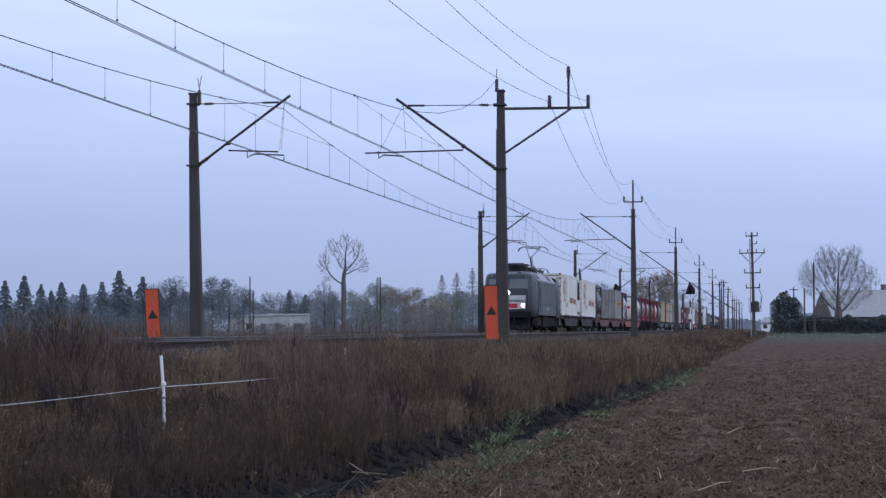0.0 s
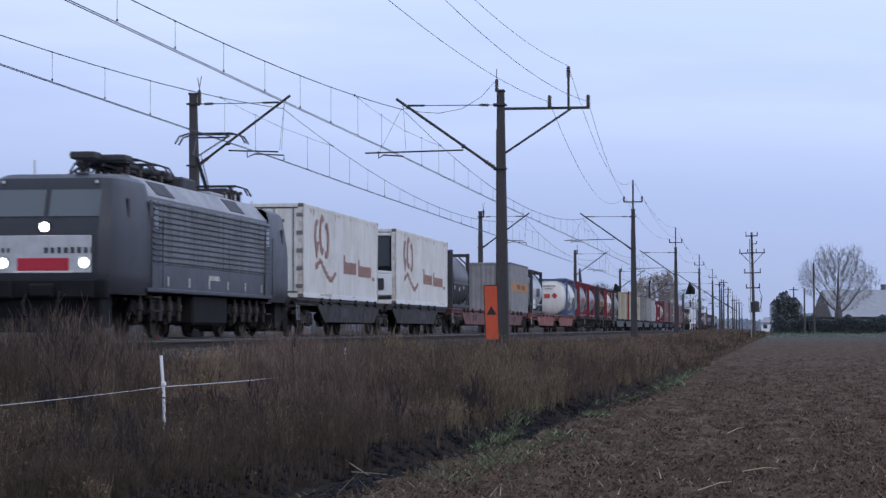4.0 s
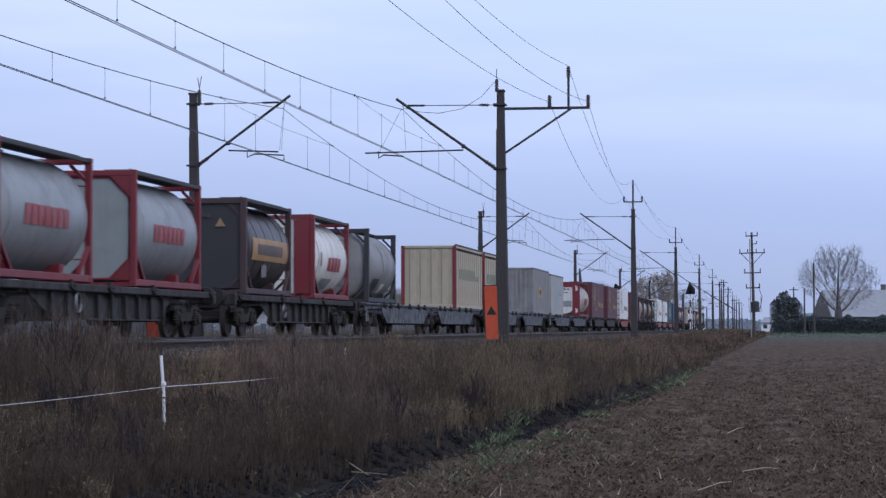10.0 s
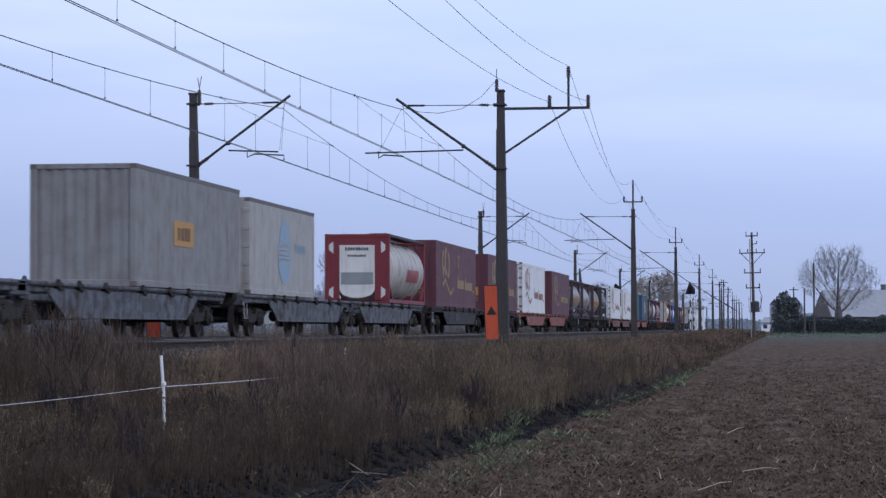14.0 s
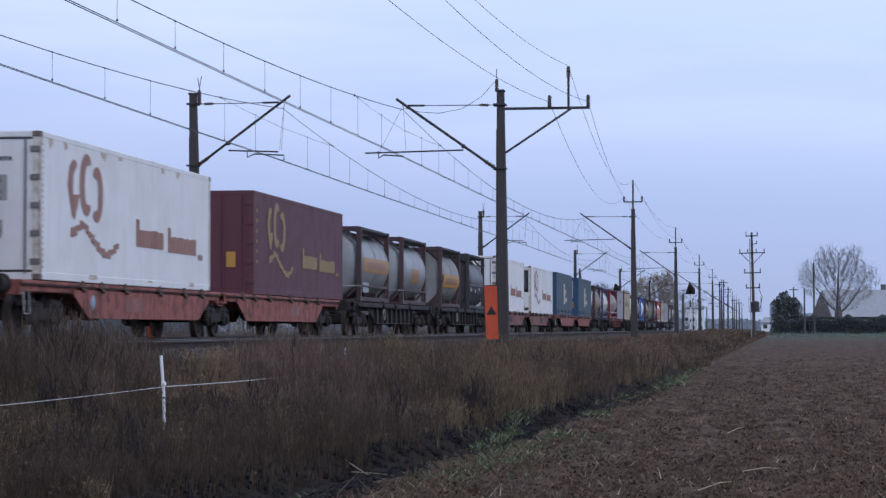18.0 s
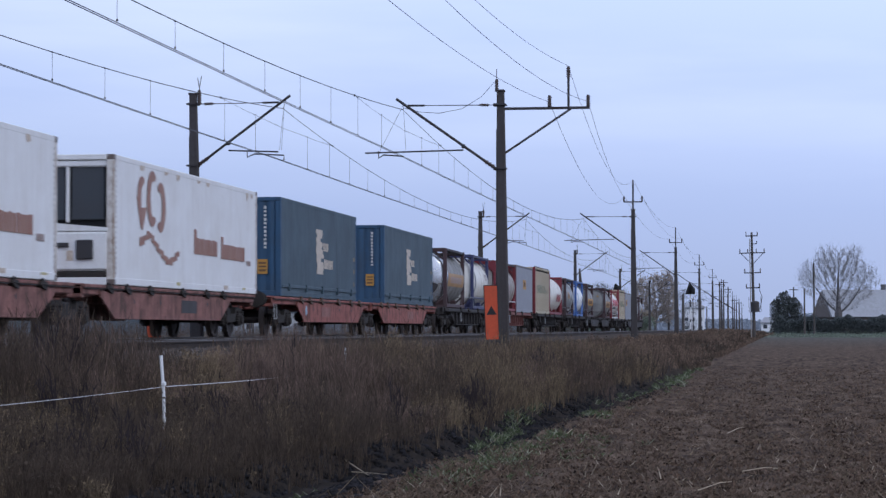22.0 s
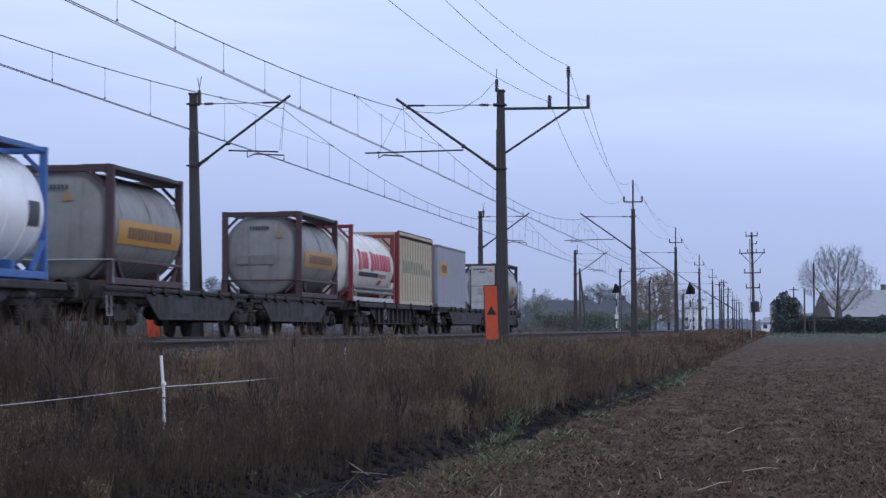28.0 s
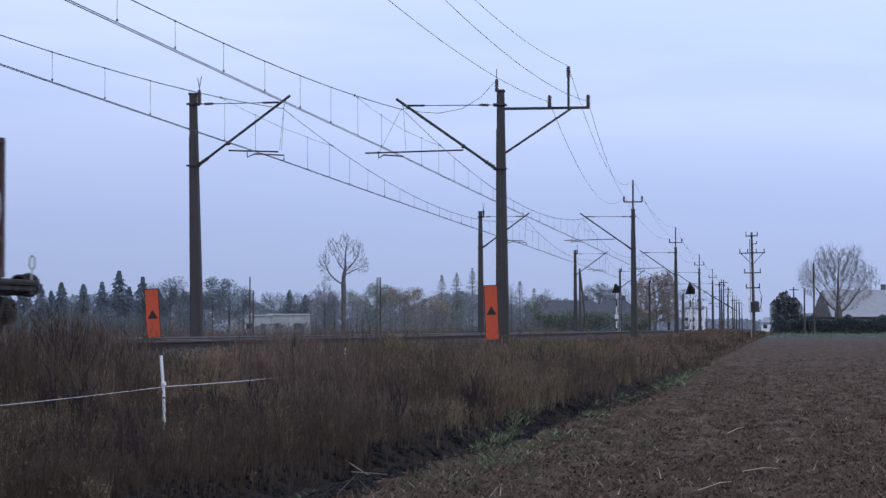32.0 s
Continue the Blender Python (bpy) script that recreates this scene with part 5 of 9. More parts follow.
for u, mat, colour in ((303.4, M_WAGON_GREY, "weathered grey"), (338.5, M_WAGON_GREY, "weathered grey"), (373.6, M_WAGON_GREY, "weathered grey"), (409.2, M_WAGON_DARK, "dark grey"), (444.3, M_WAGON_RED, "faded red")):
    articulated_wagon(u, 34.2, mat, colour)
flat_wagon(479.9, M_WAGON_DARK, "grimy black")
flat_wagon(500.4, M_WAGON_DARK, "grimy black")
articulated_wagon(521.0, 34.2, M_WAGON_FADED, "rust-stained faded red")
articulated_wagon(556.4, 34.2, M_WAGON_RED, "faded red")
flat_wagon(591.2, M_WAGON_DARK, "grimy black")
flat_wagon(611.8, M_WAGON_BROWN, "red-brown")
flat_wagon(632.4, M_WAGON_DARK, "grimy black")
flat_wagon(653.1, M_WAGON_DARK, "grimy black")
articulated_wagon(673.6, 29.3, M_WAGON_DARK, "dark grey")
flat_wagon(703.9, M_WAGON_DARK, "grimy black")
last_wagon = articulated_wagon(724.3, 35.4, M_WAGON_DARK, "dark grey")
tail = part("tail_marker", Mesh().tube([(0.95, 35.3, 1.0), (0.95, 35.4, 1.36), (0.90, 35.4, 1.41), (0.90, 35.4, 1.58), (0.95, 35.4, 1.64), (1.0, 35.4, 1.58), (1.0, 35.4, 1.41), (0.95, 35.4, 1.36)], 0.02, 8), M_GALV, last_wagon, "pale looped tail marker")

# ---- containers, from the locomotive to the tail ----
WHITE_BOX = "white insulated long container with faded brown lettering"
c = box_container(158.45, 172.2, 2.55, 2.84, M_WHITE_OLD, WHITE_BOX, posts=M_WHITE_DIRTY, floor_rail=M_WHITE)
flame_logo(c, 2.55, 13.8, M_RUST_INK, M_TAUPE_INK, 30)
c = box_container(176.25, 190.75, 2.55, 2.82, M_WHITE_OLD, "white refrigerated container with cooling unit and brown lettering", front="reefer", posts=M_WHITE_DIRTY, floor_rail=M_WHITE)
flame_logo(c, 2.55, 14.4, M_RUST_INK, M_TAUPE_INK, 31)
c = tank_container(192.8, 198.86, M_TANK_DARK, M_DARK, "dark grimy tank container in a black frame", end="octagon", collar=M_TANK_DARK, walkway=False, r=1.23, bands=0)
part("walkway_beam", Mesh().box((0.2, 3.0, 2.56), (0.5, 5.6, 0.04)), M_DARK, c)
lower_cladding(c)
c = box_container(217.0, 226.2, 2.44, 2.7, M_GREY_BOX, "grey container with orange stripe and corrugated end", front="corrugated")
part("stripe", Mesh().box((1.225, 4.6, 1.38), (0.006, 9.16, 0.5)), paint("orange_stripe", (0.40, 0.185, 0.058), 0.55, 0.35, (0.2, 0.11, 0.06)), c, "orange stripe")
word(strokes(2.9, 1.28, 1.9, 0.26, 40, 0.8, 0.55, 1.229), M_LABEL_INK, c)
word(strokes(5.6, 1.28, 1.6, 0.26, 41, 0.8, 0.55, 1.229), M_LABEL_INK, c)
M_TANK_BLUE = paint("tank_pale_blue", (0.42, 0.45, 0.475), 0.42, 0.35, (0.2, 0.18, 0.16), streak=0.6, bump=0.02, patch=1.1)
c = tank_container(228.9, 234.96, M_TANK_BLUE, M_DARK, "pale blue-grey tank container in a dark frame", rail_side=1, plate=M_GALV, bands=0)
part("white_plate", Mesh().box((1.2, 1.1, 0.55), (0.02, 1.5, 0.55), 0.005), M_WHITE, c, "white panel on the lower side")
shell_word(c, 2.0, 0.7, 0.5, 15, M_RED_INK, 42)
shell_word(c, 2.7, 1.6, 0.55, 15, M_DARK_INK, 43)
end_triangle(c, 0.35, 0.0)
c = tank_container(253.9, 259.96, M_TANK_WHITE, M_STEEL_BLUE, "white tank container in a steel-blue frame with hazard plates", r=1.26, walkway=True, bulge=0.2, bands=0)
dome_plates(c, -0.24)
label_band(c, 0.75, 1.05, -14, 42, M_NAVY, M_NAVY, letters=False)
shell_word(c, 1.2, 1.7, 0.4, -14, M_RED_INK, 45)
shell_word(c, 1.4, 0.8, 0.25, -3, M_NAVY, 46)
label_band(c, 3.9, 4.7, -5, 20, M_DARK, M_DARK, letters=False)
shell_word(c, 5.0, 0.5, 0.3, 12, M_AMBER, 47)
for u in (264.7, 274.1):
    c = tank_container(u, u + 6.06, M_TANK_SILVER, M_RED, "silver tank container in a red frame with red lettering", end="octagon", bands=0)
    shell_word(c, 1.5, 2.9, 0.4, 14, M_RED_INK, 50)
c = tank_container(285.2, 291.26, M_TANK_DARK, M_BROWN, "dark brown tank container with a faded amber band", end="solid", collar=M_DARK, bands=4)
label_band(c, 0.7, 5.3, 2, 30, M_AMBER, M_DARK_INK, 51)
part("dull_plate", Mesh().box((1.14, 2.6, 0.7), (0.01, 0.6, 0.4)), M_ZINC_DARK, c)
end_triangle(c, 0.5, 0.05)
c = tank_container(294.8, 300.86, M_TANK_WHITE, M_RED, "white banded tank container in a red frame", end="solid", collar=M_TANK_WHITE, bands=5)
shell_word(c, 2.2, 2.2, 0.45, 8, M_RED_INK, 53)
label_band(c, 0.9, 1.15, 6, 26, M_TAUPE_INK, M_TAUPE_INK, letters=False)
label_band(c, 1.9, 3.6, -32, -12, M_GREEN_GREY, M_DARK, letters=False)
part("end_plate", Mesh().box((0.82, 0.05, 1.3), (0.5, 0.06, 2.3), 0.01), M_RED, c)
c = tank_container(304.8, 310.86, M_TANK_GREY, M_DARK, "stained grey tank container in a dark frame", walkway=False, bands=1)
part("walkway_beam", Mesh().box((0.2, 3.0, 2.56), (0.6, 5.7, 0.05)), M_DARK, c)
label_band(c, 1.3, 2.6, -28, -2, M_DARK, M_DARK, letters=False)
label_band(c, 3.4, 4.1, -30, -10, M_PALE_INK, M_PALE_INK, letters=False)
CREAM = "cream ribbed bulk container with red corner posts and green lettering"
for u, v in ((327.95, 337.9), (338.7, 349.0)):
    c = box_container(u, v, 2.5, 2.81, M_CREAM, CREAM, posts=M_RED, front="panels", walls="ribs", rails=M_CREAM)
    part("tarpaulin_roll", Mesh().tube([(1.21, 0.2, 2.83), (1.21, v - u - 0.2, 2.83)], 0.055, 8), M_DARK, c)
    rib_words(c, 1.2, 8.6, 1.3, 60, v - u)
c = box_container(363.6, 373.9, 2.44, 2.74, M_GREY_BOX, "grey container with corrugated end and yellow label", front="corrugated")
part("yellow_label", Mesh().box((1.223, 4.3, 1.32), (0.006, 1.9, 0.6)), M_YELLOW, c)
word(strokes(3.7, 1.16, 1.3, 0.32, 62, 0.9, 0.6, 1.229), M_LABEL_INK, c)
c = box_container(375.0, 384.1, 2.5, 2.62, M_PALE_BOX, "pale container with a faded light blue emblem", rails=M_PALE_BOX)
part("emblem", arc_band(4.6, 1.42, 0.72, 0.80, 0.72, 0, 180, 1.256), M_BLUE_INK, c, "faded light blue domed emblem")
for zz, ww in ((1.36, 2.0), (1.22, 1.5), (1.10, 1.9)):
    part("emblem_bar", Mesh().box((1.257, 4.6, zz), (0.006, ww, 0.07)), M_BLUE_INK, c)
part("emblem_foot", arc_band(4.6, 1.02, 0.85, 0.66, 0.85, 180, 360, 1.2565), M_BLUE_INK, c)
word(strokes(6.1, 1.3, 1.7, 0.26, 63, 0.9, 0.4, 1.256), M_BLUE_INK, c)
M_TANK_SOILED = paint("tank_soiled", (0.47, 0.44, 0.395), 0.45, 0.6, (0.22, 0.18, 0.14), streak=0.9, bump=0.02, patch=1.3)
c = tank_container(398.85, 407.95, M_TANK_SOILED, M_RED, "soiled white banded tank container, red frame, white end panel", end="window", bands=7)
shell_word(c, 4.2, 3.0, 0.5, 8, M_RED_INK, 65)
MAROON = "maroon long container with ochre emblem and lettering"
for u0, u1 in ((411.05, 424.65), (429.65, 443.2)):
    c = box_container(u0, u1, 2.5, 2.82, M_MAROON, MAROON, front="door", rails=M_MAROON)
    flame_logo(c, 2.5, u1 - u0, M_OCHRE, M_OCHRE, 70)
    part("end_label", Mesh().box((0.62, 0.0, 0.95), (0.26, 0.01, 0.42)), M_YELLOW, c)
    for y_ in (0.10, u1 - u0 - 0.10):
        part("post_stencil", Mesh().box((1.254, y_, 1.0), (0.006, 0.09, 0.12)).box((1.254, y_, 1.28), (0.006, 0.09, 0.14)).box((1.254, y_, 1.58), (0.006, 0.09, 0.12)).box((1.254, y_, 1.88), (0.006, 0.09, 0.14)).box((1.254, y_, 2.16), (0.006, 0.09, 0.12)), M_OCHRE, c)
    part("small_emblem", arc_band(7.2, 2.1, 0.34, 0.30, 0.13, 0, 360, 1.258), M_OCHRE, c, "small ochre ring emblem")
    part("small_emblem", Mesh().box((1.256, 7.2, 1.62), (0.006, 0.10, 0.42)), M_OCHRE, c)
    part("end_bar", Mesh().box((0.62, 0.0, 0.62), (0.26, 0.01, 0.05)).box((0.62, 0.0, 0.5), (0.26, 0.01, 0.05)), M_OCHRE, c)
c = box_container(445.95, 459.85, 2.55, 2.86, M_WHITE, WHITE_BOX, posts=M_WHITE_DIRTY, floor_rail=M_WHITE)
flame_logo(c, 2.55, 13.9, M_RUST_INK, M_TAUPE_INK, 32)
c = box_container(464.95, 478.45, 2.5, 2.83, M_MAROON, MAROON, front="door")
flame_logo(c, 2.5, 13.5, M_OCHRE, M_OCHRE, 72)
for i in range(6):
    part("post_mark", Mesh().box((1.254, 0.42, 0.9 + 0.28 * i), (0.006, 0.16, 0.11)), M_OCHRE, c)
part("end_label", Mesh().box((0.62, 0.0, 0.95), (0.26, 0.01, 0.42)), M_YELLOW, c)
SILVER = "silver tank container with an orange label in a brown frame"
c = tank_container(482.2, 488.26, M_TANK_SILVER, M_BROWN, SILVER, rail_side=1, bands=1)
label_band(c, 0.3, 5.75, 6, 30, M_AMBER, M_RUST_INK, 75)
end_triangle(c, 0.15, 0.0)
part("dome_hatch", Mesh().lathe([(-0.02, 0.0), (-0.02, 0.25), (0.05, 0.28)], 18, "y", (0.0, 0.1, 0.8)), M_TAUPE_INK, c)
part("white_plate", Mesh().box((1.2, 1.0, 0.5), (0.02, 1.2, 0.35), 0.005), M_GALV, c)
c = tank_container(491.7, 497.76, M_TANK_SILVER, M_BROWN, SILVER, rail_side=1, bands=0)
label_band(c, 2.0, 3.9, -2, 24, M_AMBER, M_RUST_INK, 76)
end_triangle(c, 0.15, 0.0)
c = tank_container(502.5, 508.56, M_TANK_GREY, M_BROWN, "grey tank container with a yellow label in a brown frame", end="octagon", collar=M_TANK_GREY, bands=1)
label_band(c, 0.35, 5.5, -2, 24, M_YELLOW, M_RUST_INK, 77)
c = tank_container(511.8, 517.86, M_TANK_DARK, M_DARK, "dark grimy tank container in a black frame", end="octagon", collar=M_TANK_DARK, bands=0)
lower_cladding(c)
c = box_container(522.35, 536.55, 2.55, 2.83, M_WHITE, WHITE_BOX, posts=M_WHITE_DIRTY, floor_rail=M_WHITE)
flame_logo(c, 2.55, 14.2, M_RUST_INK, M_TAUPE_INK, 33)
c = box_container(540.55, 554.75, 2.55, 2.79, M_WHITE, "white refrigerated container with cooling unit and brown lettering", front="reefer", posts=M_WHITE_DIRTY, floor_rail=M_WHITE)
flame_logo(c, 2.55, 14.2, M_RUST_INK, M_TAUPE_INK, 34)
for u0, u1 in ((558.0, 570.5), (576.4, 588.9)):
    c = box_container(u0, u1, 2.5, 2.85, M_TEAL, "blue-green long container with bright blue corrugated end", end=M_BLUE_END, posts=M_BLUE_END, front="corrugated", pitch=0.3, floor_rail=M_TEAL)
    part("lower_ledge", Mesh().box((1.25, (u1 - u0) / 2, 0.3), (0.06, u1 - u0 - 0.3, 0.1), 0.015), M_TEAL, c)
    r_ = random.Random(5)
    for i in range(11):
        z = 0.78 + 0.125 * i
        a = r_.uniform(0.7, 1.15)
        part("emblem_block", Mesh().box((1.254, 5.3 + a / 2 + r_.uniform(0, 0.25), z + 0.05), (0.008, a, 0.132)), M_CREAM_INK, c)
    part("emblem_word", strokes(6.7, 0.95, 1.5, 0.3, 93, 0.8, 0.55, 1.254), M_CREAM_INK, c)
    part("emblem_word", strokes(6.5, 1.5, 0.9, 0.26, 94, 0.8, 0.55, 1.254), M_CREAM_INK, c)
    part("end_label", Mesh().box((0.72, 0.0, 0.85), (0.30, 0.01, 0.42)), M_YELLOW, c)
    part("end_label", Mesh().box((0.02, 0.0, 1.45), (0.36, 0.01, 0.16)), M_YELLOW, c)
    stencil = Mesh()
    for i in range(11):
        stencil.box((0.80, -0.002, 2.55 - 0.115 * i), (0.07, 0.008, 0.06 + 0.02 * (i % 3 == 0)))
    part("end_stencil", stencil, M_PALE_INK, c, "upright row of small pale marks")
    part("label_print", Mesh().box((0.72, -0.006, 0.95), (0.22, 0.006, 0.05)).box((0.72, -0.006, 0.85), (0.22, 0.006, 0.05)).box((0.72, -0.006, 0.74), (0.22, 0.006, 0.06)), M_LABEL_INK, c)
    for i in range(3):
        part("rust_patch", Mesh().box((1.253, u1 - u0 - 0.45, 0.55 + 0.42 * i), (0.006, 0.10 + 0.05 * i, 0.14), 0.002), M_TRIANGLE, c, "small rusty patch")
    for i in range(5):
        part("ledge_bracket", Mesh().box((1.285, 1.1 + (u1 - u0 - 2.2) * i / 4, 0.27), (0.06, 0.10, 0.22), 0.01), M_TEAL, c)
    part("end_triangle", Mesh().prism([(-0.1, 2.2), (0.14, 2.2), (0.02, 2.4)], -0.004, 0.006, "y"), M_YELLOW, c)
c = tank_container(593.55, 599.61, M_TANK_GREY, M_BROWN, "brownish grey banded tank container in a brown frame", bands=4)
label_band(c, 0.35, 5.5, 2, 28, M_AMBER, M_TAUPE_INK, 79)
part("dome_patch", Mesh().lathe([(-0.028 + 0.325 * (1 - math.cos(q)), c["r"] * math.sin(q) ** 0.92 + 0.012) for q in [0.35 + 0.07 * i for i in range(7)]], 6, "y", (0, 0, c["zc"]), radians(-75), radians(-20)), M_TANK_DARK, c, "dark patch low on the dished end")
part("front_dome", Mesh().lathe([(-0.026 + 0.325 * (1 - math.cos(q)), c["r"] * math.sin(q) ** 0.92 + 0.004) for q in [math.pi / 2 * i / 11 for i in range(12)]], 44, "y", (0, 0, c["zc"])), paint("polished_steel", (0.60, 0.61, 0.62), 0.24, 0.15, (0.3, 0.28, 0.26), metal=0.75, bump=0.0, vary=0.02, patch=0.8), c, "polished steel dished end")
c = tank_container(602.95, 609.01, M_TANK_WHITE, M_NAVY, "white banded tank container in a navy frame", bands=5, rail_side=1)
label_band(c, 0.5, 0.75, -30, 40, M_NAVY, M_NAVY, letters=False)
shell_word(c, 4.3, 0.9, 0.16, 34, M_TAUPE_INK, 80)
shell_word(c, 4.5, 0.6, 0.12, 26, M_TAUPE_INK, 83)
label_band(c, 4.5, 5.1, 4, 16, M_AMBER, M_LABEL_INK, 84)
c = tank_container(612.35, 621.85, M_TANK_BEIGE, M_RED, "long stained beige banded tank container in a red frame", bands=7, end="octagon", collar=M_TANK_BEIGE, rail_side=1, plate=M_BARS)
shell_word(c, 3.4, 3.2, 0.5, 12, M_TAUPE_INK, 81)
label_band(c, 2.2, 2.6, 5, 26, M_RUST_INK, M_RUST_INK, letters=False)
c = box_container(622.2, 631.55, 2.44, 2.65, M_GREY_BLUE, "blue-grey smooth container with a maroon end and yellow label", front="corrugated", end=M_MAROON, posts=M_MAROON)
part("yellow_label", Mesh().box((1.223, 4.6, 1.6), (0.006, 1.6, 0.55)), M_YELLOW, c)
word(strokes(4.1, 1.48, 1.0, 0.28, 82, 0.9, 0.6, 1.229), M_LABEL_INK, c)
c = box_container(632.85, 642.3, 2.5, 2.8, M_CREAM, CREAM, posts=M_RED, front="panels", walls="ribs", rails=M_CREAM)
part("tarpaulin_roll", Mesh().tube([(1.2, 0.2, 2.82), (1.2, 9.1, 2.82)], 0.04, 8), M_DARK, c)
rib_words(c, 1.0, 8.2, 1.25, 61, 9.45)
c = tank_container(642.85, 651.85, M_TANK_WHITE, M_RED, "white banded tank container in a red frame", bands=7, walkway=False)
shell_word(c, 4.6, 3.0, 0.5, 8, M_RED_INK, 84)
part("rear_plate", Mesh().box((0.9, 8.9, 1.3), (0.5, 0.08, 2.2), 0.01), M_RED, c)
c = tank_container(655.35, 661.41, M_TANK_SILVER, M_BROWN, "silver tank container in a brown frame", rail_side=1, bands=2)
label_band(c, 1.0, 2.6, 14, 34, M_AMBER, M_LABEL_INK, 85)
c = tank_container(664.3, 670.36, paint("tank_clean_white", (0.80, 0.81, 0.82), 0.35, 0.12, (0.5, 0.48, 0.45), streak=0.6, bump=0.02), M_BLUE, "clean white tank container in a bright blue frame", bands=4, walkway=True, r=1.23)
part("emblem", Mesh().lathe([(1.0, c["r"] + 0.017), (1.5, c["r"] + 0.017)], 8, "y", (0, 0, c["zc"]), radians(-16), radians(22)), M_BLUE_INK, c)
shell_word(c, 4.8, 0.8, 0.5, 14, M_DARK_INK, 86)
c = tank_container(674.95, 681.01, M_TANK_GREY, M_BROWN, "grey tank container with a yellow label in a brown frame", rail_side=1, bands=1)
label_band(c, 0.35, 5.6, 0, 24, M_YELLOW, M_LABEL_INK, 87)
end_triangle(c, 0.2, 0.0)
c = tank_container(695.4, 701.46, M_TANK_GREY, M_BROWN, "grey tank container with rusty brown frame and handrail", rail_side=1, r=1.25, plate=M_BROWN, bands=1)
label_band(c, 0.35, 5.6, 2, 26, M_AMBER, M_LABEL_INK, 88)
end_triangle(c, 0.55, 0.02)
part("dome_marking", strokes(0, 0, 1.2, 0.28, 90, 1.4, 0.9), paint("faded_marking", (0.155, 0.15, 0.145), 0.6, 0.6, (0.21, 0.205, 0.2), patch=5), c, "dark faded marking").matrix_basis = pose(-0.75, -0.035, c["zc"] - 0.3, 0, 0, -90)
c = tank_container(704.2, 713.2, M_TANK_WHITE, M_RED, "white hopper-ended tank container with large red lettering", bands=0, walkway=False, r=1.23, rail_mat=M_BARS)
shell_word(c, 1.2, 2.1, 0.62, 23, M_RED_BRIGHT, 91, (0,))
shell_word(c, 3.7, 4.4, 0.62, 23, M_RED_BRIGHT, 95, (0,))
shell_word(c, 5.6, 1.6, 0.16, 0, M_TAUPE_INK, 96)
label_band(c, 5.9, 6.5, -14, -5, M_RED_BRIGHT, M_RED_BRIGHT, letters=False)
for z_ in (0.34, 0.5):
    part("lower_tube", Mesh().tube([(1.17, 0.3, z_), (1.17, 8.7, z_)], 0.06, 10), M_ZINC_DARK, c, "dull grey lower side tube")
label_band(c, 1.4, 5.4, -1, 6, M_DARK, M_DARK, letters=False)
for i in range(8):
    part("roof_hoop", Mesh().tube([(0.1, 0.9 + i, 2.5), (0.55, 0.9 + i, 2.46), (0.85, 0.9 + i, 2.2)], 0.018, 6), M_GALV, c)
part("shell_seam", Mesh().box((1.165, 4.5, 1.05), (0.03, 8.0, 0.05)), M_GALV, c)
c = box_container(714.1, 723.2, 2.5, 2.75, M_CREAM, CREAM, posts=M_RED, front="panels", walls="ribs", rails=M_CREAM)
part("tarpaulin_roll", Mesh().tube([(1.2, 0.2, 2.77), (1.2, 8.9, 2.77)], 0.04, 8), M_DARK, c)
rib_words(c, 1.0, 8.0, 1.2, 62, 9.1)
c = box_container(724.9, 734.2, 2.44, 2.65, M_GREY_BLUE, "blue-grey smooth container with a yellow label", front="corrugated")
part("yellow_label", Mesh().box((1.223, 1.9, 1.65), (0.006, 2.5, 0.6)), M_YELLOW, c)
word(strokes(1.2, 1.48, 1.7, 0.34, 82, 0.9, 0.6, 1.229), M_LABEL_INK, c)
c = tank_container(750.95, 757.25, M_TANK_SILVER, M_BROWN, "silver tank container with panelled brown end frame", bands=0, walkway=True, h=2.56)
M_END_SHEET = paint("pale_end_sheet", (0.44, 0.44, 0.43), 0.5, 0.4, (0.22, 0.20, 0.17), streak=0.8, patch=1.5)
part("end_panel", Mesh().box((0.02, -0.055, 1.28), (1.26, 0.05, 2.3), 0.01), M_END_SHEET, c)
part("panel_joint", Mesh().box((0.0, -0.084, 0.5), (1.24, 0.012, 0.02)).box((0.0, -0.084, 1.35), (1.24, 0.012, 0.025)).box((-0.62, -0.084, 1.28), (0.025, 0.012, 2.3)), M_DARK, c)
part("end_post", Mesh().box((0.72, 0.03, 1.28), (0.16, 0.1, 2.4), 0.015), M_BROWN, c)
for s in (-1, 1):
    part("end_cheek", Mesh().prism([(s * 0.72, 0.3), (s * 1.08, 0.7), (s * 1.08, 1.85), (s * 0.72, 2.28)], 0.06, 0.10, "y"), M_END_SHEET, c)
    for z in (0.52, 2.08):
        part("end_gusset", Mesh().beam((s * 1.08, 0.04, z + (0.2 if z < 1 else -0.2)), (s * 0.72, 0.04, z - (0.24 if z < 1 else -0.24)), 0.07, 0.06), M_BROWN, c)
part("stencil", strokes(0, 0, 0.8, 0.10, 12, 0.8), M_DARK_INK, c).matrix_basis = pose(-0.5, -0.085, 2.2, 0, 0, -90)
part("stencil", strokes(0, 0, 0.35, 0.09, 13, 0.8), M_DARK_INK, c).matrix_basis = pose(-0.15, -0.085, 2.05, 0, 0, -90)
part("data_plate", Mesh().box((-0.05, -0.084, 1.05), (0.45, 0.008, 0.4), 0.003), M_PLATE_INK, c, "faded square data plate")
part("warning_triangle", Mesh().prism([(0.30, 2.1), (0.58, 2.1), (0.44, 2.34)], -0.092, -0.083, "y"), M_YELLOW, c)
label_band(c, 2.6, 4.4, -2, 22, M_AMBER, M_LABEL_INK, 92)
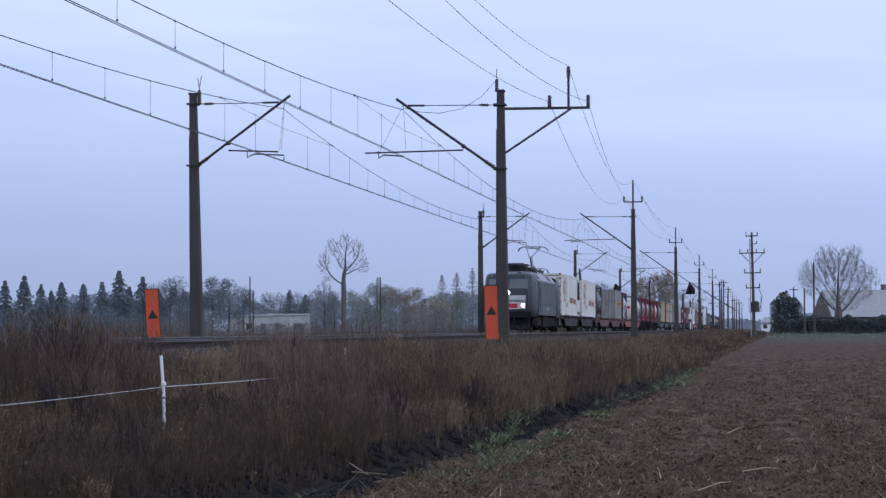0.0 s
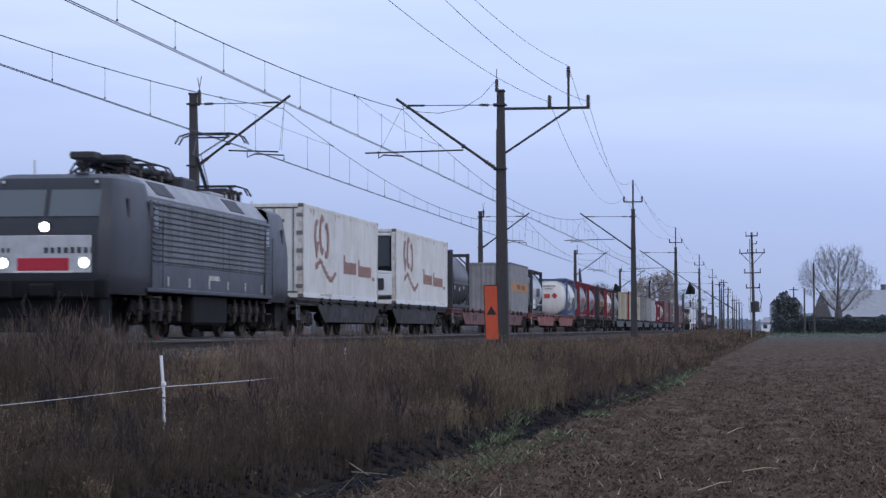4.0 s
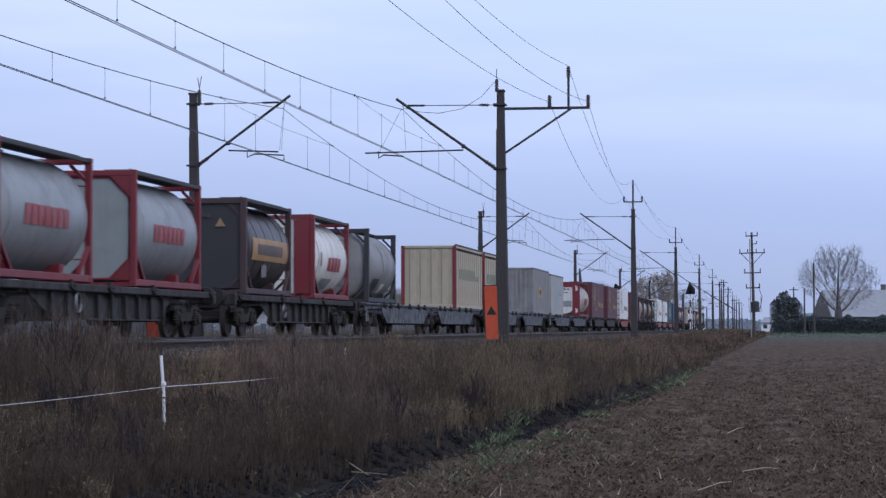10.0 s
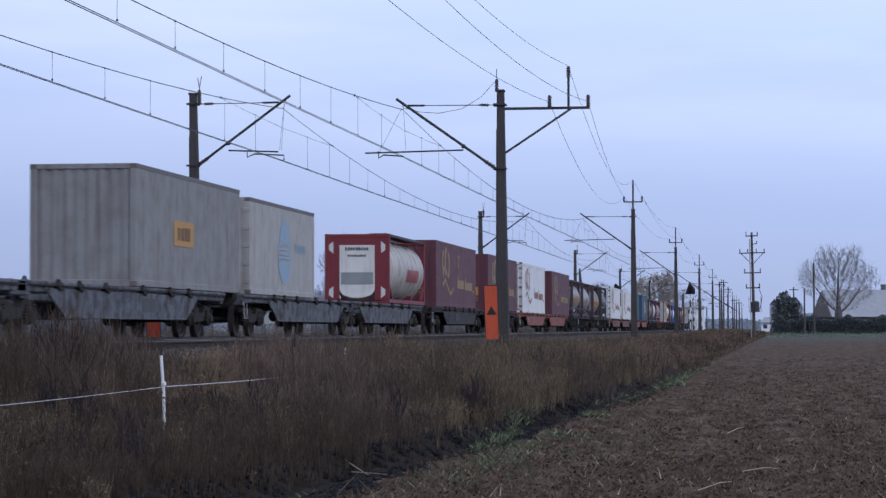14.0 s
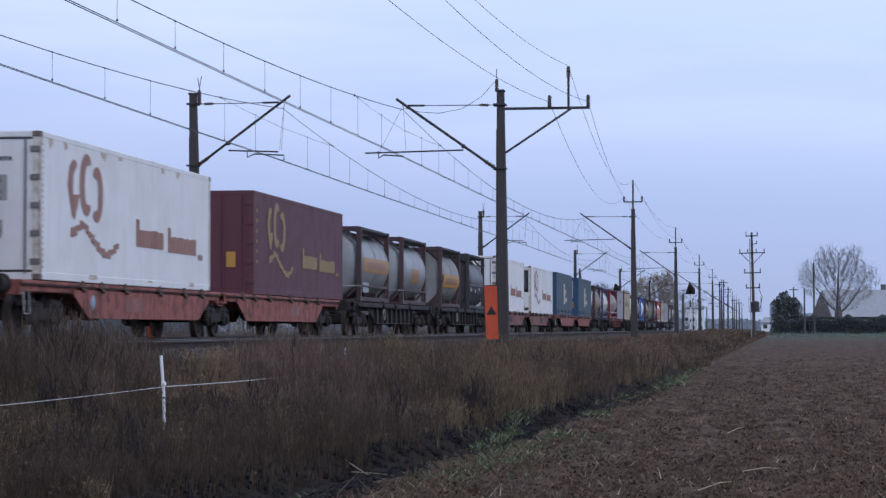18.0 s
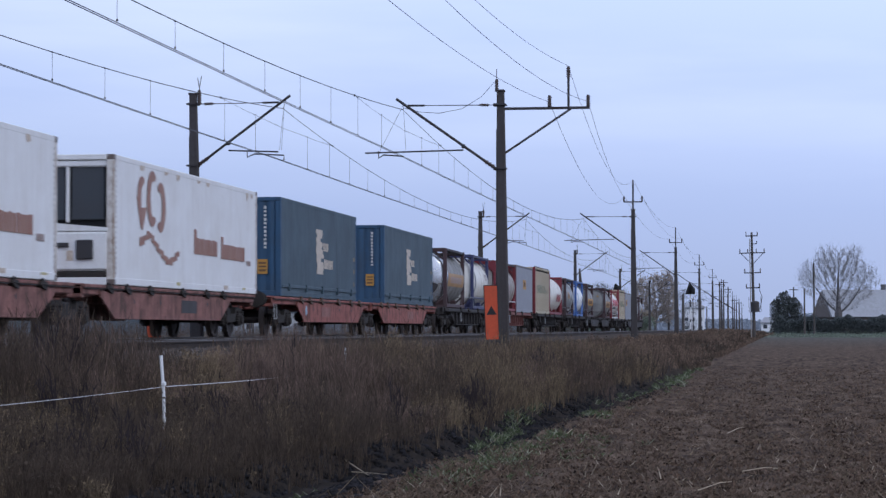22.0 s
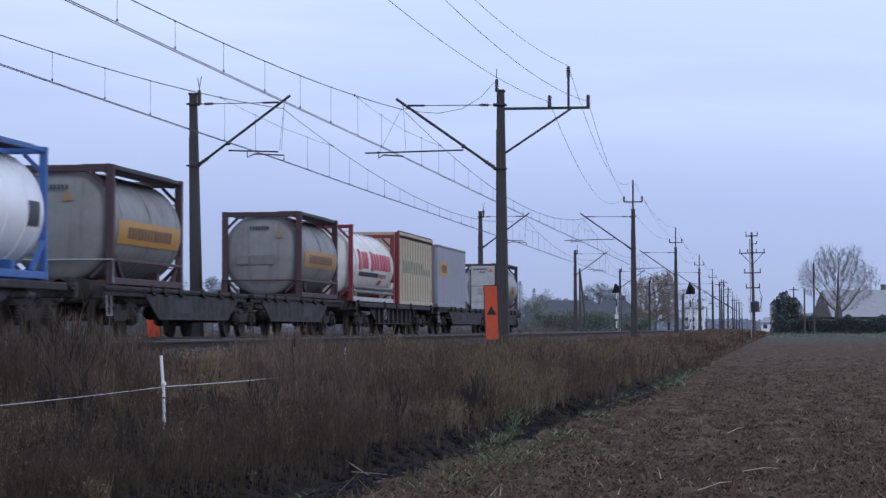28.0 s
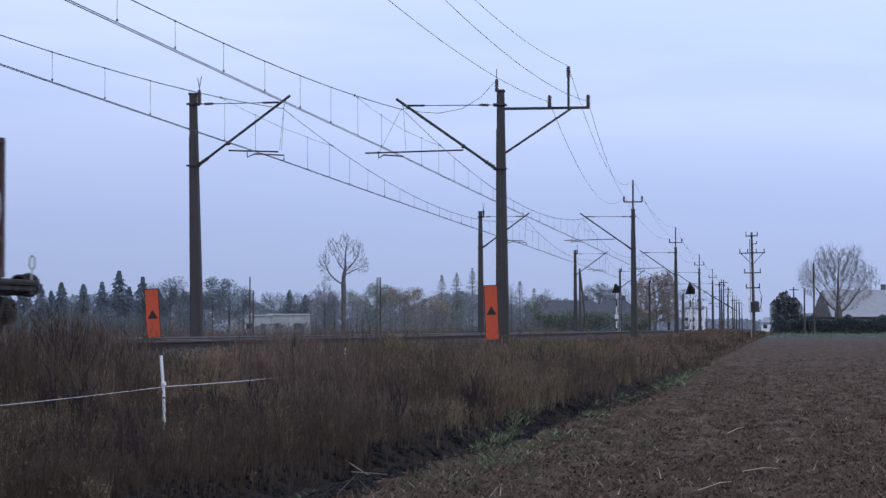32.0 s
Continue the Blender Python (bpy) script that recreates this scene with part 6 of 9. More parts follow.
part("shell_seam", Mesh().box((1.0, 3.0, 1.85), (0.03, 5.2, 0.04)), M_GALV, c)
# ---- locomotive ----
M_LOCO = paint("loco_dark_grey", (0.025, 0.026, 0.031), 0.4, 0.25, (0.06, 0.05, 0.045), grain=50, bump=0.02)
M_UNDER = paint("black_underframe", (0.012, 0.012, 0.014), 0.8, 0.5, (0.03, 0.026, 0.023), grain=30, spec=0.15)
M_LOCO_ROOF = paint("loco_roof_grey", (0.30, 0.30, 0.31), 0.5, 0.4, (0.08, 0.07, 0.06), grain=40)
M_LOCO_SILVER = paint("loco_silver", (0.50, 0.50, 0.50), 0.45, 0.45, (0.24, 0.22, 0.17), metal=0.1, patch=2.2)
M_LOCO_RED = paint("loco_red", (0.45, 0.02, 0.04), 0.45, 0.1)
M_GLASS = glassy("cab_glass", (0.085, 0.10, 0.105), 0.08)
M_LOUVRE = paint("louvre_grey", (0.17, 0.172, 0.178), 0.45, 0.6, (0.045, 0.04, 0.038), streak=1.3, patch=0.5)
M_LAMP = glow("headlamp_glow", (1.0, 0.97, 0.9), 9.0)


def cab(parent, flip, length):
    """Driver's cab: stacked outlines, sloping back at the windscreen."""
    levels = [(0.95, 0.10, 1.42), (1.15, 0.02, 1.47), (1.40, 0.0, 1.49), (2.20, 0.04, 1.49), (2.52, 0.14, 1.49), (3.24, 0.44, 1.43), (3.42, 0.56, 1.38), (3.52, 0.80, 1.24)]
    m = Mesh()
    vs = []
    for z, y, w in levels:
        vs += [(-w, 3.0, z), (-w, y + 0.55, z), (-w + 0.12, y + 0.18, z), (-w + 0.32, y, z), (w - 0.32, y, z), (w - 0.12, y + 0.18, z), (w, y + 0.55, z), (w, 3.0, z)]
    n = 8
    fs = [(i * n + k, i * n + k + 1, (i + 1) * n + k + 1, (i + 1) * n + k) for i in range(len(levels) - 1) for k in range(n - 1)]
    fs.append(tuple(range((len(levels) - 1) * n, len(levels) * n)))
    m.add(vs, fs)
    place = pose(0, length, 0, 0, 0, 180) if flip else Matrix()
    shell = part("cab", m, M_LOCO, parent, smooth=24)
    shell.matrix_basis = place
    slope = math.degrees(math.atan2(0.30, 0.72))
    for s in (-1, 1):
        g = part("windscreen", Mesh().box((0, 0, 0), (1.1, 0.03, 0.64), 0.012), M_GLASS, shell)
        g.matrix_basis = pose(s * 0.60, 0.275, 2.87, -slope, 0, 0)
        part("wiper", Mesh().tube([(s * 0.2, 0.12, 2.53), (s * 0.35, 0.33, 2.95), (s * 0.42, 0.41, 3.12)], 0.012, 5), M_BLACK, shell)
        part("corner_light_rim", Mesh().lathe([(-0.03, 0.15), (0.02, 0.17), (0.05, 0.15)], 18, "y", (s * 0.88, 0.0, 1.6)), M_BLACK, shell)
        part("headlight", Mesh().lathe([(-0.05, 0.0), (-0.045, 0.095), (0.0, 0.108)], 18, "y", (s * 0.88, 0.0, 1.6)), M_LAMP if not flip else M_BLACK, shell, "round lit headlight" if not flip else "")
        part("side_slot", Mesh().box((s * 1.468, 1.3, 2.72), (0.03, 0.2, 0.6), 0.01), M_BLACK, shell, "narrow dark side window")
        part("marker_lamp", Mesh().lathe([(-0.02, 0.0), (-0.02, 0.03), (0.02, 0.035)], 10, "y", (s * 1.02, 0.44, 3.33)), M_PALE_INK, shell)
    part("top_light_rim", Mesh().lathe([(-0.03, 0.13), (0.03, 0.15), (0.05, 0.13)], 18, "y", (0, 0.06, 2.36)), M_BLACK, shell)
    part("top_headlight", Mesh().lathe([(-0.05, 0.0), (-0.045, 0.09), (0.0, 0.102)], 18, "y", (0, 0.06, 2.36)), M_LAMP if not flip else M_BLACK, shell, "round lit headlight" if not flip else "")
    part("front_band", Mesh().box((0, -0.004, 1.92), (2.08, 0.03, 0.52), 0.01).box((0, -0.004, 1.53), (2.08, 0.03, 0.28), 0.01), M_LOCO_SILVER, shell, "silver band across the front")
    part("red_panel", Mesh().box((0, -0.02, 1.57), (1.12, 0.03, 0.27), 0.01), M_LOCO_RED, shell)
    part("number_strip", strokes(0, 0, 1.15, 0.13, 14, 1.0, 0.5), M_DARK_INK, shell, "row of plain dark bars").matrix_basis = pose(0.02, -0.026, 1.8, 0, 0, -90)
    part("sill_strip", Mesh().box((0, -0.02, 1.41), (1.3, 0.03, 0.05), 0.01), M_PALE_INK, shell)
    part("number_strip", strokes(0, 0, 0.35, 0.1, 15, 1.0, 0.5), M_DARK_INK, shell).matrix_basis = pose(-1.02, -0.026, 1.82, 0, 0, -90)
    part("antenna", Mesh().tube([(-0.55, 1.1, 3.5), (-0.55, 1.1, 3.85)], 0.018, 6), M_LOCO_SILVER, shell)
    part("roof_horn", Mesh().box((0.6, 0.95, 3.5), (0.3, 0.4, 0.12), 0.03), M_LOCO, shell)
    apron = Mesh().prism([(0.05, 0.98), (0.12, 0.35), (0.5, 0.22), (1.0, 0.25), (1.0, 0.98)], -1.2, 1.2, "x")
    part("apron", apron, M_UNDER, shell)
    part("plough", Mesh().prism([(-0.05, 0.45), (-0.12, 0.18), (0.0, 0.14), (0.15, 0.45)], -1.25, 1.25, "x"), M_UNDER, shell)
    part("buffer_beam", Mesh().box((0, 0.12, 1.05), (2.75, 0.24, 0.42), 0.04), M_UNDER, shell)
    part("coupling_box", Mesh().box((0, -0.12, 1.02), (0.5, 0.3, 0.3), 0.05), M_UNDER, shell)
    for s in (-1, 1):
        part("hose", Mesh().tube([(s * 0.35, 0.0, 1.0), (s * 0.38, -0.2, 0.75), (s * 0.32, -0.22, 0.5)], 0.03, 6), M_BLACK, shell)
        part("step_iron", Mesh().tube([(s * 1.25, 0.0, 0.95), (s * 1.28, -0.02, 0.45), (s * 0.98, -0.02, 0.45), (s * 0.98, 0.0, 0.95)], 0.02, 6), M_UNDER, shell)


def pantograph(parent, y, raised, facing=1):
    base = Mesh().box((0, y, 3.98), (1.2, 0.08, 0.08)).box((0, y + 1.1 * facing, 3.98), (1.2, 0.08, 0.08)).box((-0.5, y + 0.55 * facing, 3.98), (0.07, 1.1, 0.07)).box((0.5, y + 0.55 * facing, 3.98), (0.07, 1.1, 0.07))
    p = part("pantograph", base, M_DARK, parent, "raised single-arm pantograph" if raised else "folded pantograph")
    for s in (-0.5, 0.5):
        for k in (0, 1.1):
            part("insulator", insulator((s, y + k * facing, 3.72), (s, y + k * facing, 3.95), 0.09, 4), M_INSUL, p)
    knee = (y - 1.05 * facing, 4.84) if raised else (y - 1.3 * facing, 4.06)
    head = (y + 0.72 * facing, 5.56) if raised else (y + 0.7 * facing, 4.14)
    part("lower_arm", Mesh().tube([(0, y + 0.15 * facing, 4.0), (0, knee[0], knee[1])], 0.055, 8), M_DARK, p)
    part("upper_arm", Mesh().tube([(-0.08, knee[0], knee[1]), (-0.42, head[0], head[1] - 0.1)], 0.022, 6).tube([(0.08, knee[0], knee[1]), (0.42, head[0], head[1] - 0.1)], 0.022, 6), M_DARK, p)
    part("guide_rod", Mesh().tube([(0.12, y - 0.1 * facing, 4.02), (0.06, knee[0] + 0.25 * facing, knee[1] + 0.06)], 0.015, 5), M_DARK, p)
    for d in (-0.2, 0.2):
        part("contact_strip", Mesh().tube([(-0.98, head[0] + d, head[1] - 0.28), (-0.86, head[0] + d, head[1] - 0.08), (-0.6, head[0] + d, head[1]), (0.6, head[0] + d, head[1]), (0.86, head[0] + d, head[1] - 0.08), (0.98, head[0] + d, head[1] - 0.28)], 0.026, 6), M_DARK, p)
    part("head_frame", Mesh().beam((-0.45, head[0] - 0.2, head[1] - 0.06), (-0.45, head[0] + 0.2, head[1] - 0.06), 0.04).beam((0.45, head[0] - 0.2, head[1] - 0.06), (0.45, head[0] + 0.2, head[1] - 0.06), 0.04).tube([(-0.45, head[0], head[1] - 0.1), (0.45, head[0], head[1] - 0.1)], 0.025, 6), M_DARK, p)


def locomotive(u):
    length = 18.75
    ob = thing("locomotive", "dark grey electric locomotive with silver front and lit headlights", "locomotive")
    sec = [(-1.49, 1.05), (1.49, 1.05), (1.49, 2.95), (1.40, 3.18), (-1.40, 3.18), (-1.49, 2.95)]
    part("body", Mesh().prism(sec, 2.98, length - 2.98, "y"), M_LOCO, ob)
    roof = [(-1.40, 3.18), (1.40, 3.18), (1.02, 3.62), (0.9, 3.66), (-0.9, 3.66), (-1.02, 3.62)]
    part("roof", Mesh().prism(roof, 2.98, length - 2.98, "y"), M_LOCO_ROOF, ob, "light grey sloping roof covers")
    cab(ob, False, length)
    cab(ob, True, length)
    for s in (-1, 1):
        gr = part("louvre_panel", Mesh().box((s * 1.495, length / 2, 2.38), (0.03, 12.6, 1.42), 0.01), M_LOUVRE, ob)
        for i in range(11):
            part("louvre", Mesh().box((s * 1.52, length / 2, 1.74 + 0.128 * i), (0.05, 12.3, 0.035), 0.004), M_LOCO, gr)
        for y in (3.45, length - 3.45):
            d = part("cab_door", Mesh().box((s * 1.497, y, 2.05), (0.03, 0.72, 1.95), 0.01), M_LOCO, ob)
            part("door_window", Mesh().box((s * 1.515, y, 2.7), (0.02, 0.4, 0.5), 0.006), M_GLASS, d)
            for k in (-0.48, 0.48):
                part("handrail", Mesh().tube([(s * 1.55, y + k, 1.15), (s * 1.55, y + k, 2.7)], 0.014, 6), M_LOCO, d)
            part("door_step", Mesh().box((s * 1.45, y, 0.62), (0.2, 0.6, 0.04)).box((s * 1.45, y, 0.92), (0.2, 0.6, 0.04)), M_BOGIE, d)
        part("lower_sill", Mesh().box((s * 1.47, length / 2, 1.08), (0.08, length - 5.6, 0.10), 0.02), M_LOCO, ob)
        for i in range(6):
            part("lift_mark", Mesh().box((s * 1.5, 4.6 + 2.0 * i, 1.3), (0.01, 0.08, 0.22)), M_PALE_INK, ob)
        part("lettering", strokes(8.6, 1.4, 1.1, 0.12, 16, 1.0, 0.5, s * 1.5), M_PALE_INK, ob, "row of small pale bars")
    part("equipment_case", Mesh().box((0, length / 2, 0.68), (2.7, 3.6, 0.72), 0.05), M_UNDER, ob)
    for y in (4.7, length - 4.7):
        bogie(ob, y, 2.6)
        for s in (-1, 1):
            side = part("bogie_side", Mesh().prism([(y - 2.2, 0.62), (y - 2.1, 0.86), (y + 2.1, 0.86), (y + 2.2, 0.62), (y + 1.9, 0.5), (y + 0.6, 0.56), (y + 0.4, 0.42), (y - 0.4, 0.42), (y - 0.6, 0.56), (y - 1.9, 0.5)], s * 1.16 - 0.06, s * 1.16 + 0.06, "x"), M_UNDER, ob)
            for k in (-1.75, -0.85, 0.0, 0.85, 1.75):
                part("damper", Mesh().tube([(s * 1.27, y + k, 0.40), (s * 1.27, y + k, 0.98)], 0.055, 8).box((s * 1.27, y + k, 0.70), (0.14, 0.16, 0.18), 0.03), M_WHEEL, side)
            part("sand_pipe", Mesh().tube([(s * 1.2, y - 2.1, 0.9), (s * 1.15, y - 2.3, 0.5), (s * 0.9, y - 2.25, 0.15)], 0.03, 6), M_UNDER, side)
    pantograph(ob, 4.6, False, 1)
    pantograph(ob, 7.6, False, -1)
    pantograph(ob, length - 4.4, True, 1)
    pantograph(ob, length - 2.6, False, -1)
    part("roof_bus_bar", Mesh().tube([(-0.25, 3.4, 3.95), (-0.25, 11.6, 3.95)], 0.035, 6).tube([(0.3, 3.4, 3.9), (0.3, 11.8, 3.9)], 0.03, 6), M_DARK, ob)
    for i in range(7):
        part("roof_insulator", insulator((-0.25, 3.6 + 1.3 * i, 3.64), (-0.25, 3.6 + 1.3 * i, 3.95), 0.08, 4), M_INSUL, ob)
    rig = random.Random(9)
    for i in range(12):
        y = 3.2 + 0.55 * i
        part("roof_fitting", Mesh().box((rig.uniform(-0.5, 0.5), y, 3.98 + 0.12 * (i < 6) + rig.uniform(-0.05, 0.05)), (rig.uniform(0.5, 1.1), 0.6, rig.uniform(0.08, 0.18)), 0.03).beam((rig.uniform(-0.5, 0.5), y, 3.62), (rig.uniform(-0.5, 0.5), y + 0.2, 4.0), 0.06), M_DARK, ob)
    for i in range(2):
        part("roof_grille", Mesh().box((1.2, 5.0 + 7.4 * i, 3.415), (0.42, 1.6, 0.03), 0.005, Matrix.Rotation(radians(49), 3, "Y")), M_DARK, ob, "dark roof grille")
    part("breaker_box", Mesh().box((0.35, 9.6, 3.82), (0.8, 1.4, 0.32), 0.05), M_DARK, ob)
    part("resistor_hood", Mesh().box((0.0, 12.6, 3.72), (1.5, 1.6, 0.14), 0.04), M_LOCO_ROOF, ob)
    for y, turn in ((0.0, 0), (length, 180)):
        for s in (-0.875, 0.875):
            put("buffer", "crash_buffer", lambda: Mesh().box((0, 0.04, 0), (0.66, 0.07, 0.38), 0.03).box((0, 0.26, 0), (0.34, 0.4, 0.28), 0.04).box((0, 0.46, 0), (0.46, 0.06, 0.42), 0.02), M_UNDER, ob, pose(s, y + (-0.5 if not turn else 0.5), 1.05, 0, 0, turn), "wide rectangular buffer plate")
    MOVING.append((ob, Matrix(), u))


locomotive(137.05)
# ---- vegetation helpers ----
def blades_mesh(name, base, tip, width, mat, bend=None):
    """Thin tapered blades from base to tip points, one quad and one triangle each."""
    base, tip, width = np.asarray(base, float), np.asarray(tip, float), np.asarray(width, float)
    n = len(base)
    d = tip - base
    rng = np.random.default_rng(n)
    a = rng.random(n) * 2 * np.pi
    side = np.stack([np.cos(a), np.sin(a) * 0.3, np.zeros(n)], -1) * width[:, None]
    mid_ = base + d * 0.55
    if bend is not None:
        mid_ = mid_ - bend
    v = np.stack([base - side, base + side, mid_ - side * 0.7, mid_ + side * 0.7, tip], 1).reshape(-1, 3)
    o = np.arange(n)[:, None] * 5
    loops = (o + np.array([0, 1, 3, 2, 2, 3, 4])).ravel()
    me = bpy.data.meshes.new(name)
    me.vertices.add(len(v))
    me.vertices.foreach_set("co", v.ravel())
    me.loops.add(len(loops))
    me.loops.foreach_set("vertex_index", loops.astype(np.int32))
    me.polygons.add(2 * n)
    me.polygons.foreach_set("loop_start", (np.arange(n)[:, None] * 7 + np.array([0, 4])).ravel().astype(np.int32))
    me.update(calc_edges=True)
    me.materials.append(mat)
    return me


def leaves_mesh(name, centre, size, mat, seed=1, flat=0.0):
    """Small four-cornered leaves or clumps with random tilt."""
    rng = np.random.default_rng(seed)
    n = len(centre)
    u = rng.normal(size=(n, 3))
    w = rng.normal(size=(n, 3))
    if flat:
        u[:, 2] *= flat
        w[:, 2] *= flat
    u /= np.linalg.norm(u, axis=1)[:, None]
    w -= u * (u * w).sum(1)[:, None]
    w /= np.linalg.norm(w, axis=1)[:, None]
    s = np.asarray(size)[:, None] if np.ndim(size) else np.full((n, 1), size)
    k = 0.6 + 0.8 * rng.random((n, 4, 1))
    c = np.asarray(centre)
    v = np.stack([c - u * s * k[:, 0], c - w * s * 0.6 * k[:, 1], c + u * s * k[:, 2], c + w * s * 0.6 * k[:, 3]], 1).reshape(-1, 3)
    me = bpy.data.meshes.new(name)
    me.vertices.add(len(v))
    me.vertices.foreach_set("co", v.ravel())
    me.loops.add(4 * n)
    me.loops.foreach_set("vertex_index", np.arange(4 * n, dtype=np.int32))
    me.polygons.add(n)
    me.polygons.foreach_set("loop_start", np.arange(0, 4 * n, 4, dtype=np.int32))
    me.update(calc_edges=True)
    me.materials.append(mat)
    return me


def plant_color(name, color, island=0.35, dirt=0.3, dirt_color=(0.03, 0.025, 0.02), thin=0.4, patch=0.5):
    return paint(name, color, 0.9, dirt, dirt_color, grain=6, bump=0, island=island, spec=0.1, patch=patch, thin=thin)


M_WEED_DARK = plant_color("weed_dark", (0.108, 0.081, 0.060), 0.4, 0.7, (0.028, 0.022, 0.022), patch=5.0)
M_WEED_BROWN = plant_color("weed_brown", (0.235, 0.176, 0.108), 0.4, 0.9, (0.036, 0.028, 0.027), patch=5.0)
M_WEED_PALE = plant_color("weed_pale", (0.30, 0.22, 0.14), 0.35, 0.8, (0.07, 0.052, 0.042), patch=5.0)
M_WEED_RUST = plant_color("weed_rust", (0.225, 0.158, 0.120), 0.35, 0.9, (0.040, 0.031, 0.034), patch=4.0)
M_SHRUB = plant_color("shrub_bark", (0.050, 0.040, 0.040), 0.25)
M_GRASS_GREEN = plant_color("grass_green", (0.088, 0.115, 0.050))
M_WEED_FAR = plant_color("weed_far", (0.23, 0.162, 0.115), 0.35, 0.9, (0.05, 0.037, 0.035), patch=1.2)
M_GRASS_PALE = plant_color("grass_pale", (0.26, 0.27, 0.19), 0.5)
M_STRAW = plant_color("straw", (0.215, 0.165, 0.11), 0.5)
M_STRAW_BRIGHT = plant_color("straw_bright", (0.42, 0.35, 0.26), 0.5)
M_STRAW_DARK = plant_color("straw_dark", (0.13, 0.09, 0.06), 0.5)
M_STUBBLE = plant_color("withered_stubble", (0.150, 0.107, 0.078), 0.6)
M_CLOD = paint("soil_clod", (0.026, 0.025, 0.027), 0.95, 0.5, (0.010, 0.009, 0.008), grain=25, island=0.5, bump=0.4, spec=0.0)


def weed_points(rng, x, y, h, twigs):
    """Base and tip points of the stem and the upright side twigs of many plants."""
    n = len(x)
    z = ground_z(x, y)
    lean = rng.normal(0, 0.15, (n, 2))
    root = np.stack([x, y, z - 0.03], -1)
    top = root + np.stack([lean[:, 0] * h, lean[:, 1] * h, h], -1)
    base, tip, wid = [root], [top], [0.003 + 0.003 * rng.random(n)]
    boughs = [(root, top)]
    for k in range(5):                      # steep side branches that reach almost to the top
        t = rng.uniform(0.06, 0.45, n)[:, None]
        p = root + (top - root) * t
        a = rng.random(n) * 2 * np.pi
        reach = h * rng.uniform(0.08, 0.30, n)
        q = p + np.stack([np.cos(a) * reach, np.sin(a) * reach, h * rng.uniform(0.62, 0.98, n) * (1 - t[:, 0])], -1)
        boughs.append((p, q))
        if k < twigs - 1:
            base.append(p)
            tip.append(q)
            wid.append(0.0018 + 0.002 * rng.random(n))
    for k in range(twigs - 5):              # upright twigs, thickest towards the tips
        p, q = boughs[k % 6]
        t = (1 - 0.8 * rng.random(n) ** 1.5)[:, None]
        s = p + (q - p) * t
        a = rng.random(n) * 2 * np.pi
        reach = h * rng.uniform(0.02, 0.13, n)
        base.append(s)
        tip.append(s + np.stack([np.cos(a) * reach, np.sin(a) * reach, h * rng.uniform(0.06, 0.24, n)], -1))
        wid.append(0.0013 + 0.0030 * rng.random(n))
    return np.concatenate(base), np.concatenate(tip), np.concatenate(wid)


def clump_noise(x, y, scale=0.6):
    return np.array([noise.noise((a * scale, b * scale * 0.6, 3.3)) for a, b in zip(x, y)])


def weed_height(x, y):
    """Tall thickets and low gaps along the verge; lowered on the camera's line of sight to the stake."""
    h = np.interp(y, [15, 24, 30, 36, 42, 60, 90, 200], [0.46, 0.44, 0.48, 0.80, 0.72, 0.66, 0.62, 0.46])
    h = h * np.interp(x, [-8.6, -7.6, -6.4, -5.4, -4.7], [0.55, 0.7, 1.05, 1.1, 0.85])
    h = h * np.where(y < 27.2, 1 - 0.72 * np.exp(-((x + 0.2605 * y) / 0.16) ** 2), 1)
    return h * (1 + 0.75 * clump_noise(x, y, 1.1) + 0.40 * clump_noise(x + 9, y, 0.3))


def weeds(name, count, mat, seed, y0, y1, x0, x1, scale, twigs, label, keep=-1.0, power=1.6, side=1):
    rng = np.random.default_rng(seed)
    y = y0 + (y1 - y0) * rng.random(count) ** power
    x = x0 + (x1 - x0) * rng.random(count)
    patch = clump_noise(x, y, 0.42) * side
    # no plants on the camera's line of sight to the stake
    ok = (clump_noise(x + seed, y, 0.9) > keep) & (patch > -0.12) & ~((np.abs(x + 0.2605 * y) < 0.13) & (y > 23.0) & (y < 27.05))
    if mat is M_WEED_BROWN:                 # brown plants thinned in a wedge of the camera's view, which leaves it darker
        ok &= ~((x / y > -0.236) & (y < 31) & (rng.random(count) < 0.8))
    x, y = x[ok], y[ok]
    h = np.clip(weed_height(x, y) * scale * rng.uniform(0.7, 1.2, len(x)), 0.12, 1.7)
    x = x + drift(y) * beside_furrow(x)
    b, t, w = weed_points(rng, x, y, h, twigs)
    far = 1 + np.clip((np.repeat(y[None], twigs + 1, 0).ravel() - 35) / 60, 0, 3)
    solid(name, blades_mesh(name, b, t, w * far, mat), mat, label, "weeds", kind="stuff", smooth=None)
    # seed heads and shrivelled leaves on the upper twigs
    m = len(x)
    n = min(len(t) - m, 9 * m)
    p = t[m:m + n] + rng.normal(0, 0.012, (n, 3))
    size = (0.008 + 0.016 * rng.random(n) ** 2) * np.tile(1 + np.clip((y - 35) / 60, 0, 3), 9)[:n]
    solid(name + "_seed_heads", leaves_mesh(name + "_seed_heads", p, size, mat, seed), mat, "dry seed heads and leaves of the weeds", "weeds", kind="stuff", smooth=None)


weeds("dark_weeds", 4000, M_WEED_DARK, 11, 17, 70, -7.9, -4.42, 1.05, 40, "dense dark dead weed stalks on the verge", -0.2, 1.7)
weeds("brown_weeds", 5000, M_WEED_BROWN, 12, 17.5, 80, -7.9, -4.42, 0.95, 38, "dense brown dead weed stalks on the verge", -0.35, 1.4, -1)
# lighter weed colours begin farther out, in place of distance haze
weeds("rust_weeds", 3200, M_WEED_RUST, 13, 29, 90, -8.3, -4.7, 0.85, 32, "rust-brown dead weeds on the verge", -0.2, 1.6, -1)
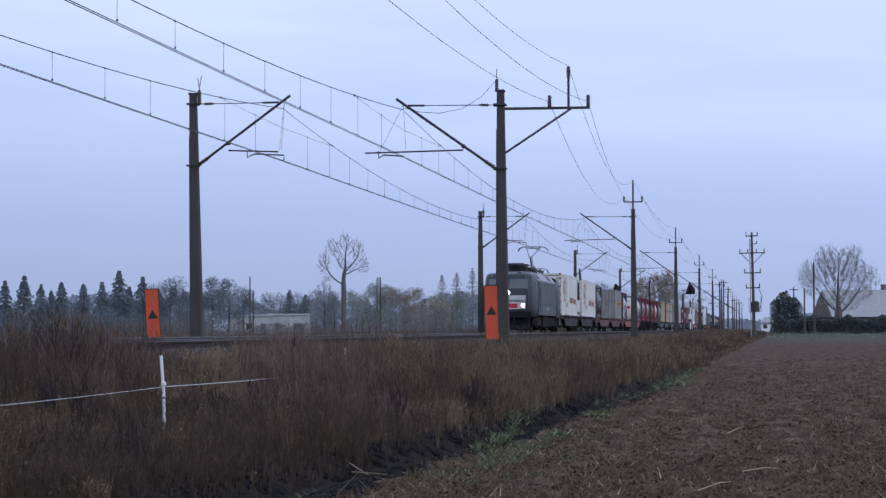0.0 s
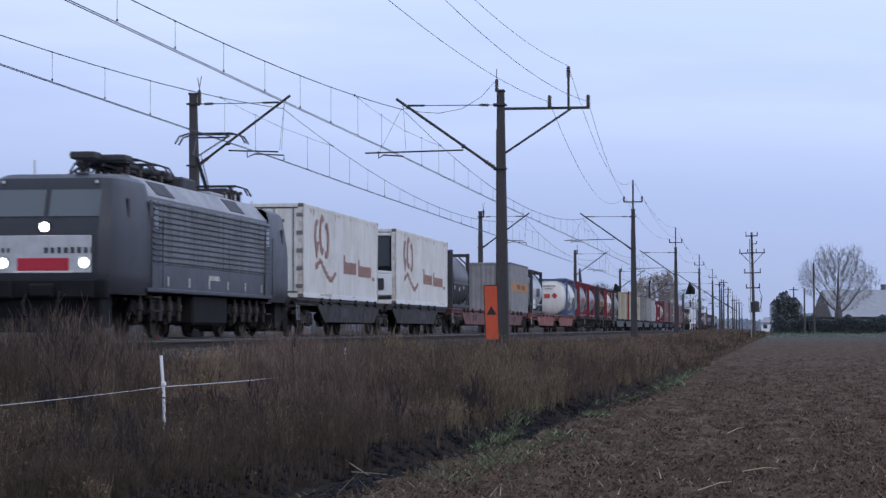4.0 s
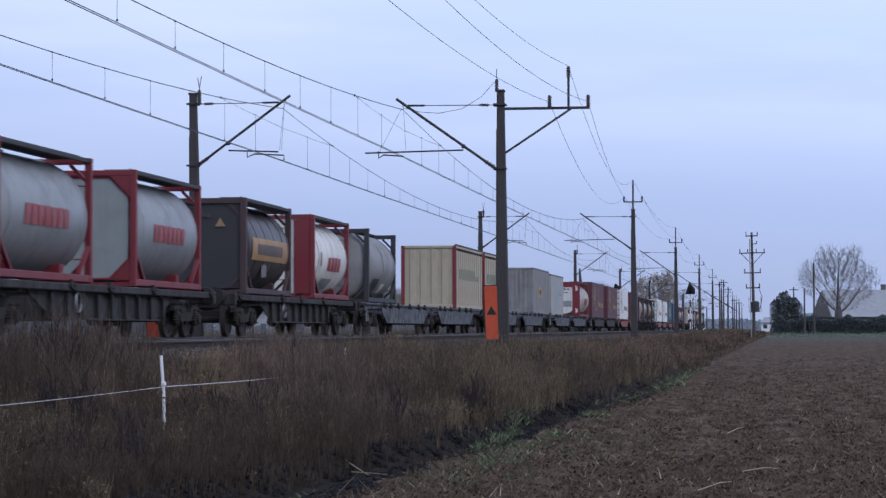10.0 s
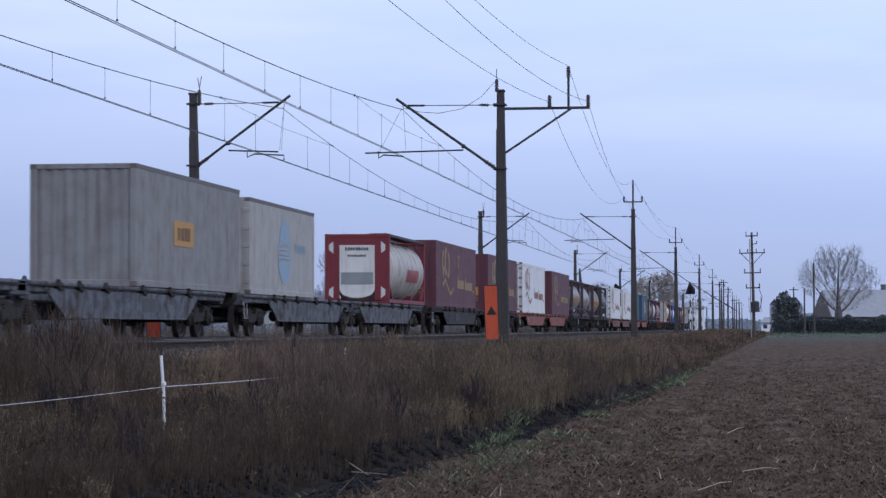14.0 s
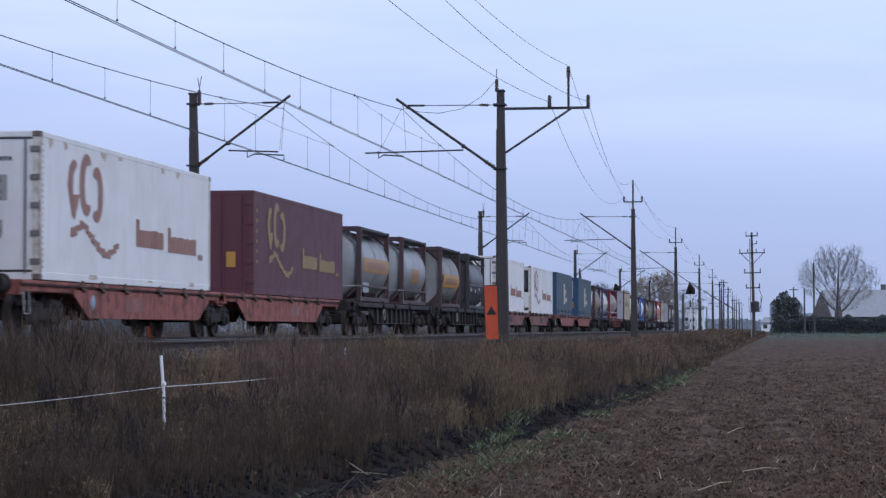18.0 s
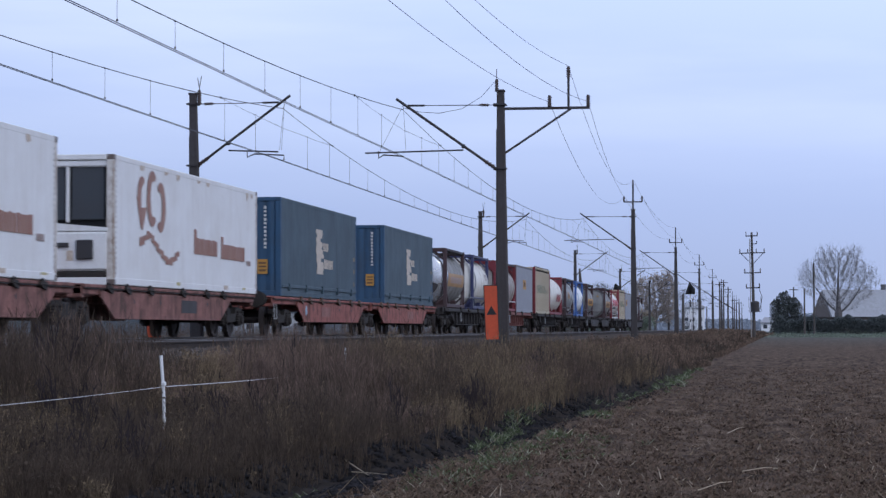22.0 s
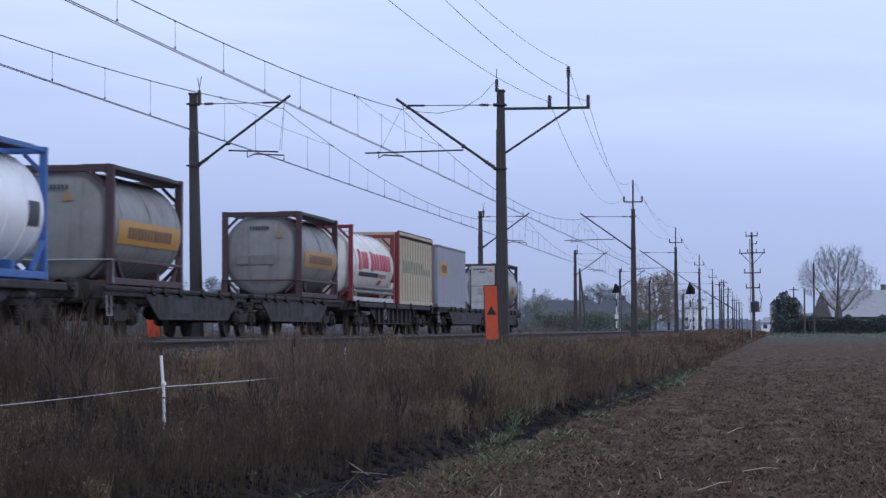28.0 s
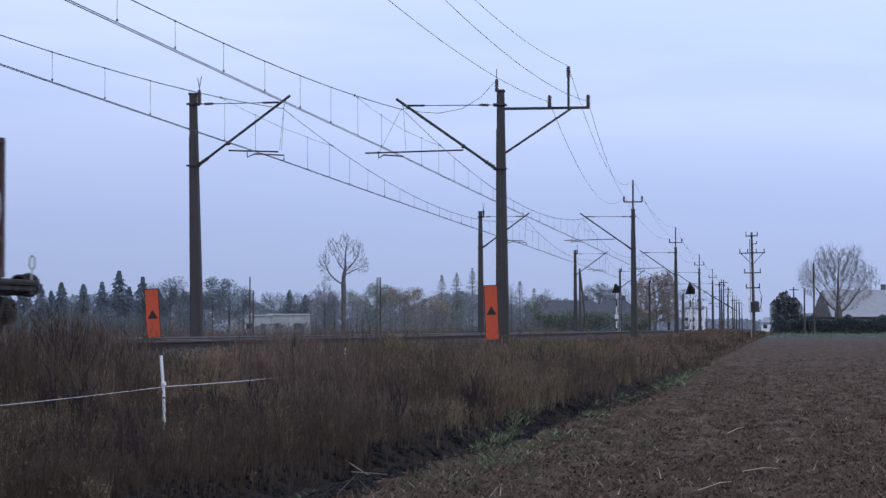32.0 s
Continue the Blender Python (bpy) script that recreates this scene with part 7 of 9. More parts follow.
weeds("pale_grass", 4000, M_WEED_PALE, 14, 28, 80, -8.5, -5.0, 0.62, 18, "pale dry grass between the weeds", -0.15, 1.6, -1)
weeds("low_grass", 2600, M_WEED_PALE, 17, 18, 60, -8.9, -7.3, 0.75, 14, "short pale grass at the foot of the gravel bed", -0.6, 1.2, -1)
weeds("low_dark_grass", 1800, M_WEED_BROWN, 18, 18, 60, -8.9, -7.3, 0.8, 16, "short brown grass at the foot of the gravel bed", -0.6, 1.2, 1)
weeds("dark_weeds_beyond", 2600, M_WEED_DARK, 15, 75, 330, -8.2, -4.4, 1.0, 20, "dense dark dead weed stalks along the line", -0.3, 1.3)
weeds("brown_weeds_beyond", 5200, M_WEED_FAR, 16, 75, 330, -8.3, -4.4, 1.0, 20, "dense brown dead weed stalks along the line", -0.35, 1.3, -1)


weeds("edge_weeds_beyond", 2600, M_WEED_FAR, 19, 92, 320, -4.7, -3.3, 0.55, 18, "low brown weeds along the edge of the far field", -0.5, 1.2, -1)
weeds("edge_dark_weeds_beyond", 1500, M_WEED_DARK, 20, 92, 320, -4.6, -3.5, 0.6, 18, "low dark weeds along the edge of the far field", -0.5, 1.2)


def thicket(name, spots, mat, seed, twigs, label, thick=1.15):
    """Taller weeds in round clumps: x, y, radius, height, count."""
    rng = np.random.default_rng(seed)
    xs, ys, hs = [], [], []
    for x, y, r, h, n in spots:
        a, d = rng.random(n) * 6.28, r * np.sqrt(rng.random(n))
        xs.append(x + np.cos(a) * d * 0.6)
        ys.append(y + np.sin(a) * d)
        hs.append(h * rng.uniform(0.6, 1.15, n) * (1.1 - 0.5 * (d / r) ** 2))
    x, y, h = np.concatenate(xs), np.concatenate(ys), np.concatenate(hs)
    x = x + np.interp(y, [23.0, 28.5], [-0.85, 0.0]) * beside_furrow(x)
    b, t, w = weed_points(rng, x, y, h, twigs)
    solid(name, blades_mesh(name, b, t, w * thick, mat), mat, label, "weeds", kind="stuff", smooth=None)


thicket("tall_dark_weeds", [(-8.45, 28.2, 1.5, 0.84, 170), (-8.1, 25.2, 1.2, 0.8, 130), (-8.5, 31.0, 1.6, 0.7, 120), (-4.85, 23.5, 1.6, 0.5, 230), (-5.0, 25.8, 1.6, 0.55, 200), (-4.75, 21.5, 1.2, 0.42, 190), (-4.95, 19.6, 1.3, 0.36, 180), (-5.6, 22.5, 1.2, 0.5, 120), (-4.8, 18.6, 0.9, 0.22, 80), (-6.9, 36.5, 2.2, 1.05, 80), (-6.8, 41.5, 2.5, 0.85, 60), (-6.4, 33.5, 1.5, 0.9, 60), (-5.6, 46, 2.0, 1.0, 45), (-5.2, 27.0, 1.6, 0.85, 80), (-5.3, 38.0, 2.5, 0.9, 50), (-4.6, 37.5, 0.7, 0.8, 60), (-4.4, 46, 0.8, 0.85, 45), (-4.1, 53, 0.9, 0.85, 45), (-5.7, 29.5, 0.6, 0.75, 50), (-3.9, 64, 1.0, 0.8, 40)], M_WEED_DARK, 31, 30, "tall dark weed thicket beside the track")
thicket("tall_brown_weeds", [(-8.5, 29.0, 1.9, 0.9, 60), (-8.0, 25.6, 1.3, 0.85, 30), (-7.7, 36.0, 1.6, 0.8, 60), (-6.85, 33.0, 1.3, 1.0, 120), (-6.95, 36.0, 1.4, 1.05, 120), (-6.4, 36.0, 1.4, 1.0, 100), (-7.2, 38.5, 2.6, 0.95, 130), (-6.6, 44.5, 2.5, 0.85, 110), (-5.7, 30.5, 2.0, 0.85, 90), (-5.5, 52, 4.0, 0.95, 130)], M_WEED_RUST, 32, 28, "tall rust-brown weed thicket beside the track")

thicket("bare_shrubs", [(-4.9, 20.4, 0.5, 0.6, 9), (-5.6, 27.0, 0.6, 0.62, 9), (-6.76, 37.0, 0.6, 0.8, 12), (-4.35, 35.0, 0.5, 0.78, 14), (-4.86, 50.0, 0.8, 1.0, 12), (-7.2, 24.0, 0.7, 0.7, 9), (-6.9, 28.5, 0.7, 0.65, 9), (-6.0, 31.5, 0.6, 0.7, 8), (-7.4, 34.0, 0.8, 0.8, 9), (-6.1, 43.5, 0.9, 0.9, 9), (-5.5, 56.0, 1.2, 0.95, 10), (-4.5, 62.0, 1.0, 0.9, 9), (-6.2, 23.0, 0.5, 0.6, 8), (-4.0, 72.0, 1.4, 0.9, 9), (-5.75, 20.0, 0.8, 0.52, 9), (-6.4, 20.4, 0.7, 0.5, 6), (-5.4, 21.5, 0.8, 0.5, 7), (-5.15, 24.5, 0.9, 0.6, 9), (-5.5, 26.6, 0.9, 0.7, 9), (-4.8, 30.0, 0.7, 0.75, 8), (-6.7, 33.0, 0.9, 0.95, 9), (-5.15, 45.0, 1.0, 0.95, 9), (-4.98, 50.5, 1.0, 0.9, 9), (-5.75, 40.0, 1.2, 1.0, 9), (-6.3, 26.0, 0.9, 0.6, 7), (-8.3, 27.0, 1.2, 1.0, 12)], M_SHRUB, 35, 34, "dark bare shrubs with forked stems in the weeds", 2.4)
thicket("dense_dark_weeds", [(-5.2, 24.6, 1.6, 0.46, 170), (-5.6, 26.8, 1.7, 0.5, 150), (-4.95, 22.6, 1.0, 0.36, 120), (-5.0, 29.0, 1.2, 0.5, 90)], M_WEED_DARK, 36, 30, "dense dark weeds along the furrow")

far_spots = []
_r = random.Random(77)
for i in range(110):
    y = 46 + 190 * (i / 110) ** 1.3
    far_spots.append((-19.6 - _r.random() * 3.5, y + _r.random() * 2, 2.2 + _r.random() * 2, 1.0 + _r.random() * 0.9, 34))
thicket("weeds_beyond_track", far_spots, M_WEED_RUST, 33, 12, "rust-brown bushes and weeds beyond the tracks")
thicket("dark_bushes_beyond_track", [(x - 1.2, y + 1.5, r, h * 1.1, 22) for x, y, r, h, n in far_spots], M_WEED_DARK, 34, 12, "dark bare bushes beyond the tracks")


def field_litter():
    rng = np.random.default_rng(51)
    for name, n, mat, size, label in (("straw_litter", 9000, M_STRAW, 0.08, "pale straw scattered on the stubble field"), ("dark_litter", 30000, M_STRAW_DARK, 0.06, "dark stubble and dead leaves on the field")):
        y = 17.5 + 75 * rng.random(n) ** 2.0
        x = -3.56 + field_edge(y) + (0.4 + 0.27 * y) * rng.random(n)
        z = ground_z(x, y) + 0.012
        ln = size * (0.3 + 1.4 * rng.random(n) ** 2)
        a = rng.random(n) * 6.28
        up = np.where(rng.random(n) < 0.25, rng.uniform(0.3, 1.2, n), rng.uniform(-0.02, 0.25, n))
        b = np.stack([x, y, z], -1)
        t = b + np.stack([np.cos(a) * ln, np.sin(a) * ln, up * ln + 0.012], -1)
        solid(name, blades_mesh(name, b, t, 0.003 + 0.006 * rng.random(n), mat), mat, label, "straw", kind="stuff", smooth=None)
    tufts = 8500
    ty = 17.5 + 80 * rng.random(tufts) ** 1.8
    tx = -3.58 + field_edge(ty) + (0.4 + 0.27 * ty) * rng.random(tufts) + 0.1 * np.sin(ty * 1.7) * np.sin(ty * 0.61 + 1)
    k = 9
    x, y = np.repeat(tx, k) + rng.normal(0, 0.035, tufts * k), np.repeat(ty, k) + rng.normal(0, 0.05, tufts * k)
    b = np.stack([x, y, ground_z(x, y) - 0.005], -1)
    a = rng.random(len(x)) * 6.28
    ln = 0.03 + 0.085 * rng.random(len(x)) ** 1.5
    t = b + np.stack([np.cos(a) * ln * 1.1, np.sin(a) * ln * 1.1, ln * rng.uniform(0.3, 1.0, len(x))], -1)
    solid("stubble_tufts", blades_mesh("stubble_tufts", b, t, 0.004 + 0.009 * rng.random(len(x)), M_STUBBLE), M_STUBBLE, "withered brown stubble tufts on the field", "stubble", kind="stuff", smooth=None)
    n = 70
    y = 18.5 + 18 * rng.random(n) ** 1.5
    x = -4.0 + (0.2 + 0.25 * y) * rng.random(n)
    b = np.stack([x, y, ground_z(x, y) + 0.03], -1)
    a = rng.random(n) * 6.28
    ln = 0.25 + 0.6 * rng.random(n)
    t = b + np.stack([np.cos(a) * ln, np.sin(a) * ln, 0.05 + 0.25 * rng.random(n)], -1)
    solid("long_stalks", blades_mesh("long_stalks", b, t, np.full(n, 0.006), M_STRAW), M_STRAW, "long dry stalks lying on the field", "straw", kind="stuff", smooth=None)
    n = 900                                 # pale broken stalks along the near edge of the furrow
    y = 19.0 + 14 * rng.random(n) ** 1.2
    x = -3.35 + np.abs(rng.normal(0, 0.55, n)) + field_edge(y)
    b = np.stack([x, y, ground_z(x, y) + 0.02], -1)
    a = rng.random(n) * 6.28
    ln = 0.05 + 0.22 * rng.random(n) ** 2
    t = b + np.stack([np.cos(a) * ln, np.sin(a) * ln, ln * rng.uniform(0.0, 0.5, n)], -1)
    solid("broken_stalks", blades_mesh("broken_stalks", b, t, 0.003 + 0.004 * rng.random(n), M_STRAW), M_STRAW, "pale broken stalks beside the furrow", "straw", kind="stuff", smooth=None)
    n = 800                                 # bright bits of straw
    y = 19.5 + 45 * rng.random(n) ** 1.8
    x = -3.2 + field_edge(y) + (0.4 + 0.27 * y) * rng.random(n)
    b = np.stack([x, y, ground_z(x, y) + 0.04], -1)
    a = rng.random(n) * 6.28
    ln = 0.025 + 0.10 * rng.random(n) ** 2.2
    t = b + np.stack([np.cos(a) * ln, np.sin(a) * ln, ln * rng.uniform(0.0, 1.3, n)], -1)
    solid("bright_straw", blades_mesh("bright_straw", b, t, 0.004 + 0.004 * rng.random(n), M_STRAW_BRIGHT), M_STRAW_BRIGHT, "bright bits of straw on the field", "straw", kind="stuff", smooth=None)
    for ax, ay, bx, by in ((-4.75, 26.3, -3.85, 23.6), (-4.55, 25.6, -3.95, 24.3), (-0.62, 21.3, -0.35, 23.8), (-0.25, 24.2, 0.15, 26.0), (-0.55, 33.0, -0.35, 37.0), (-2.75, 32.6, -2.95, 35.6)):
        solid("fallen_stalk", Mesh().tube([(ax, ay, float(ground_z(ax, ay)) + 0.1), ((ax + bx) / 2 + 0.04, (ay + by) / 2, float(ground_z((ax + bx) / 2, (ay + by) / 2)) + 0.09), (bx, by, float(ground_z(bx, by)) + 0.02)], 0.007, 5, 0.004), M_STRAW_BRIGHT, "long pale dry stalk fallen on the ground", "stalk", group="fallen stalks")
    # green shoots on the edge of the field
    spots = [(35.0, 1.8, -3.93, 0.06, 40), (55, 2, -3.2, 0.13, 8), (74, 5, -2.85, 0.22, 22), (85, 4, -2.8, 0.25, 7), (112, 12, -2.6, 0.3, 12), (21.5, 0.5, -4.3, 0.08, 3), (45, 1.5, -3.45, 0.10, 7), (50, 2, -3.35, 0.12, 6), (63, 4, -2.95, 0.16, 11), (92, 8, -2.75, 0.25, 12),
             (24.5, 1.6, -3.05, 0.28, 32), (27.5, 1.5, -3.0, 0.30, 28), (29.8, 0.8, -3.1, 0.25, 14), (33.3, 0.4, -3.0, 0.12, 22), (31, 2, -2.6, 0.4, 12), (39.5, 1.8, -4.15, 0.06, 22), (42, 2, -3.0, 0.2, 12), (66, 5, -2.5, 0.2, 18)]
    ys = np.concatenate([rng.normal(s[0], s[1], s[4]) for s in spots])
    xs = np.concatenate([rng.normal(s[2], s[3], s[4]) for s in spots])
    for name, mat, k, label in (("green_shoots", M_GRASS_GREEN, 16, "fresh green shoots along the furrow"), ("pale_shoots", M_GRASS_PALE, 7, "pale grey-green leaves along the furrow")):
        x, y = np.repeat(xs, k), np.repeat(ys, k)
        x, y = x + rng.normal(0, 0.05, len(x)), y + rng.normal(0, 0.22, len(x))
        p = np.stack([x, y, ground_z(x, y) + 0.01 + 0.03 * rng.random(len(x))], -1)
        a, ln = rng.random(len(x)) * 6.28, (0.035 + 0.085 * rng.random(len(x)) ** 1.4) * (np.clip(y / 34, 0.5, 1) + np.clip((y - 34) / 80, 0, 1))
        t = p + np.stack([np.cos(a) * ln, np.sin(a) * ln, ln * rng.uniform(0.1, 1.0, len(x))], -1)
        solid(name, blades_mesh(name, p, t, (0.004 + 0.008 * rng.random(len(x))) * (1 + np.clip((y - 32) / 60, 0, 1.5)), mat), mat, label, "grass", kind="stuff", smooth=None)


field_litter()


M_LEAF_LITTER = plant_color("leaf_litter", (0.122, 0.083, 0.058), 0.85, 0.5, (0.05, 0.032, 0.024))
M_FIELD_CLOD = paint("field_clod", (0.060, 0.041, 0.030), 0.95, 0.5, (0.03, 0.022, 0.017), grain=25, island=0.5, bump=0.4, spec=0.0)


def hollows(x, y):
    """True where the stubble is thick; the gaps between are bare dark soil."""
    a = np.array([noise.noise((p * 3.2, q * 0.75, 7.7)) + 0.6 * noise.noise((p * 0.9, q * 0.25, 2.2)) for p, q in zip(x, y)])
    return a > np.random.default_rng(len(x)).uniform(-0.55, 0.25, len(x))


def clods_mesh(name, x, y, r, mat, seed):
    """Eight-faced uneven lumps."""
    rng = np.random.default_rng(seed)
    n = len(x)
    c = np.stack([x, y, ground_z(x, y) + 0.006], -1)
    u = rng.normal(size=(n, 3))
    u /= np.linalg.norm(u, axis=1)[:, None]
    w = np.cross(u, rng.normal(size=(n, 3)))
    w /= np.linalg.norm(w, axis=1)[:, None]
    k = np.cross(u, w)
    ax = np.stack([u, -u, w, -w, k, -k], 1) * (r[:, None] * rng.uniform(0.6, 1.4, (n, 6)))[:, :, None]
    ax[:, :, 2] *= 0.75
    v = (c[:, None] + ax).reshape(-1, 3)
    f = np.array([(0, 2, 4), (2, 1, 4), (1, 3, 4), (3, 0, 4), (2, 0, 5), (1, 2, 5), (3, 1, 5), (0, 3, 5)])
    loops = (np.arange(n)[:, None, None] * 6 + f).ravel()
    me = bpy.data.meshes.new(name)
    me.vertices.add(len(v))
    me.vertices.foreach_set("co", v.ravel())
    me.loops.add(len(loops))
    me.loops.foreach_set("vertex_index", loops.astype(np.int32))
    me.polygons.add(8 * n)
    me.polygons.foreach_set("loop_start", np.arange(0, 24 * n, 3, dtype=np.int32))
    me.update(calc_edges=True)
    me.materials.append(mat)
    return me


rngc = np.random.default_rng(61)
n = 20000
cy = 17 + 50 * rngc.random(n) ** 1.6
cx = rngc.uniform(np.interp(cy, [30, 36], [-5.0, -4.5]), -3.48 + field_edge(cy) - drift(cy)) + rngc.normal(0, 0.08, n) + 0.08 * np.sin(cy * 1.7) * np.sin(cy * 0.61 + 1) + drift(cy)
cr = 0.012 + 0.044 * rngc.random(n) ** 2.4
solid("soil_clods", clods_mesh("soil_clods", cx, cy, cr, M_CLOD, 1), M_CLOD, "dark lumps of turned earth in the furrow", "soil", kind="stuff", smooth=None)
n = 18000
cy = 17 + 70 * rngc.random(n) ** 1.9
cx = -3.55 + field_edge(cy) + (0.4 + 0.27 * cy) * rngc.random(n)
cr = 0.008 + 0.034 * rngc.random(n) ** 2.4
solid("field_clods", clods_mesh("field_clods", cx, cy, cr, M_FIELD_CLOD, 2), M_FIELD_CLOD, "small brown lumps of earth on the field", "soil", kind="stuff", smooth=None)
n = 60000
cy = 17 + 75 * rngc.random(n) ** 1.9
cx = -3.62 + field_edge(cy) + (0.4 + 0.27 * cy) * rngc.random(n) + 0.1 * np.sin(cy * 1.7) * np.sin(cy * 0.61 + 1)
ok = hollows(cx, cy)
cx, cy = cx[ok], cy[ok]
n = len(cx)
cz = ground_z(cx, cy) + 0.02 + 0.05 * rngc.random(n) ** 2
solid("leaf_litter", leaves_mesh("leaf_litter", np.stack([cx, cy, cz], -1), 0.010 + 0.022 * rngc.random(n) ** 2, M_LEAF_LITTER, 3), M_LEAF_LITTER, "red-brown shrivelled leaves on the stubble field", "leaves", kind="stuff", smooth=None)

# ---- white stake fence in the weeds ----
M_STAKE = paint("white_stake", (0.72, 0.72, 0.72), 0.6, 0.35, (0.3, 0.27, 0.24), grain=80)
for i, (y, lean) in enumerate(((14.5, 2), (27.1, -2.5), (38.9, 3))):
    ob = thing("fence_stake", "thin white plastic fence stake among weeds", "fence", pose(-7.07, y, -1.02, 0, lean, 0), group="white stakes")
    part("stake", Mesh().tube([(0, 0, -0.1), (0.01, 0, 0.46), (-0.005, 0, 0.91)], 0.0195, 6), M_STAKE, ob)
    part("tape_clip", Mesh().box((0.015, 0, 0.575), (0.05, 0.07, 0.05), 0.01), M_STAKE, ob)
tape = thing("fence_tape", "white fence tape strung between the stakes", "fence")
for a, b, rad in ((14.5, 27.1, 0.0030), (27.1, 38.9, 0.0048)):
    part("tape", Mesh().tube(sag((-7.05, a, -0.478), (-7.05, b, -0.478), 0.028, 10), rad, 5), M_STAKE, tape)

# ---- trees ----
AXIS = 0.13696


def spot(across, dist):
    """Ground place at that distance along y, fitted to a column (across) of the camera's view."""
    x = -dist * math.tan(AXIS - math.atan((across - 784) / 4149.0))
    return x, dist


def height_at(rise, dist):
    # rise is a row of the camera's view; the height is fitted to it
    return (583.3 - rise) / 4149.0 * dist + 0.195


M_BARK = paint("bark", (0.11, 0.10, 0.10), 0.9, 0.4, (0.06, 0.055, 0.05), grain=8, bump=0.3)
# far foliage: distance haze is put into these pale base colours
M_NEEDLE_HAZED = plant_color("spruce_needles_hazed", (0.150, 0.182, 0.205), 0.3, 0.2, (0.12, 0.14, 0.16))
M_PINE_HAZED = plant_color("pine_needles_hazed", (0.145, 0.17, 0.18), 0.3, 0.2, (0.13, 0.15, 0.165))
M_TWIG_HAZED = plant_color("bare_twigs_hazed", (0.31, 0.305, 0.315), 0.25, 0.2, (0.16, 0.15, 0.15))
M_TWIG_RED = plant_color("red_twigs", (0.21, 0.165, 0.15), 0.25, 0.2, (0.10, 0.08, 0.07))
M_LEAF_OCHRE = plant_color("ochre_leaves", (0.27, 0.225, 0.172), 0.3, 0.2, (0.1, 0.08, 0.06))
M_LEAF_TAN_HAZED = plant_color("tan_leaves_hazed", (0.42, 0.365, 0.32), 0.3, 0.2, (0.25, 0.21, 0.18))
M_LEAF_OLIVE = plant_color("olive_leaves", (0.175, 0.205, 0.155), 0.3, 0.2, (0.07, 0.07, 0.06))
M_LEAF_HAZED = plant_color("hazed_leaves", (0.20, 0.215, 0.225), 0.3, 0.2, (0.09, 0.09, 0.09))
M_LEAF_DARK = plant_color("dark_leaves", (0.112, 0.126, 0.124), 0.3, 0.2, (0.03, 0.035, 0.035))
M_LEAF_WILLOW = plant_color("willow_leaves", (0.33, 0.318, 0.30), 0.3, 0.2, (0.18, 0.17, 0.15))


def conifer(x, y, h, seed, slim=0.23, mat=None, label="dark spruce beyond the railway, tinted blue for haze"):
    mat = mat or M_NEEDLE_HAZED
    rng = np.random.default_rng(seed)
    z0 = float(ground_z(x, y))
    ob = thing("spruce_tree", label, "tree", Matrix.Translation((x, y, z0)), group="spruces")
    part("trunk", Mesh().tube([(0, 0, -0.3), (0, 0, h * 0.5), (0, 0, h * 0.98)], 0.018 * h, 6, 0.01), M_BARK, ob)
    larch = mat is not M_NEEDLE_HAZED
    base, tip, wid = [], [], []
    layers = int(14 + 1.6 * h)
    for i in range(layers):
        t = (i + rng.uniform(-0.3, 0.3)) / layers
        z = h * (0.05 + 0.94 * t)
        r = h * slim * (1 - t) ** 1.12 * (1 + 0.35 * (i % 2)) * rng.uniform(0.7, 1.15) + 0.12
        turn = rng.random() * 6.28
        for k in range(12):
            a = turn + k * 0.524 + rng.normal(0, 0.2)
            ln = r * rng.uniform(0.65, 1.12)
            out = np.array((math.cos(a), math.sin(a), 0.0))
            root = np.array((0.0, 0.0, z))
            end = root + out * ln + np.array((0, 0, -ln * rng.uniform(0.25, 0.5) if not larch else ln * 0.25))
            base.append(root)
            tip.append(end)
            wid.append(0.05 if not larch else 0.02)
            for q in np.arange(0.15, 1.0, 0.14 if not larch else 0.15):   # sprays hanging along the bough
                p = root + (end - root) * q + np.array((0, 0, 0.16 * ln * math.sin(q * 3.1)))
                side = np.array((-out[1], out[0], 0.0)) * rng.choice((-1, 1))
                base.append(p)
                tip.append(p + (out * 0.5 + side * rng.uniform(0.2, 0.9)) * (0.22 + 0.34 * ln * (1.1 - q)) + np.array((0, 0, rng.uniform(-0.45, 0.05))))
                wid.append((0.12 + 0.12 * rng.random()) if not larch else 0.03)
    part("crown", blades_mesh("crown", base, tip, np.array(wid) * h / 11, mat), mat, ob, smooth=None)


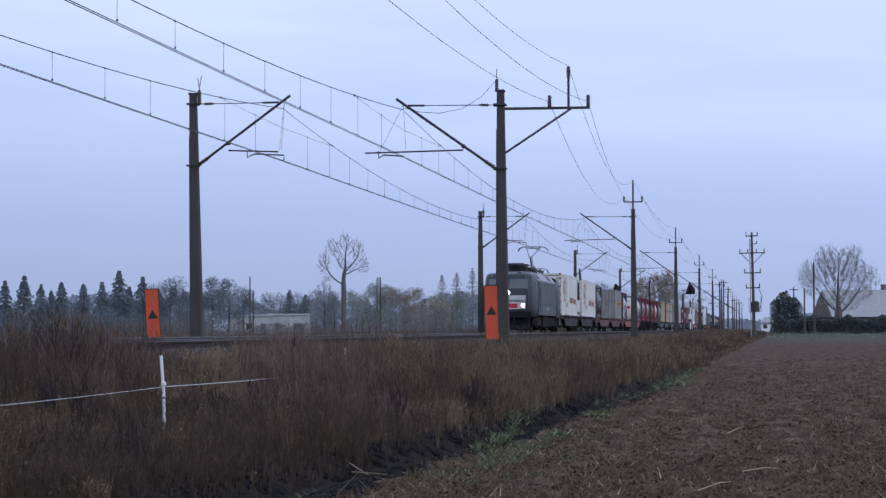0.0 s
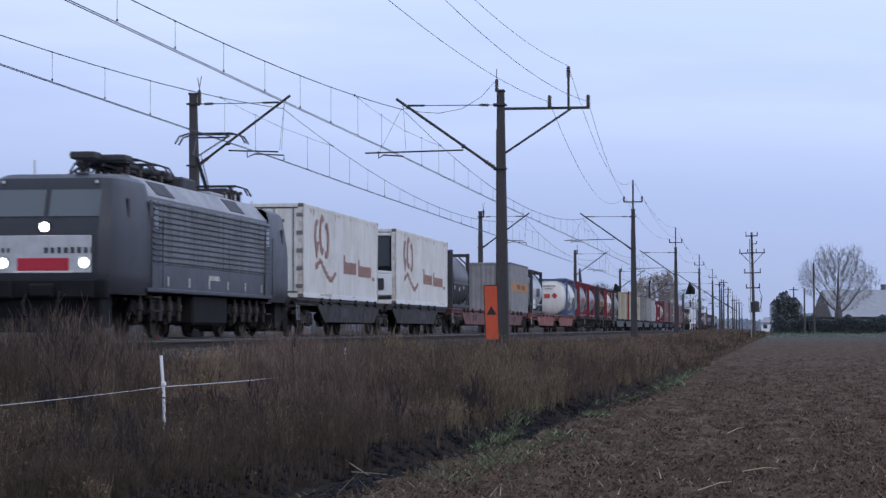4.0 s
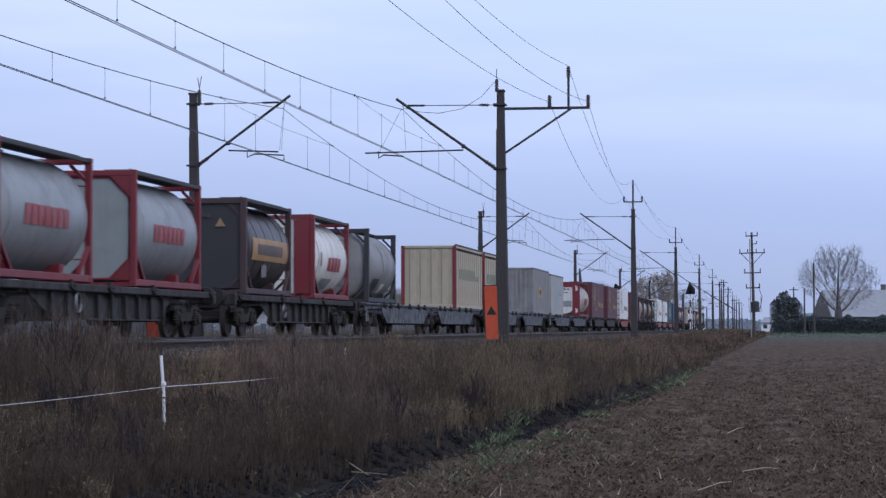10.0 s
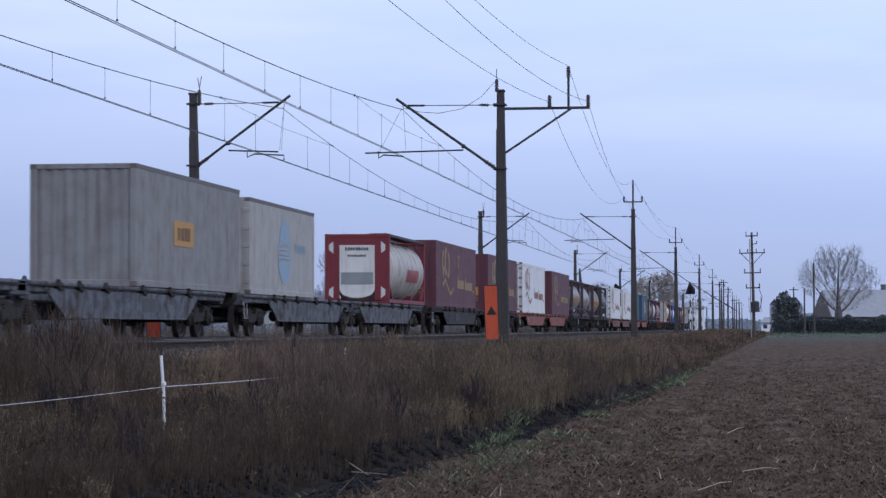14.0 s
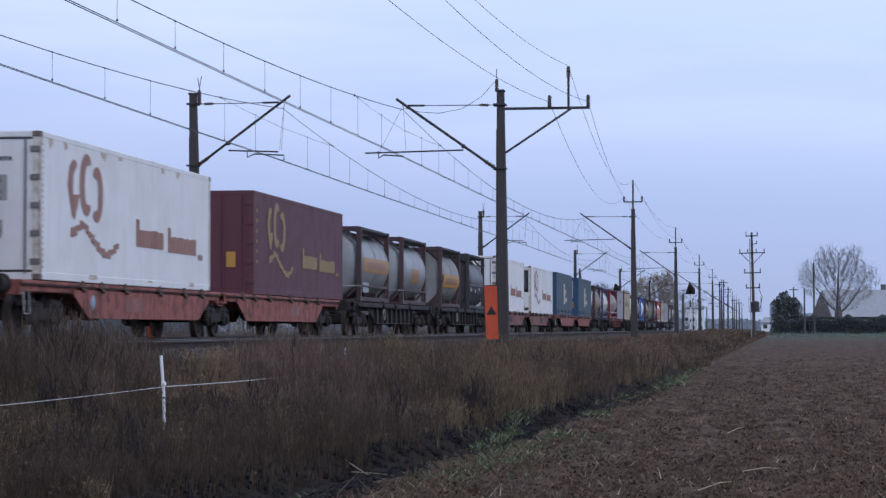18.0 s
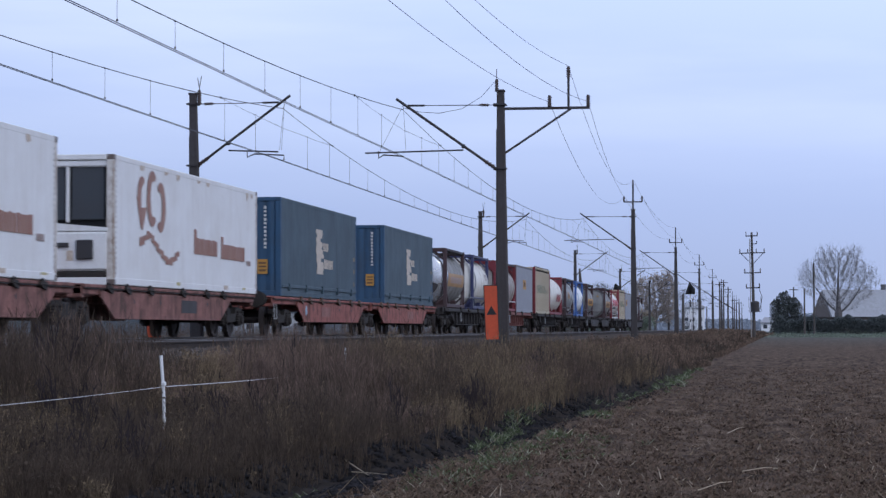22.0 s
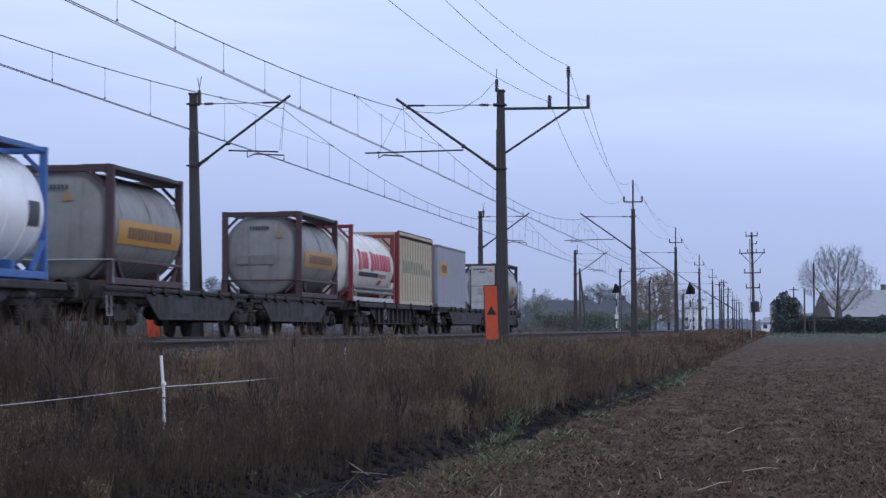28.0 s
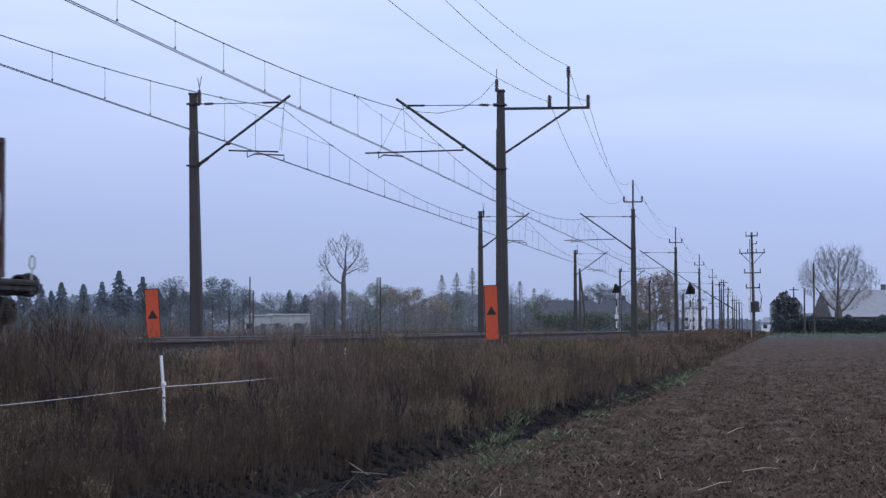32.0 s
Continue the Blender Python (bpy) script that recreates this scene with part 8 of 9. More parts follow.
def grown_tree(name, x, y, label, blobs, seed, points, step, reach, bole, mat, twigs=3, twig=0.5, leaves=0, leaf_mat=None, leaf_size=0.06, fork=0.25, r_min=0.012, group="", power=0.66):
    """Tree whose branches grow towards free space inside a crown of several blobs (centre, half sizes); bole: trunk height and radius."""
    rng = np.random.default_rng(seed)
    ob = thing(name, label, "tree" if name == "tree" else "bush", Matrix.Translation((x, y, float(ground_z(x, y)))), group=group)
    goal = []
    for cx, cy, cz, rx, ry, rz, share in blobs:
        d = rng.normal(size=(int(points * share), 3))
        d /= np.linalg.norm(d, axis=1)[:, None]
        d *= rng.uniform(0.05, 1.0, len(d))[:, None] ** fork
        goal.append(d * (rx, ry, rz) + (cx, cy, cz))
    goal = np.concatenate(goal)
    goal = goal[goal[:, 2] > bole[0] * 0.75]
    n0 = max(2, int(bole[0] / step))
    node = [np.array((0.04 * math.sin(i), 0, -0.3 + (bole[0] + 0.3) * i / n0)) for i in range(n0 + 1)]
    par = [-1] + list(range(n0))
    best, near = np.full(len(goal), 1e9), np.zeros(len(goal), int)
    done = 0
    for _ in range(400):
        fresh = np.array(node[done:])
        dist = np.linalg.norm(goal[:, None] - fresh[None], axis=2)
        low = dist.min(1)
        near = np.where(low < best, dist.argmin(1) + done, near)
        best = np.minimum(best, low)
        done = len(node)
        free = best > reach
        goal, near, best = goal[free], near[free], best[free]
        if not len(goal):
            break
        for k in np.unique(near):
            d = goal[near == k] - node[k]
            d = (d / np.linalg.norm(d, axis=1)[:, None]).sum(0) + rng.normal(0, 0.2, 3) + (0, 0, 0.1)
            node.append(node[k] + d / np.linalg.norm(d) * step)
            par.append(int(k))
        if len(node) > 6000:
            break
    n = len(node)
    flow = np.zeros(n)
    kids = np.zeros(n, int)
    for i in range(n - 1, 0, -1):
        flow[i] += 1.0
        flow[par[i]] += flow[i]
        kids[par[i]] += 1
    rad = np.maximum(r_min, bole[1] * (flow / flow[0]) ** power)
    big, small, ends_ = Mesh(), Mesh(), []
    for i in range(1, n):
        p, q = node[par[i]], node[i]
        r0 = min(rad[par[i]], rad[i] * 1.35)
        (big if rad[i] > 0.045 else small).tube([p, q], r0, 6 if rad[i] > 0.045 else 3, rad[i], cap=False)
        if rad[i] < 0.05:
            ends_.append((p, q, kids[i] == 0))
    base, tip = [], []
    for p, q, last in ends_:
        d = (q - p) / step
        for k in range(twigs + (2 if last else 0)):
            s = p + (q - p) * rng.random()
            base.append(s)
            tip.append(s + (d * 0.6 + rng.normal(0, 0.5, 3) + (0, 0, 0.25)) * twig * rng.uniform(0.5, 1.3))
    part("trunk", big, M_BARK, ob)
    part("crown", small, mat, ob)
    part("twig_work", blades_mesh("twig_work", base, tip, np.full(len(base), r_min * 0.9), mat), mat, ob, "fine bare twigs", smooth=None)
    if leaves:
        b, t = np.array(base), np.array(tip)
        i = rng.integers(0, len(b), leaves)
        p = b[i] + (t - b)[i] * rng.random((leaves, 1)) * 1.1 + rng.normal(0, 0.05, (leaves, 3))
        part("leaves", leaves_mesh("leaves", p, leaf_size * (0.6 + 0.8 * rng.random(leaves)), leaf_mat, seed), leaf_mat, ob, smooth=None)
    return ob


def leafy_tree(x, y, h, w, mat, seed, label, name="tree", low=0.12, n=5600, size=0.095):
    """Rounded crown of many clumps with gaps, on a trunk."""
    rng = np.random.default_rng(seed)
    z0 = float(ground_z(x, y))
    ob = thing(name, label, "tree" if name == "tree" else "bush", Matrix.Translation((x, y, z0)), group="background trees")
    tk = Mesh().tube([(0, 0, -0.3), (0.1, 0, h * 0.3), (0, 0.1, h * 0.75)], 0.02 * h + 0.04, 6, 0.03)
    for i in range(7):
        a = rng.random() * 6.28
        tk.tube([(0.08, 0, h * (0.2 + 0.06 * i)), (math.cos(a) * w * 0.35, math.sin(a) * w * 0.35, h * (0.45 + 0.07 * i))], 0.05, 4, 0.015, cap=False)
    part("trunk", tk, M_BARK, ob)
    lobes = 11
    cs = np.stack([rng.normal(0, w * 0.22, lobes), rng.normal(0, w * 0.22, lobes), h * rng.uniform(low + 0.04, 0.88, lobes)], -1)
    rs = w * rng.uniform(0.16, 0.32, lobes) * (1.15 - 0.6 * np.abs(cs[:, 2] / h - 0.45))
    pick = rng.integers(0, lobes, n)
    d = rng.normal(size=(n, 3))
    d /= np.linalg.norm(d, axis=1)[:, None]
    p = cs[pick] + d * (rs[pick] * rng.uniform(0.45, 1.1, n))[:, None]
    p = p[(p[:, 2] > h * low * 0.4) & (p[:, 2] < h)]
    part("crown", leaves_mesh("crown", p, size * (0.5 + rng.random(len(p))), mat, seed), mat, ob, smooth=None)


# spruces and trees beyond the railway: column and row of the top in the camera's view, distance
for i, (across, rise, dist) in enumerate(((-30, 505, 400), (8, 493, 410), (42, 482, 405), (72, 500, 430), (108, 496, 415), (147, 499, 420), (180, 496, 440), (210, 474, 400), (228, 505, 430), (252, 487, 410), (280, 508, 440), (90, 512, 440), (325, 512, 430),
                                    (-70, 490, 400), (782, 486, 470), (808, 482, 480), (836, 474, 470), (920, 497, 520), (945, 510, 540), (668, 490, 460), (512, 512, 520), (540, 520, 540))):
    x, y = spot(across, dist)
    if 640 < across:
        conifer(x, y, height_at(rise, dist) + 1.0, 100 + i, 0.36, M_TWIG_HAZED, "leafless larch beyond the railway, paled for haze")
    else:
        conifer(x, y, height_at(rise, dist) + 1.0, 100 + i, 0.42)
PINE_ROW = [(300, 484, 400, 6, M_PINE_HAZED), (345, 498, 410, 5, M_PINE_HAZED), (375, 487, 405, 7, M_PINE_HAZED), (405, 494, 410, 6, M_PINE_HAZED), (430, 512, 430, 5, M_LEAF_HAZED), (465, 516, 470, 7, M_LEAF_HAZED), (495, 514, 480, 6, M_LEAF_HAZED), (530, 520, 480, 6, M_LEAF_HAZED), (30, 535, 430, 8, M_PINE_HAZED), (130, 535, 440, 8, M_PINE_HAZED), (80, 540, 440, 8, M_PINE_HAZED), (190, 532, 440, 7, M_PINE_HAZED), (240, 534, 440, 8, M_PINE_HAZED), (275, 530, 440, 8, M_PINE_HAZED)]
MIXED_ROW = [(575, 515, 380, 6, M_LEAF_HAZED), (640, 510, 420, 6, M_LEAF_OLIVE), (665, 500, 430, 5, M_LEAF_OLIVE), (690, 506, 420, 6, M_LEAF_OLIVE), (715, 510, 410, 6.5, M_LEAF_OCHRE), (745, 508, 410, 7, M_LEAF_OCHRE), (770, 520, 400, 6, M_LEAF_OCHRE), (800, 522, 420, 7, M_LEAF_OLIVE), (830, 518, 430, 7, M_LEAF_HAZED), (905, 522, 480, 7, M_LEAF_HAZED), (930, 525, 480, 7, M_LEAF_OLIVE), (965, 520, 500, 6, M_LEAF_HAZED), (1080, 513, 440, 6, M_LEAF_HAZED), (1138, 545, 400, 3.4, M_LEAF_OCHRE), (1200, 505, 600, 7, M_LEAF_HAZED)]
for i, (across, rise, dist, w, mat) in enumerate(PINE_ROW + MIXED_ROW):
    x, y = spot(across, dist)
    leafy_tree(x, y, height_at(rise, dist) + 1.0, w, mat, 200 + i, "autumn tree beyond the railway in haze-paled colours")
x, y = spot(608, 360)
grown_tree("tree", x, y, "tall bare tree with a forked trunk", [(-3.2, 0, 11.2, 1.2, 1.4, 1.8, 0.16), (-1.9, 0.4, 13.7, 1.3, 1.4, 1.6, 0.17), (0.3, -0.3, 14.4, 1.2, 1.4, 1.5, 0.16), (2.1, 0.2, 13.3, 1.3, 1.4, 1.9, 0.18), (3.1, 0, 10.9, 1.1, 1.3, 1.7, 0.14), (-0.5, 0.5, 11.4, 0.9, 1.2, 1.4, 0.09), (1.2, -0.5, 10.4, 0.8, 1.2, 1.2, 0.07), (-2.6, 0, 8.8, 0.9, 1.0, 0.9, 0.05)], 12, 2300, 0.25, 0.38, (5.0, 0.42), M_TWIG_HAZED, 4, 0.42, r_min=0.016, fork=0.5, power=0.78)
for i, (across, w, h) in enumerate(((574, 1.9, 8.6), (592, 1.6, 7.0), (560, 1.5, 6.0), (632, 1.4, 6.0))):
    x, y = spot(across, 362)
    grown_tree("tree", x, y, "slender bare shrub below the tall tree", [(0, 0, h * 0.62, w, w, h * 0.38, 1.0)], 40 + i, 800, 0.24, 0.36, (1.0, 0.13), M_TWIG_HAZED, 4, 0.5, r_min=0.019, fork=0.5)
x, y = spot(1484, 340)
grown_tree("tree", x, y, "broad pollarded willow with thin yellowish leaves", [(0.0, 0, 9.2, 3.4, 3.0, 3.2, 0.34), (-3.9, 0, 8.0, 1.9, 2.2, 2.8, 0.2), (3.5, 0, 7.6, 2.3, 2.2, 3.0, 0.22), (2.0, 0, 10.6, 1.8, 2.0, 2.3, 0.12), (-1.6, 0, 10.4, 1.7, 2.0, 2.4, 0.12), (0.2, 0, 4.8, 3.4, 2.4, 1.8, 0.14)], 21, 2500, 0.28, 0.42, (1.7, 0.62), M_TWIG_HAZED, 7, 0.8, 20000, M_LEAF_WILLOW, 0.042, r_min=0.009, fork=0.5, power=0.84)
x, y = spot(1160, 430)
grown_tree("tree", x, y, "broad reddish-brown leafless tree beside the far masts", [(-2.4, 0, 6.0, 1.8, 2.0, 4.4, 0.3), (0.1, 0, 6.6, 1.7, 2.0, 4.6, 0.3), (2.2, 0, 6.8, 1.6, 2.0, 5.0, 0.4)], 23, 1500, 0.3, 0.48, (1.2, 0.26), M_TWIG_RED, 4, 0.8, 26000, M_LEAF_TAN_HAZED, 0.10, r_min=0.012, power=0.8, group="background trees")
x, y = spot(1060, 440)
grown_tree("tree", x, y, "broad grey leafless tree behind the houses", [(0, 0, 6.4, 4.0, 2.5, 3.0, 1.0)], 24, 1200, 0.32, 0.5, (2.0, 0.28), M_TWIG_HAZED, 4, 0.7, 16000, M_LEAF_HAZED, 0.06, r_min=0.013, power=0.78, group="background trees")
for i, (across, rise, dist, w) in enumerate(((302, 486, 402, 1.6), (318, 500, 405, 1.3), (650, 512, 410, 1.8), (700, 515, 405, 2.0), (880, 512, 470, 1.8), (905, 505, 480, 1.4), (1105, 512, 440, 1.6), (968, 512, 470, 1.8))):
    x, y = spot(across, dist)
    h = height_at(rise, dist) + 1.0
    grown_tree("tree", x, y, "slim leafless tree with pale twigs", [(0, 0, h * 0.58, w, w, h * 0.42, 1.0)], 60 + i, 480, 0.3, 0.45, (1.2, 0.14), M_TWIG_HAZED, 3, 0.55, 1500, M_LEAF_HAZED, 0.06, r_min=0.015, group="background trees")


def upright_bush(x, y, h, w, seed):
    """Dense evergreen bush of several upright columns with uneven pointed tops."""
    rng = np.random.default_rng(seed)
    ob = thing("bush", "dense dark evergreen bush with uneven pointed tops", "bush", Matrix.Translation((x, y, float(ground_z(x, y)))))
    cols = 9
    p = []
    for i in range(cols):
        cx, cy = w * (i / (cols - 1) - 0.5) * 0.86, rng.normal(0, w * 0.15)
        top = h * rng.uniform(0.86, 1.0) * (1 - 0.16 * abs(i / (cols - 1) - 0.5) ** 2 * 4)
        n = 1500
        t = rng.random(n)
        rad = w * 0.15 * np.where(t < 0.86, 1.0, (1.0 - t) / 0.14 + 0.06) * np.sqrt(rng.random(n)) * 1.15
        a = rng.random(n) * 6.28
        p.append(np.stack([cx + np.cos(a) * rad, cy + np.sin(a) * rad, t * top], -1))
        part("stem", Mesh().tube([(cx, cy, -0.2), (cx, cy, top * 0.85)], 0.05, 5, 0.015), M_BARK, ob)
    part("foliage", leaves_mesh("foliage", np.concatenate(p), 0.10, M_LEAF_DARK, seed), M_LEAF_DARK, ob, smooth=None)


x, y = spot(1392, 330)
upright_bush(x, y, height_at(515, 330) + 0.6, 3.9, 300)
rngh = np.random.default_rng(5)
n = 34000
hx, hy = spot(1372, 325)[0] + 27 * rngh.random(n), 322 + 3 * rngh.random(n)
hz = ground_z(hx, hy) + rngh.random(n) ** 0.7 * (2.3 + 0.3 * np.sin(hx * 1.3) + 0.15 * np.sin(hx * 4.1))
solid("hedge", leaves_mesh("hedge", np.stack([hx, hy, hz], -1), 0.12, M_LEAF_DARK, 7), M_LEAF_DARK, "dark green clipped hedge along the far edge of the field", "hedge", smooth=None)
# rough grass between the field and the hedge
n = 16000
gy = 230 + 93 * rngh.random(n)
gx = spot(1345, 300)[0] + 4 * rngh.random(n) + 34 * rngh.random(n)
gz = ground_z(gx, gy) + rngh.random(n) ** 1.5 * (0.16 + 0.5 * np.clip((gy - 295) / 28, 0, 1)) * (0.6 + 0.4 * np.sin(gx * 0.9) * np.sin(gy * 0.21))
solid("rough_grass", leaves_mesh("rough_grass", np.stack([gx, gy, gz], -1), 0.09, M_LEAF_OLIVE, 8), M_LEAF_OLIVE, "rough grey-green grass before the hedge", "grass", kind="stuff", smooth=None)
# undergrowth at the foot of the trees beyond the railway
rngu = np.random.default_rng(15)
n = 42000
ua = rngu.uniform(-60, 1130, n)
ud = rngu.uniform(378, 396, n)
ux = -ud * np.tan(AXIS - np.arctan((ua - 784) / 4149.0))
uh = 2.2 + 1.6 * np.abs(np.sin(ua * 0.043)) + 1.3 * np.abs(np.sin(ua * 0.017 + 2))
uh = uh * np.where((ua > 395) & (ua < 560), 0.4, 1.0)
uz = ground_z(ux, ud) + rngu.random(n) ** 1.3 * uh
solid("undergrowth", leaves_mesh("undergrowth", np.stack([ux, ud, uz], -1), 0.095, M_LEAF_HAZED, 17), M_LEAF_HAZED, "grey-green undergrowth at the foot of the far trees", "bushes", kind="stuff", smooth=None)
# woods on the horizon: a plain backdrop whose bluish glow stands in for haze
M_DISTANCE_GLOW = glow("distance_haze_glow", (0.40, 0.52, 0.82), 0.19)
M_DISTANCE_GLOW.node_tree.nodes["Principled BSDF"].inputs["Base Color"].default_value = (0.06, 0.065, 0.07, 1)
rngw = np.random.default_rng(6)
n = 34000
wa = rngw.uniform(-0.45, 0.3, n)
wd = rngw.uniform(900, 1000, n)
wx, wy = wd * np.sin(wa), wd * np.cos(wa)
wh = (3.0 + 4 * np.abs(np.sin(wa * 60)) + 3 * np.abs(np.sin(wa * 23 + 1))) * np.interp(wa, [-0.45, -0.33, -0.12, -0.06, -0.025, 0.02, 0.3], [1.7, 1.7, 1.6, 1.2, 0.5, 0.7, 0.8])
solid("far_woods", leaves_mesh("far_woods", np.stack([wx, wy, rngw.random(n) * wh - 0.5], -1), 1.1, M_DISTANCE_GLOW, 9), M_DISTANCE_GLOW, "grey woods on the horizon with haze painted as glow", "woods", kind="stuff", smooth=None)
# ---- buildings and poles in the distance ----
M_PLASTER = paint("pale_plaster", (0.43, 0.44, 0.45), 0.85, 0.35, (0.25, 0.23, 0.21), grain=4)
M_PLASTER_DARK = paint("grey_plaster", (0.10, 0.10, 0.11), 0.85, 0.35, (0.12, 0.11, 0.1), grain=4)
M_BRICK_WALL = paint("dull_brick", (0.145, 0.125, 0.115), 0.9, 0.4, (0.13, 0.10, 0.085), grain=14)
M_WHITE_WALL = paint("white_wall", (0.72, 0.73, 0.75), 0.8, 0.2, (0.45, 0.42, 0.4), grain=4)
# roof grey made paler to carry the distance haze
M_ROOF_HAZED = paint("grey_roof_hazed", (0.31, 0.315, 0.33), 0.8, 0.4, (0.17, 0.16, 0.15), grain=8)
M_ROOF_DARK = paint("dark_roof", (0.075, 0.08, 0.095), 0.8, 0.4, (0.06, 0.055, 0.05), grain=8)
M_PANE = glassy("window_pane", (0.05, 0.055, 0.065), 0.12)
M_WOOD_POLE = paint("pole_wood", (0.085, 0.075, 0.068), 0.9, 0.4, (0.05, 0.045, 0.04), grain=20)


def house(x, y, w, d, wall_h, roof_h, wall, roof, label, turn=0.0, flat=False, windows=(3, 1), chimney=True, gable=False):
    z0 = float(ground_z(x, y))
    ob = thing("house", label, "house", pose(x, y, z0, 0, 0, turn))
    t = 0.3
    for name, c, s in (("wall_front", (0, -d / 2 + t / 2, wall_h / 2), (w, t, wall_h)), ("wall_back", (0, d / 2 - t / 2, wall_h / 2), (w, t, wall_h)), ("wall_side", (-w / 2 + t / 2, 0, wall_h / 2), (t, d - 2 * t, wall_h)), ("wall_side", (w / 2 - t / 2, 0, wall_h / 2), (t, d - 2 * t, wall_h))):
        part(name, Mesh().box(c, s), wall, ob)
    if flat:
        part("roof", Mesh().box((0, 0, wall_h + 0.15), (w + 0.5, d + 0.5, 0.3), 0.03), roof, ob)
        top = wall_h
    else:
        e = 0.5
        m = Mesh()
        hw, hd, i = w / 2 + e, d / 2 + e, 0.15 if gable else min(w, d) * 0.3
        m.add([(-hw, -hd, wall_h), (hw, -hd, wall_h), (hw, hd, wall_h), (-hw, hd, wall_h), (-hw + i, 0, wall_h + roof_h), (hw - i, 0, wall_h + roof_h)], [(0, 1, 5, 4), (2, 3, 4, 5), (1, 2, 5), (3, 0, 4), (3, 2, 1, 0)])
        if gable:
            for sx in (-1, 1):
                part("gable", Mesh().prism([(-d / 2, wall_h), (d / 2, wall_h), (0, wall_h + roof_h - 0.3)], sx * (w / 2 + 0.53), sx * (w / 2 + 0.58), "x"), wall, ob)
        r = part("roof", m, roof, ob)
        top = wall_h + roof_h
        if chimney:
            part("chimney", Mesh().box((w * 0.2, 0.3, top + 0.1), (0.7, 0.6, 1.5), 0.03), M_PLASTER_DARK, r)
        part("gutter", Mesh().tube([(-hw, -hd, wall_h), (hw, -hd, wall_h)], 0.07, 6), M_DARK, r)
    for r_ in range(windows[1]):
        for k in range(windows[0]):
            wx = -w / 2 + w * (k + 0.5) / windows[0]
            wz = 1.5 + r_ * 2.8
            f = part("window", Mesh().box((wx, -d / 2 - 0.02, wz), (1.3, 0.06, 1.3), 0.02), M_PLASTER, ob)
            part("pane", Mesh().box((wx, -d / 2 - 0.055, wz), (1.1, 0.02, 1.1)), M_PANE, f)
    part("door", Mesh().box((w * 0.36, -d / 2 - 0.03, 1.0), (0.95, 0.06, 2.0), 0.02), M_ROOF_DARK, ob)
    return ob


x, y = spot(445, 445)
house(x, y, 7.5, 7, 3.4, 0, M_PLASTER, M_PLASTER, "low pale flat-roofed outbuilding", 5, True, (1, 1))
x, y = spot(512, 450)
house(x, y, 7.5, 7, 3.6, 0, M_PLASTER, M_PLASTER, "low pale flat-roofed building with small windows", 5, True, (2, 1))
x, y = spot(1015, 400)
house(x, y, 11, 9, 3.2, 2.6, M_PLASTER_DARK, M_ROOF_DARK, "dark-roofed house behind trees", 6, False, (4, 1))
x, y = spot(1088, 430)
house(x, y, 8, 8, 3.6, 2.6, M_PLASTER_DARK, M_ROOF_DARK, "grey house with a dark roof", 6, False, (3, 1))
x, y = spot(1228, 800)
house(x, y, 7, 8, 8.2, 2.0, M_WHITE_WALL, M_ROOF_HAZED, "white two-storey house far down the line", 0, False, (3, 2))
x, y = spot(1535, 372)
house(x, y, 14.0, 9, 2.6, 4.3, M_BRICK_WALL, M_ROOF_HAZED, "brown brick farmhouse with a long grey roof paled for haze", 18, False, (4, 1), True, True)
x, y = spot(1580, 380)
house(x + 6, y, 11, 8, 4.2, 1.6, M_PLASTER, M_ROOF_HAZED, "long pale farm building", 0, False, (4, 1), False)
x, y = spot(1362, 700)
house(x, y, 5, 6, 2.6, 1.6, M_WHITE_WALL, M_ROOF_HAZED, "small white house near the far road", 0, False, (2, 1))


def distribution_pole(x, y, top):
    z0 = float(ground_z(x, y))
    ob = thing("utility_pole", "tall electricity pole with crossarms and transformer", "utility pole", pose(x, y, z0, 0, -1.2, 0))
    h = top - z0
    part("pole", Mesh().tube([(0, 0, -0.5), (0, 0, h)], 0.17, 8, 0.1), M_WOOD_POLE, ob)
    for z, w in ((h - 0.33, 1.15), (h - 1.96, 2.5), (h - 3.86, 1.6), (h - 5.3, 1.35)):
        a = part("crossarm", Mesh().box((0, -0.12, z), (w, 0.1, 0.1), 0.01), M_STEEL, ob)
        for s in (-0.46, 0, 0.46) if w < 2 else (-0.46, -0.16, 0.16, 0.46):
            part("insulator", insulator((s * w, -0.12, z + 0.05), (s * w, -0.12, z + 0.4), 0.07, 3), M_INSUL, a)
    part("brace", Mesh().beam((-1.05, -0.12, h - 2.0), (0, -0.12, h - 3.1), 0.06).beam((1.05, -0.12, h - 2.0), (0, -0.12, h - 3.1), 0.06), M_STEEL, ob)
    part("transformer", Mesh().lathe([(-0.55, 0.0), (-0.5, 0.42), (0.4, 0.42), (0.5, 0.3), (0.55, 0.0)], 14, "z", (0.15, -0.5, h - 7.1)), M_STEEL, ob)
    part("stub_arm", Mesh().box((0.25, -0.12, h - 1.1), (0.5, 0.08, 0.08)).box((0.46, -0.12, h - 0.95), (0.07, 0.07, 0.3)), M_STEEL, ob)
    # thin pale second mast, leaning beside the pole
    part("second_mast", Mesh().tube([(-0.28, -0.1, 0.2), (-0.2, -0.14, h - 0.6)], 0.05, 6), M_GALV_POLE, ob, "thin pale second mast beside the pole")
    part("box_bracket", Mesh().tube([(-0.42, -0.5, h - 6.2), (-0.42, -0.5, h - 7.6), (0.72, -0.5, h - 7.6), (0.72, -0.5, h - 6.2)], 0.03, 5), M_STEEL, ob)
    part("cable_loop", Mesh().tube([(0.5, -0.2, h - 5.2), (0.85, -0.3, h - 6.2), (0.6, -0.4, h - 7.4)], 0.03, 5), M_BLACK, ob)


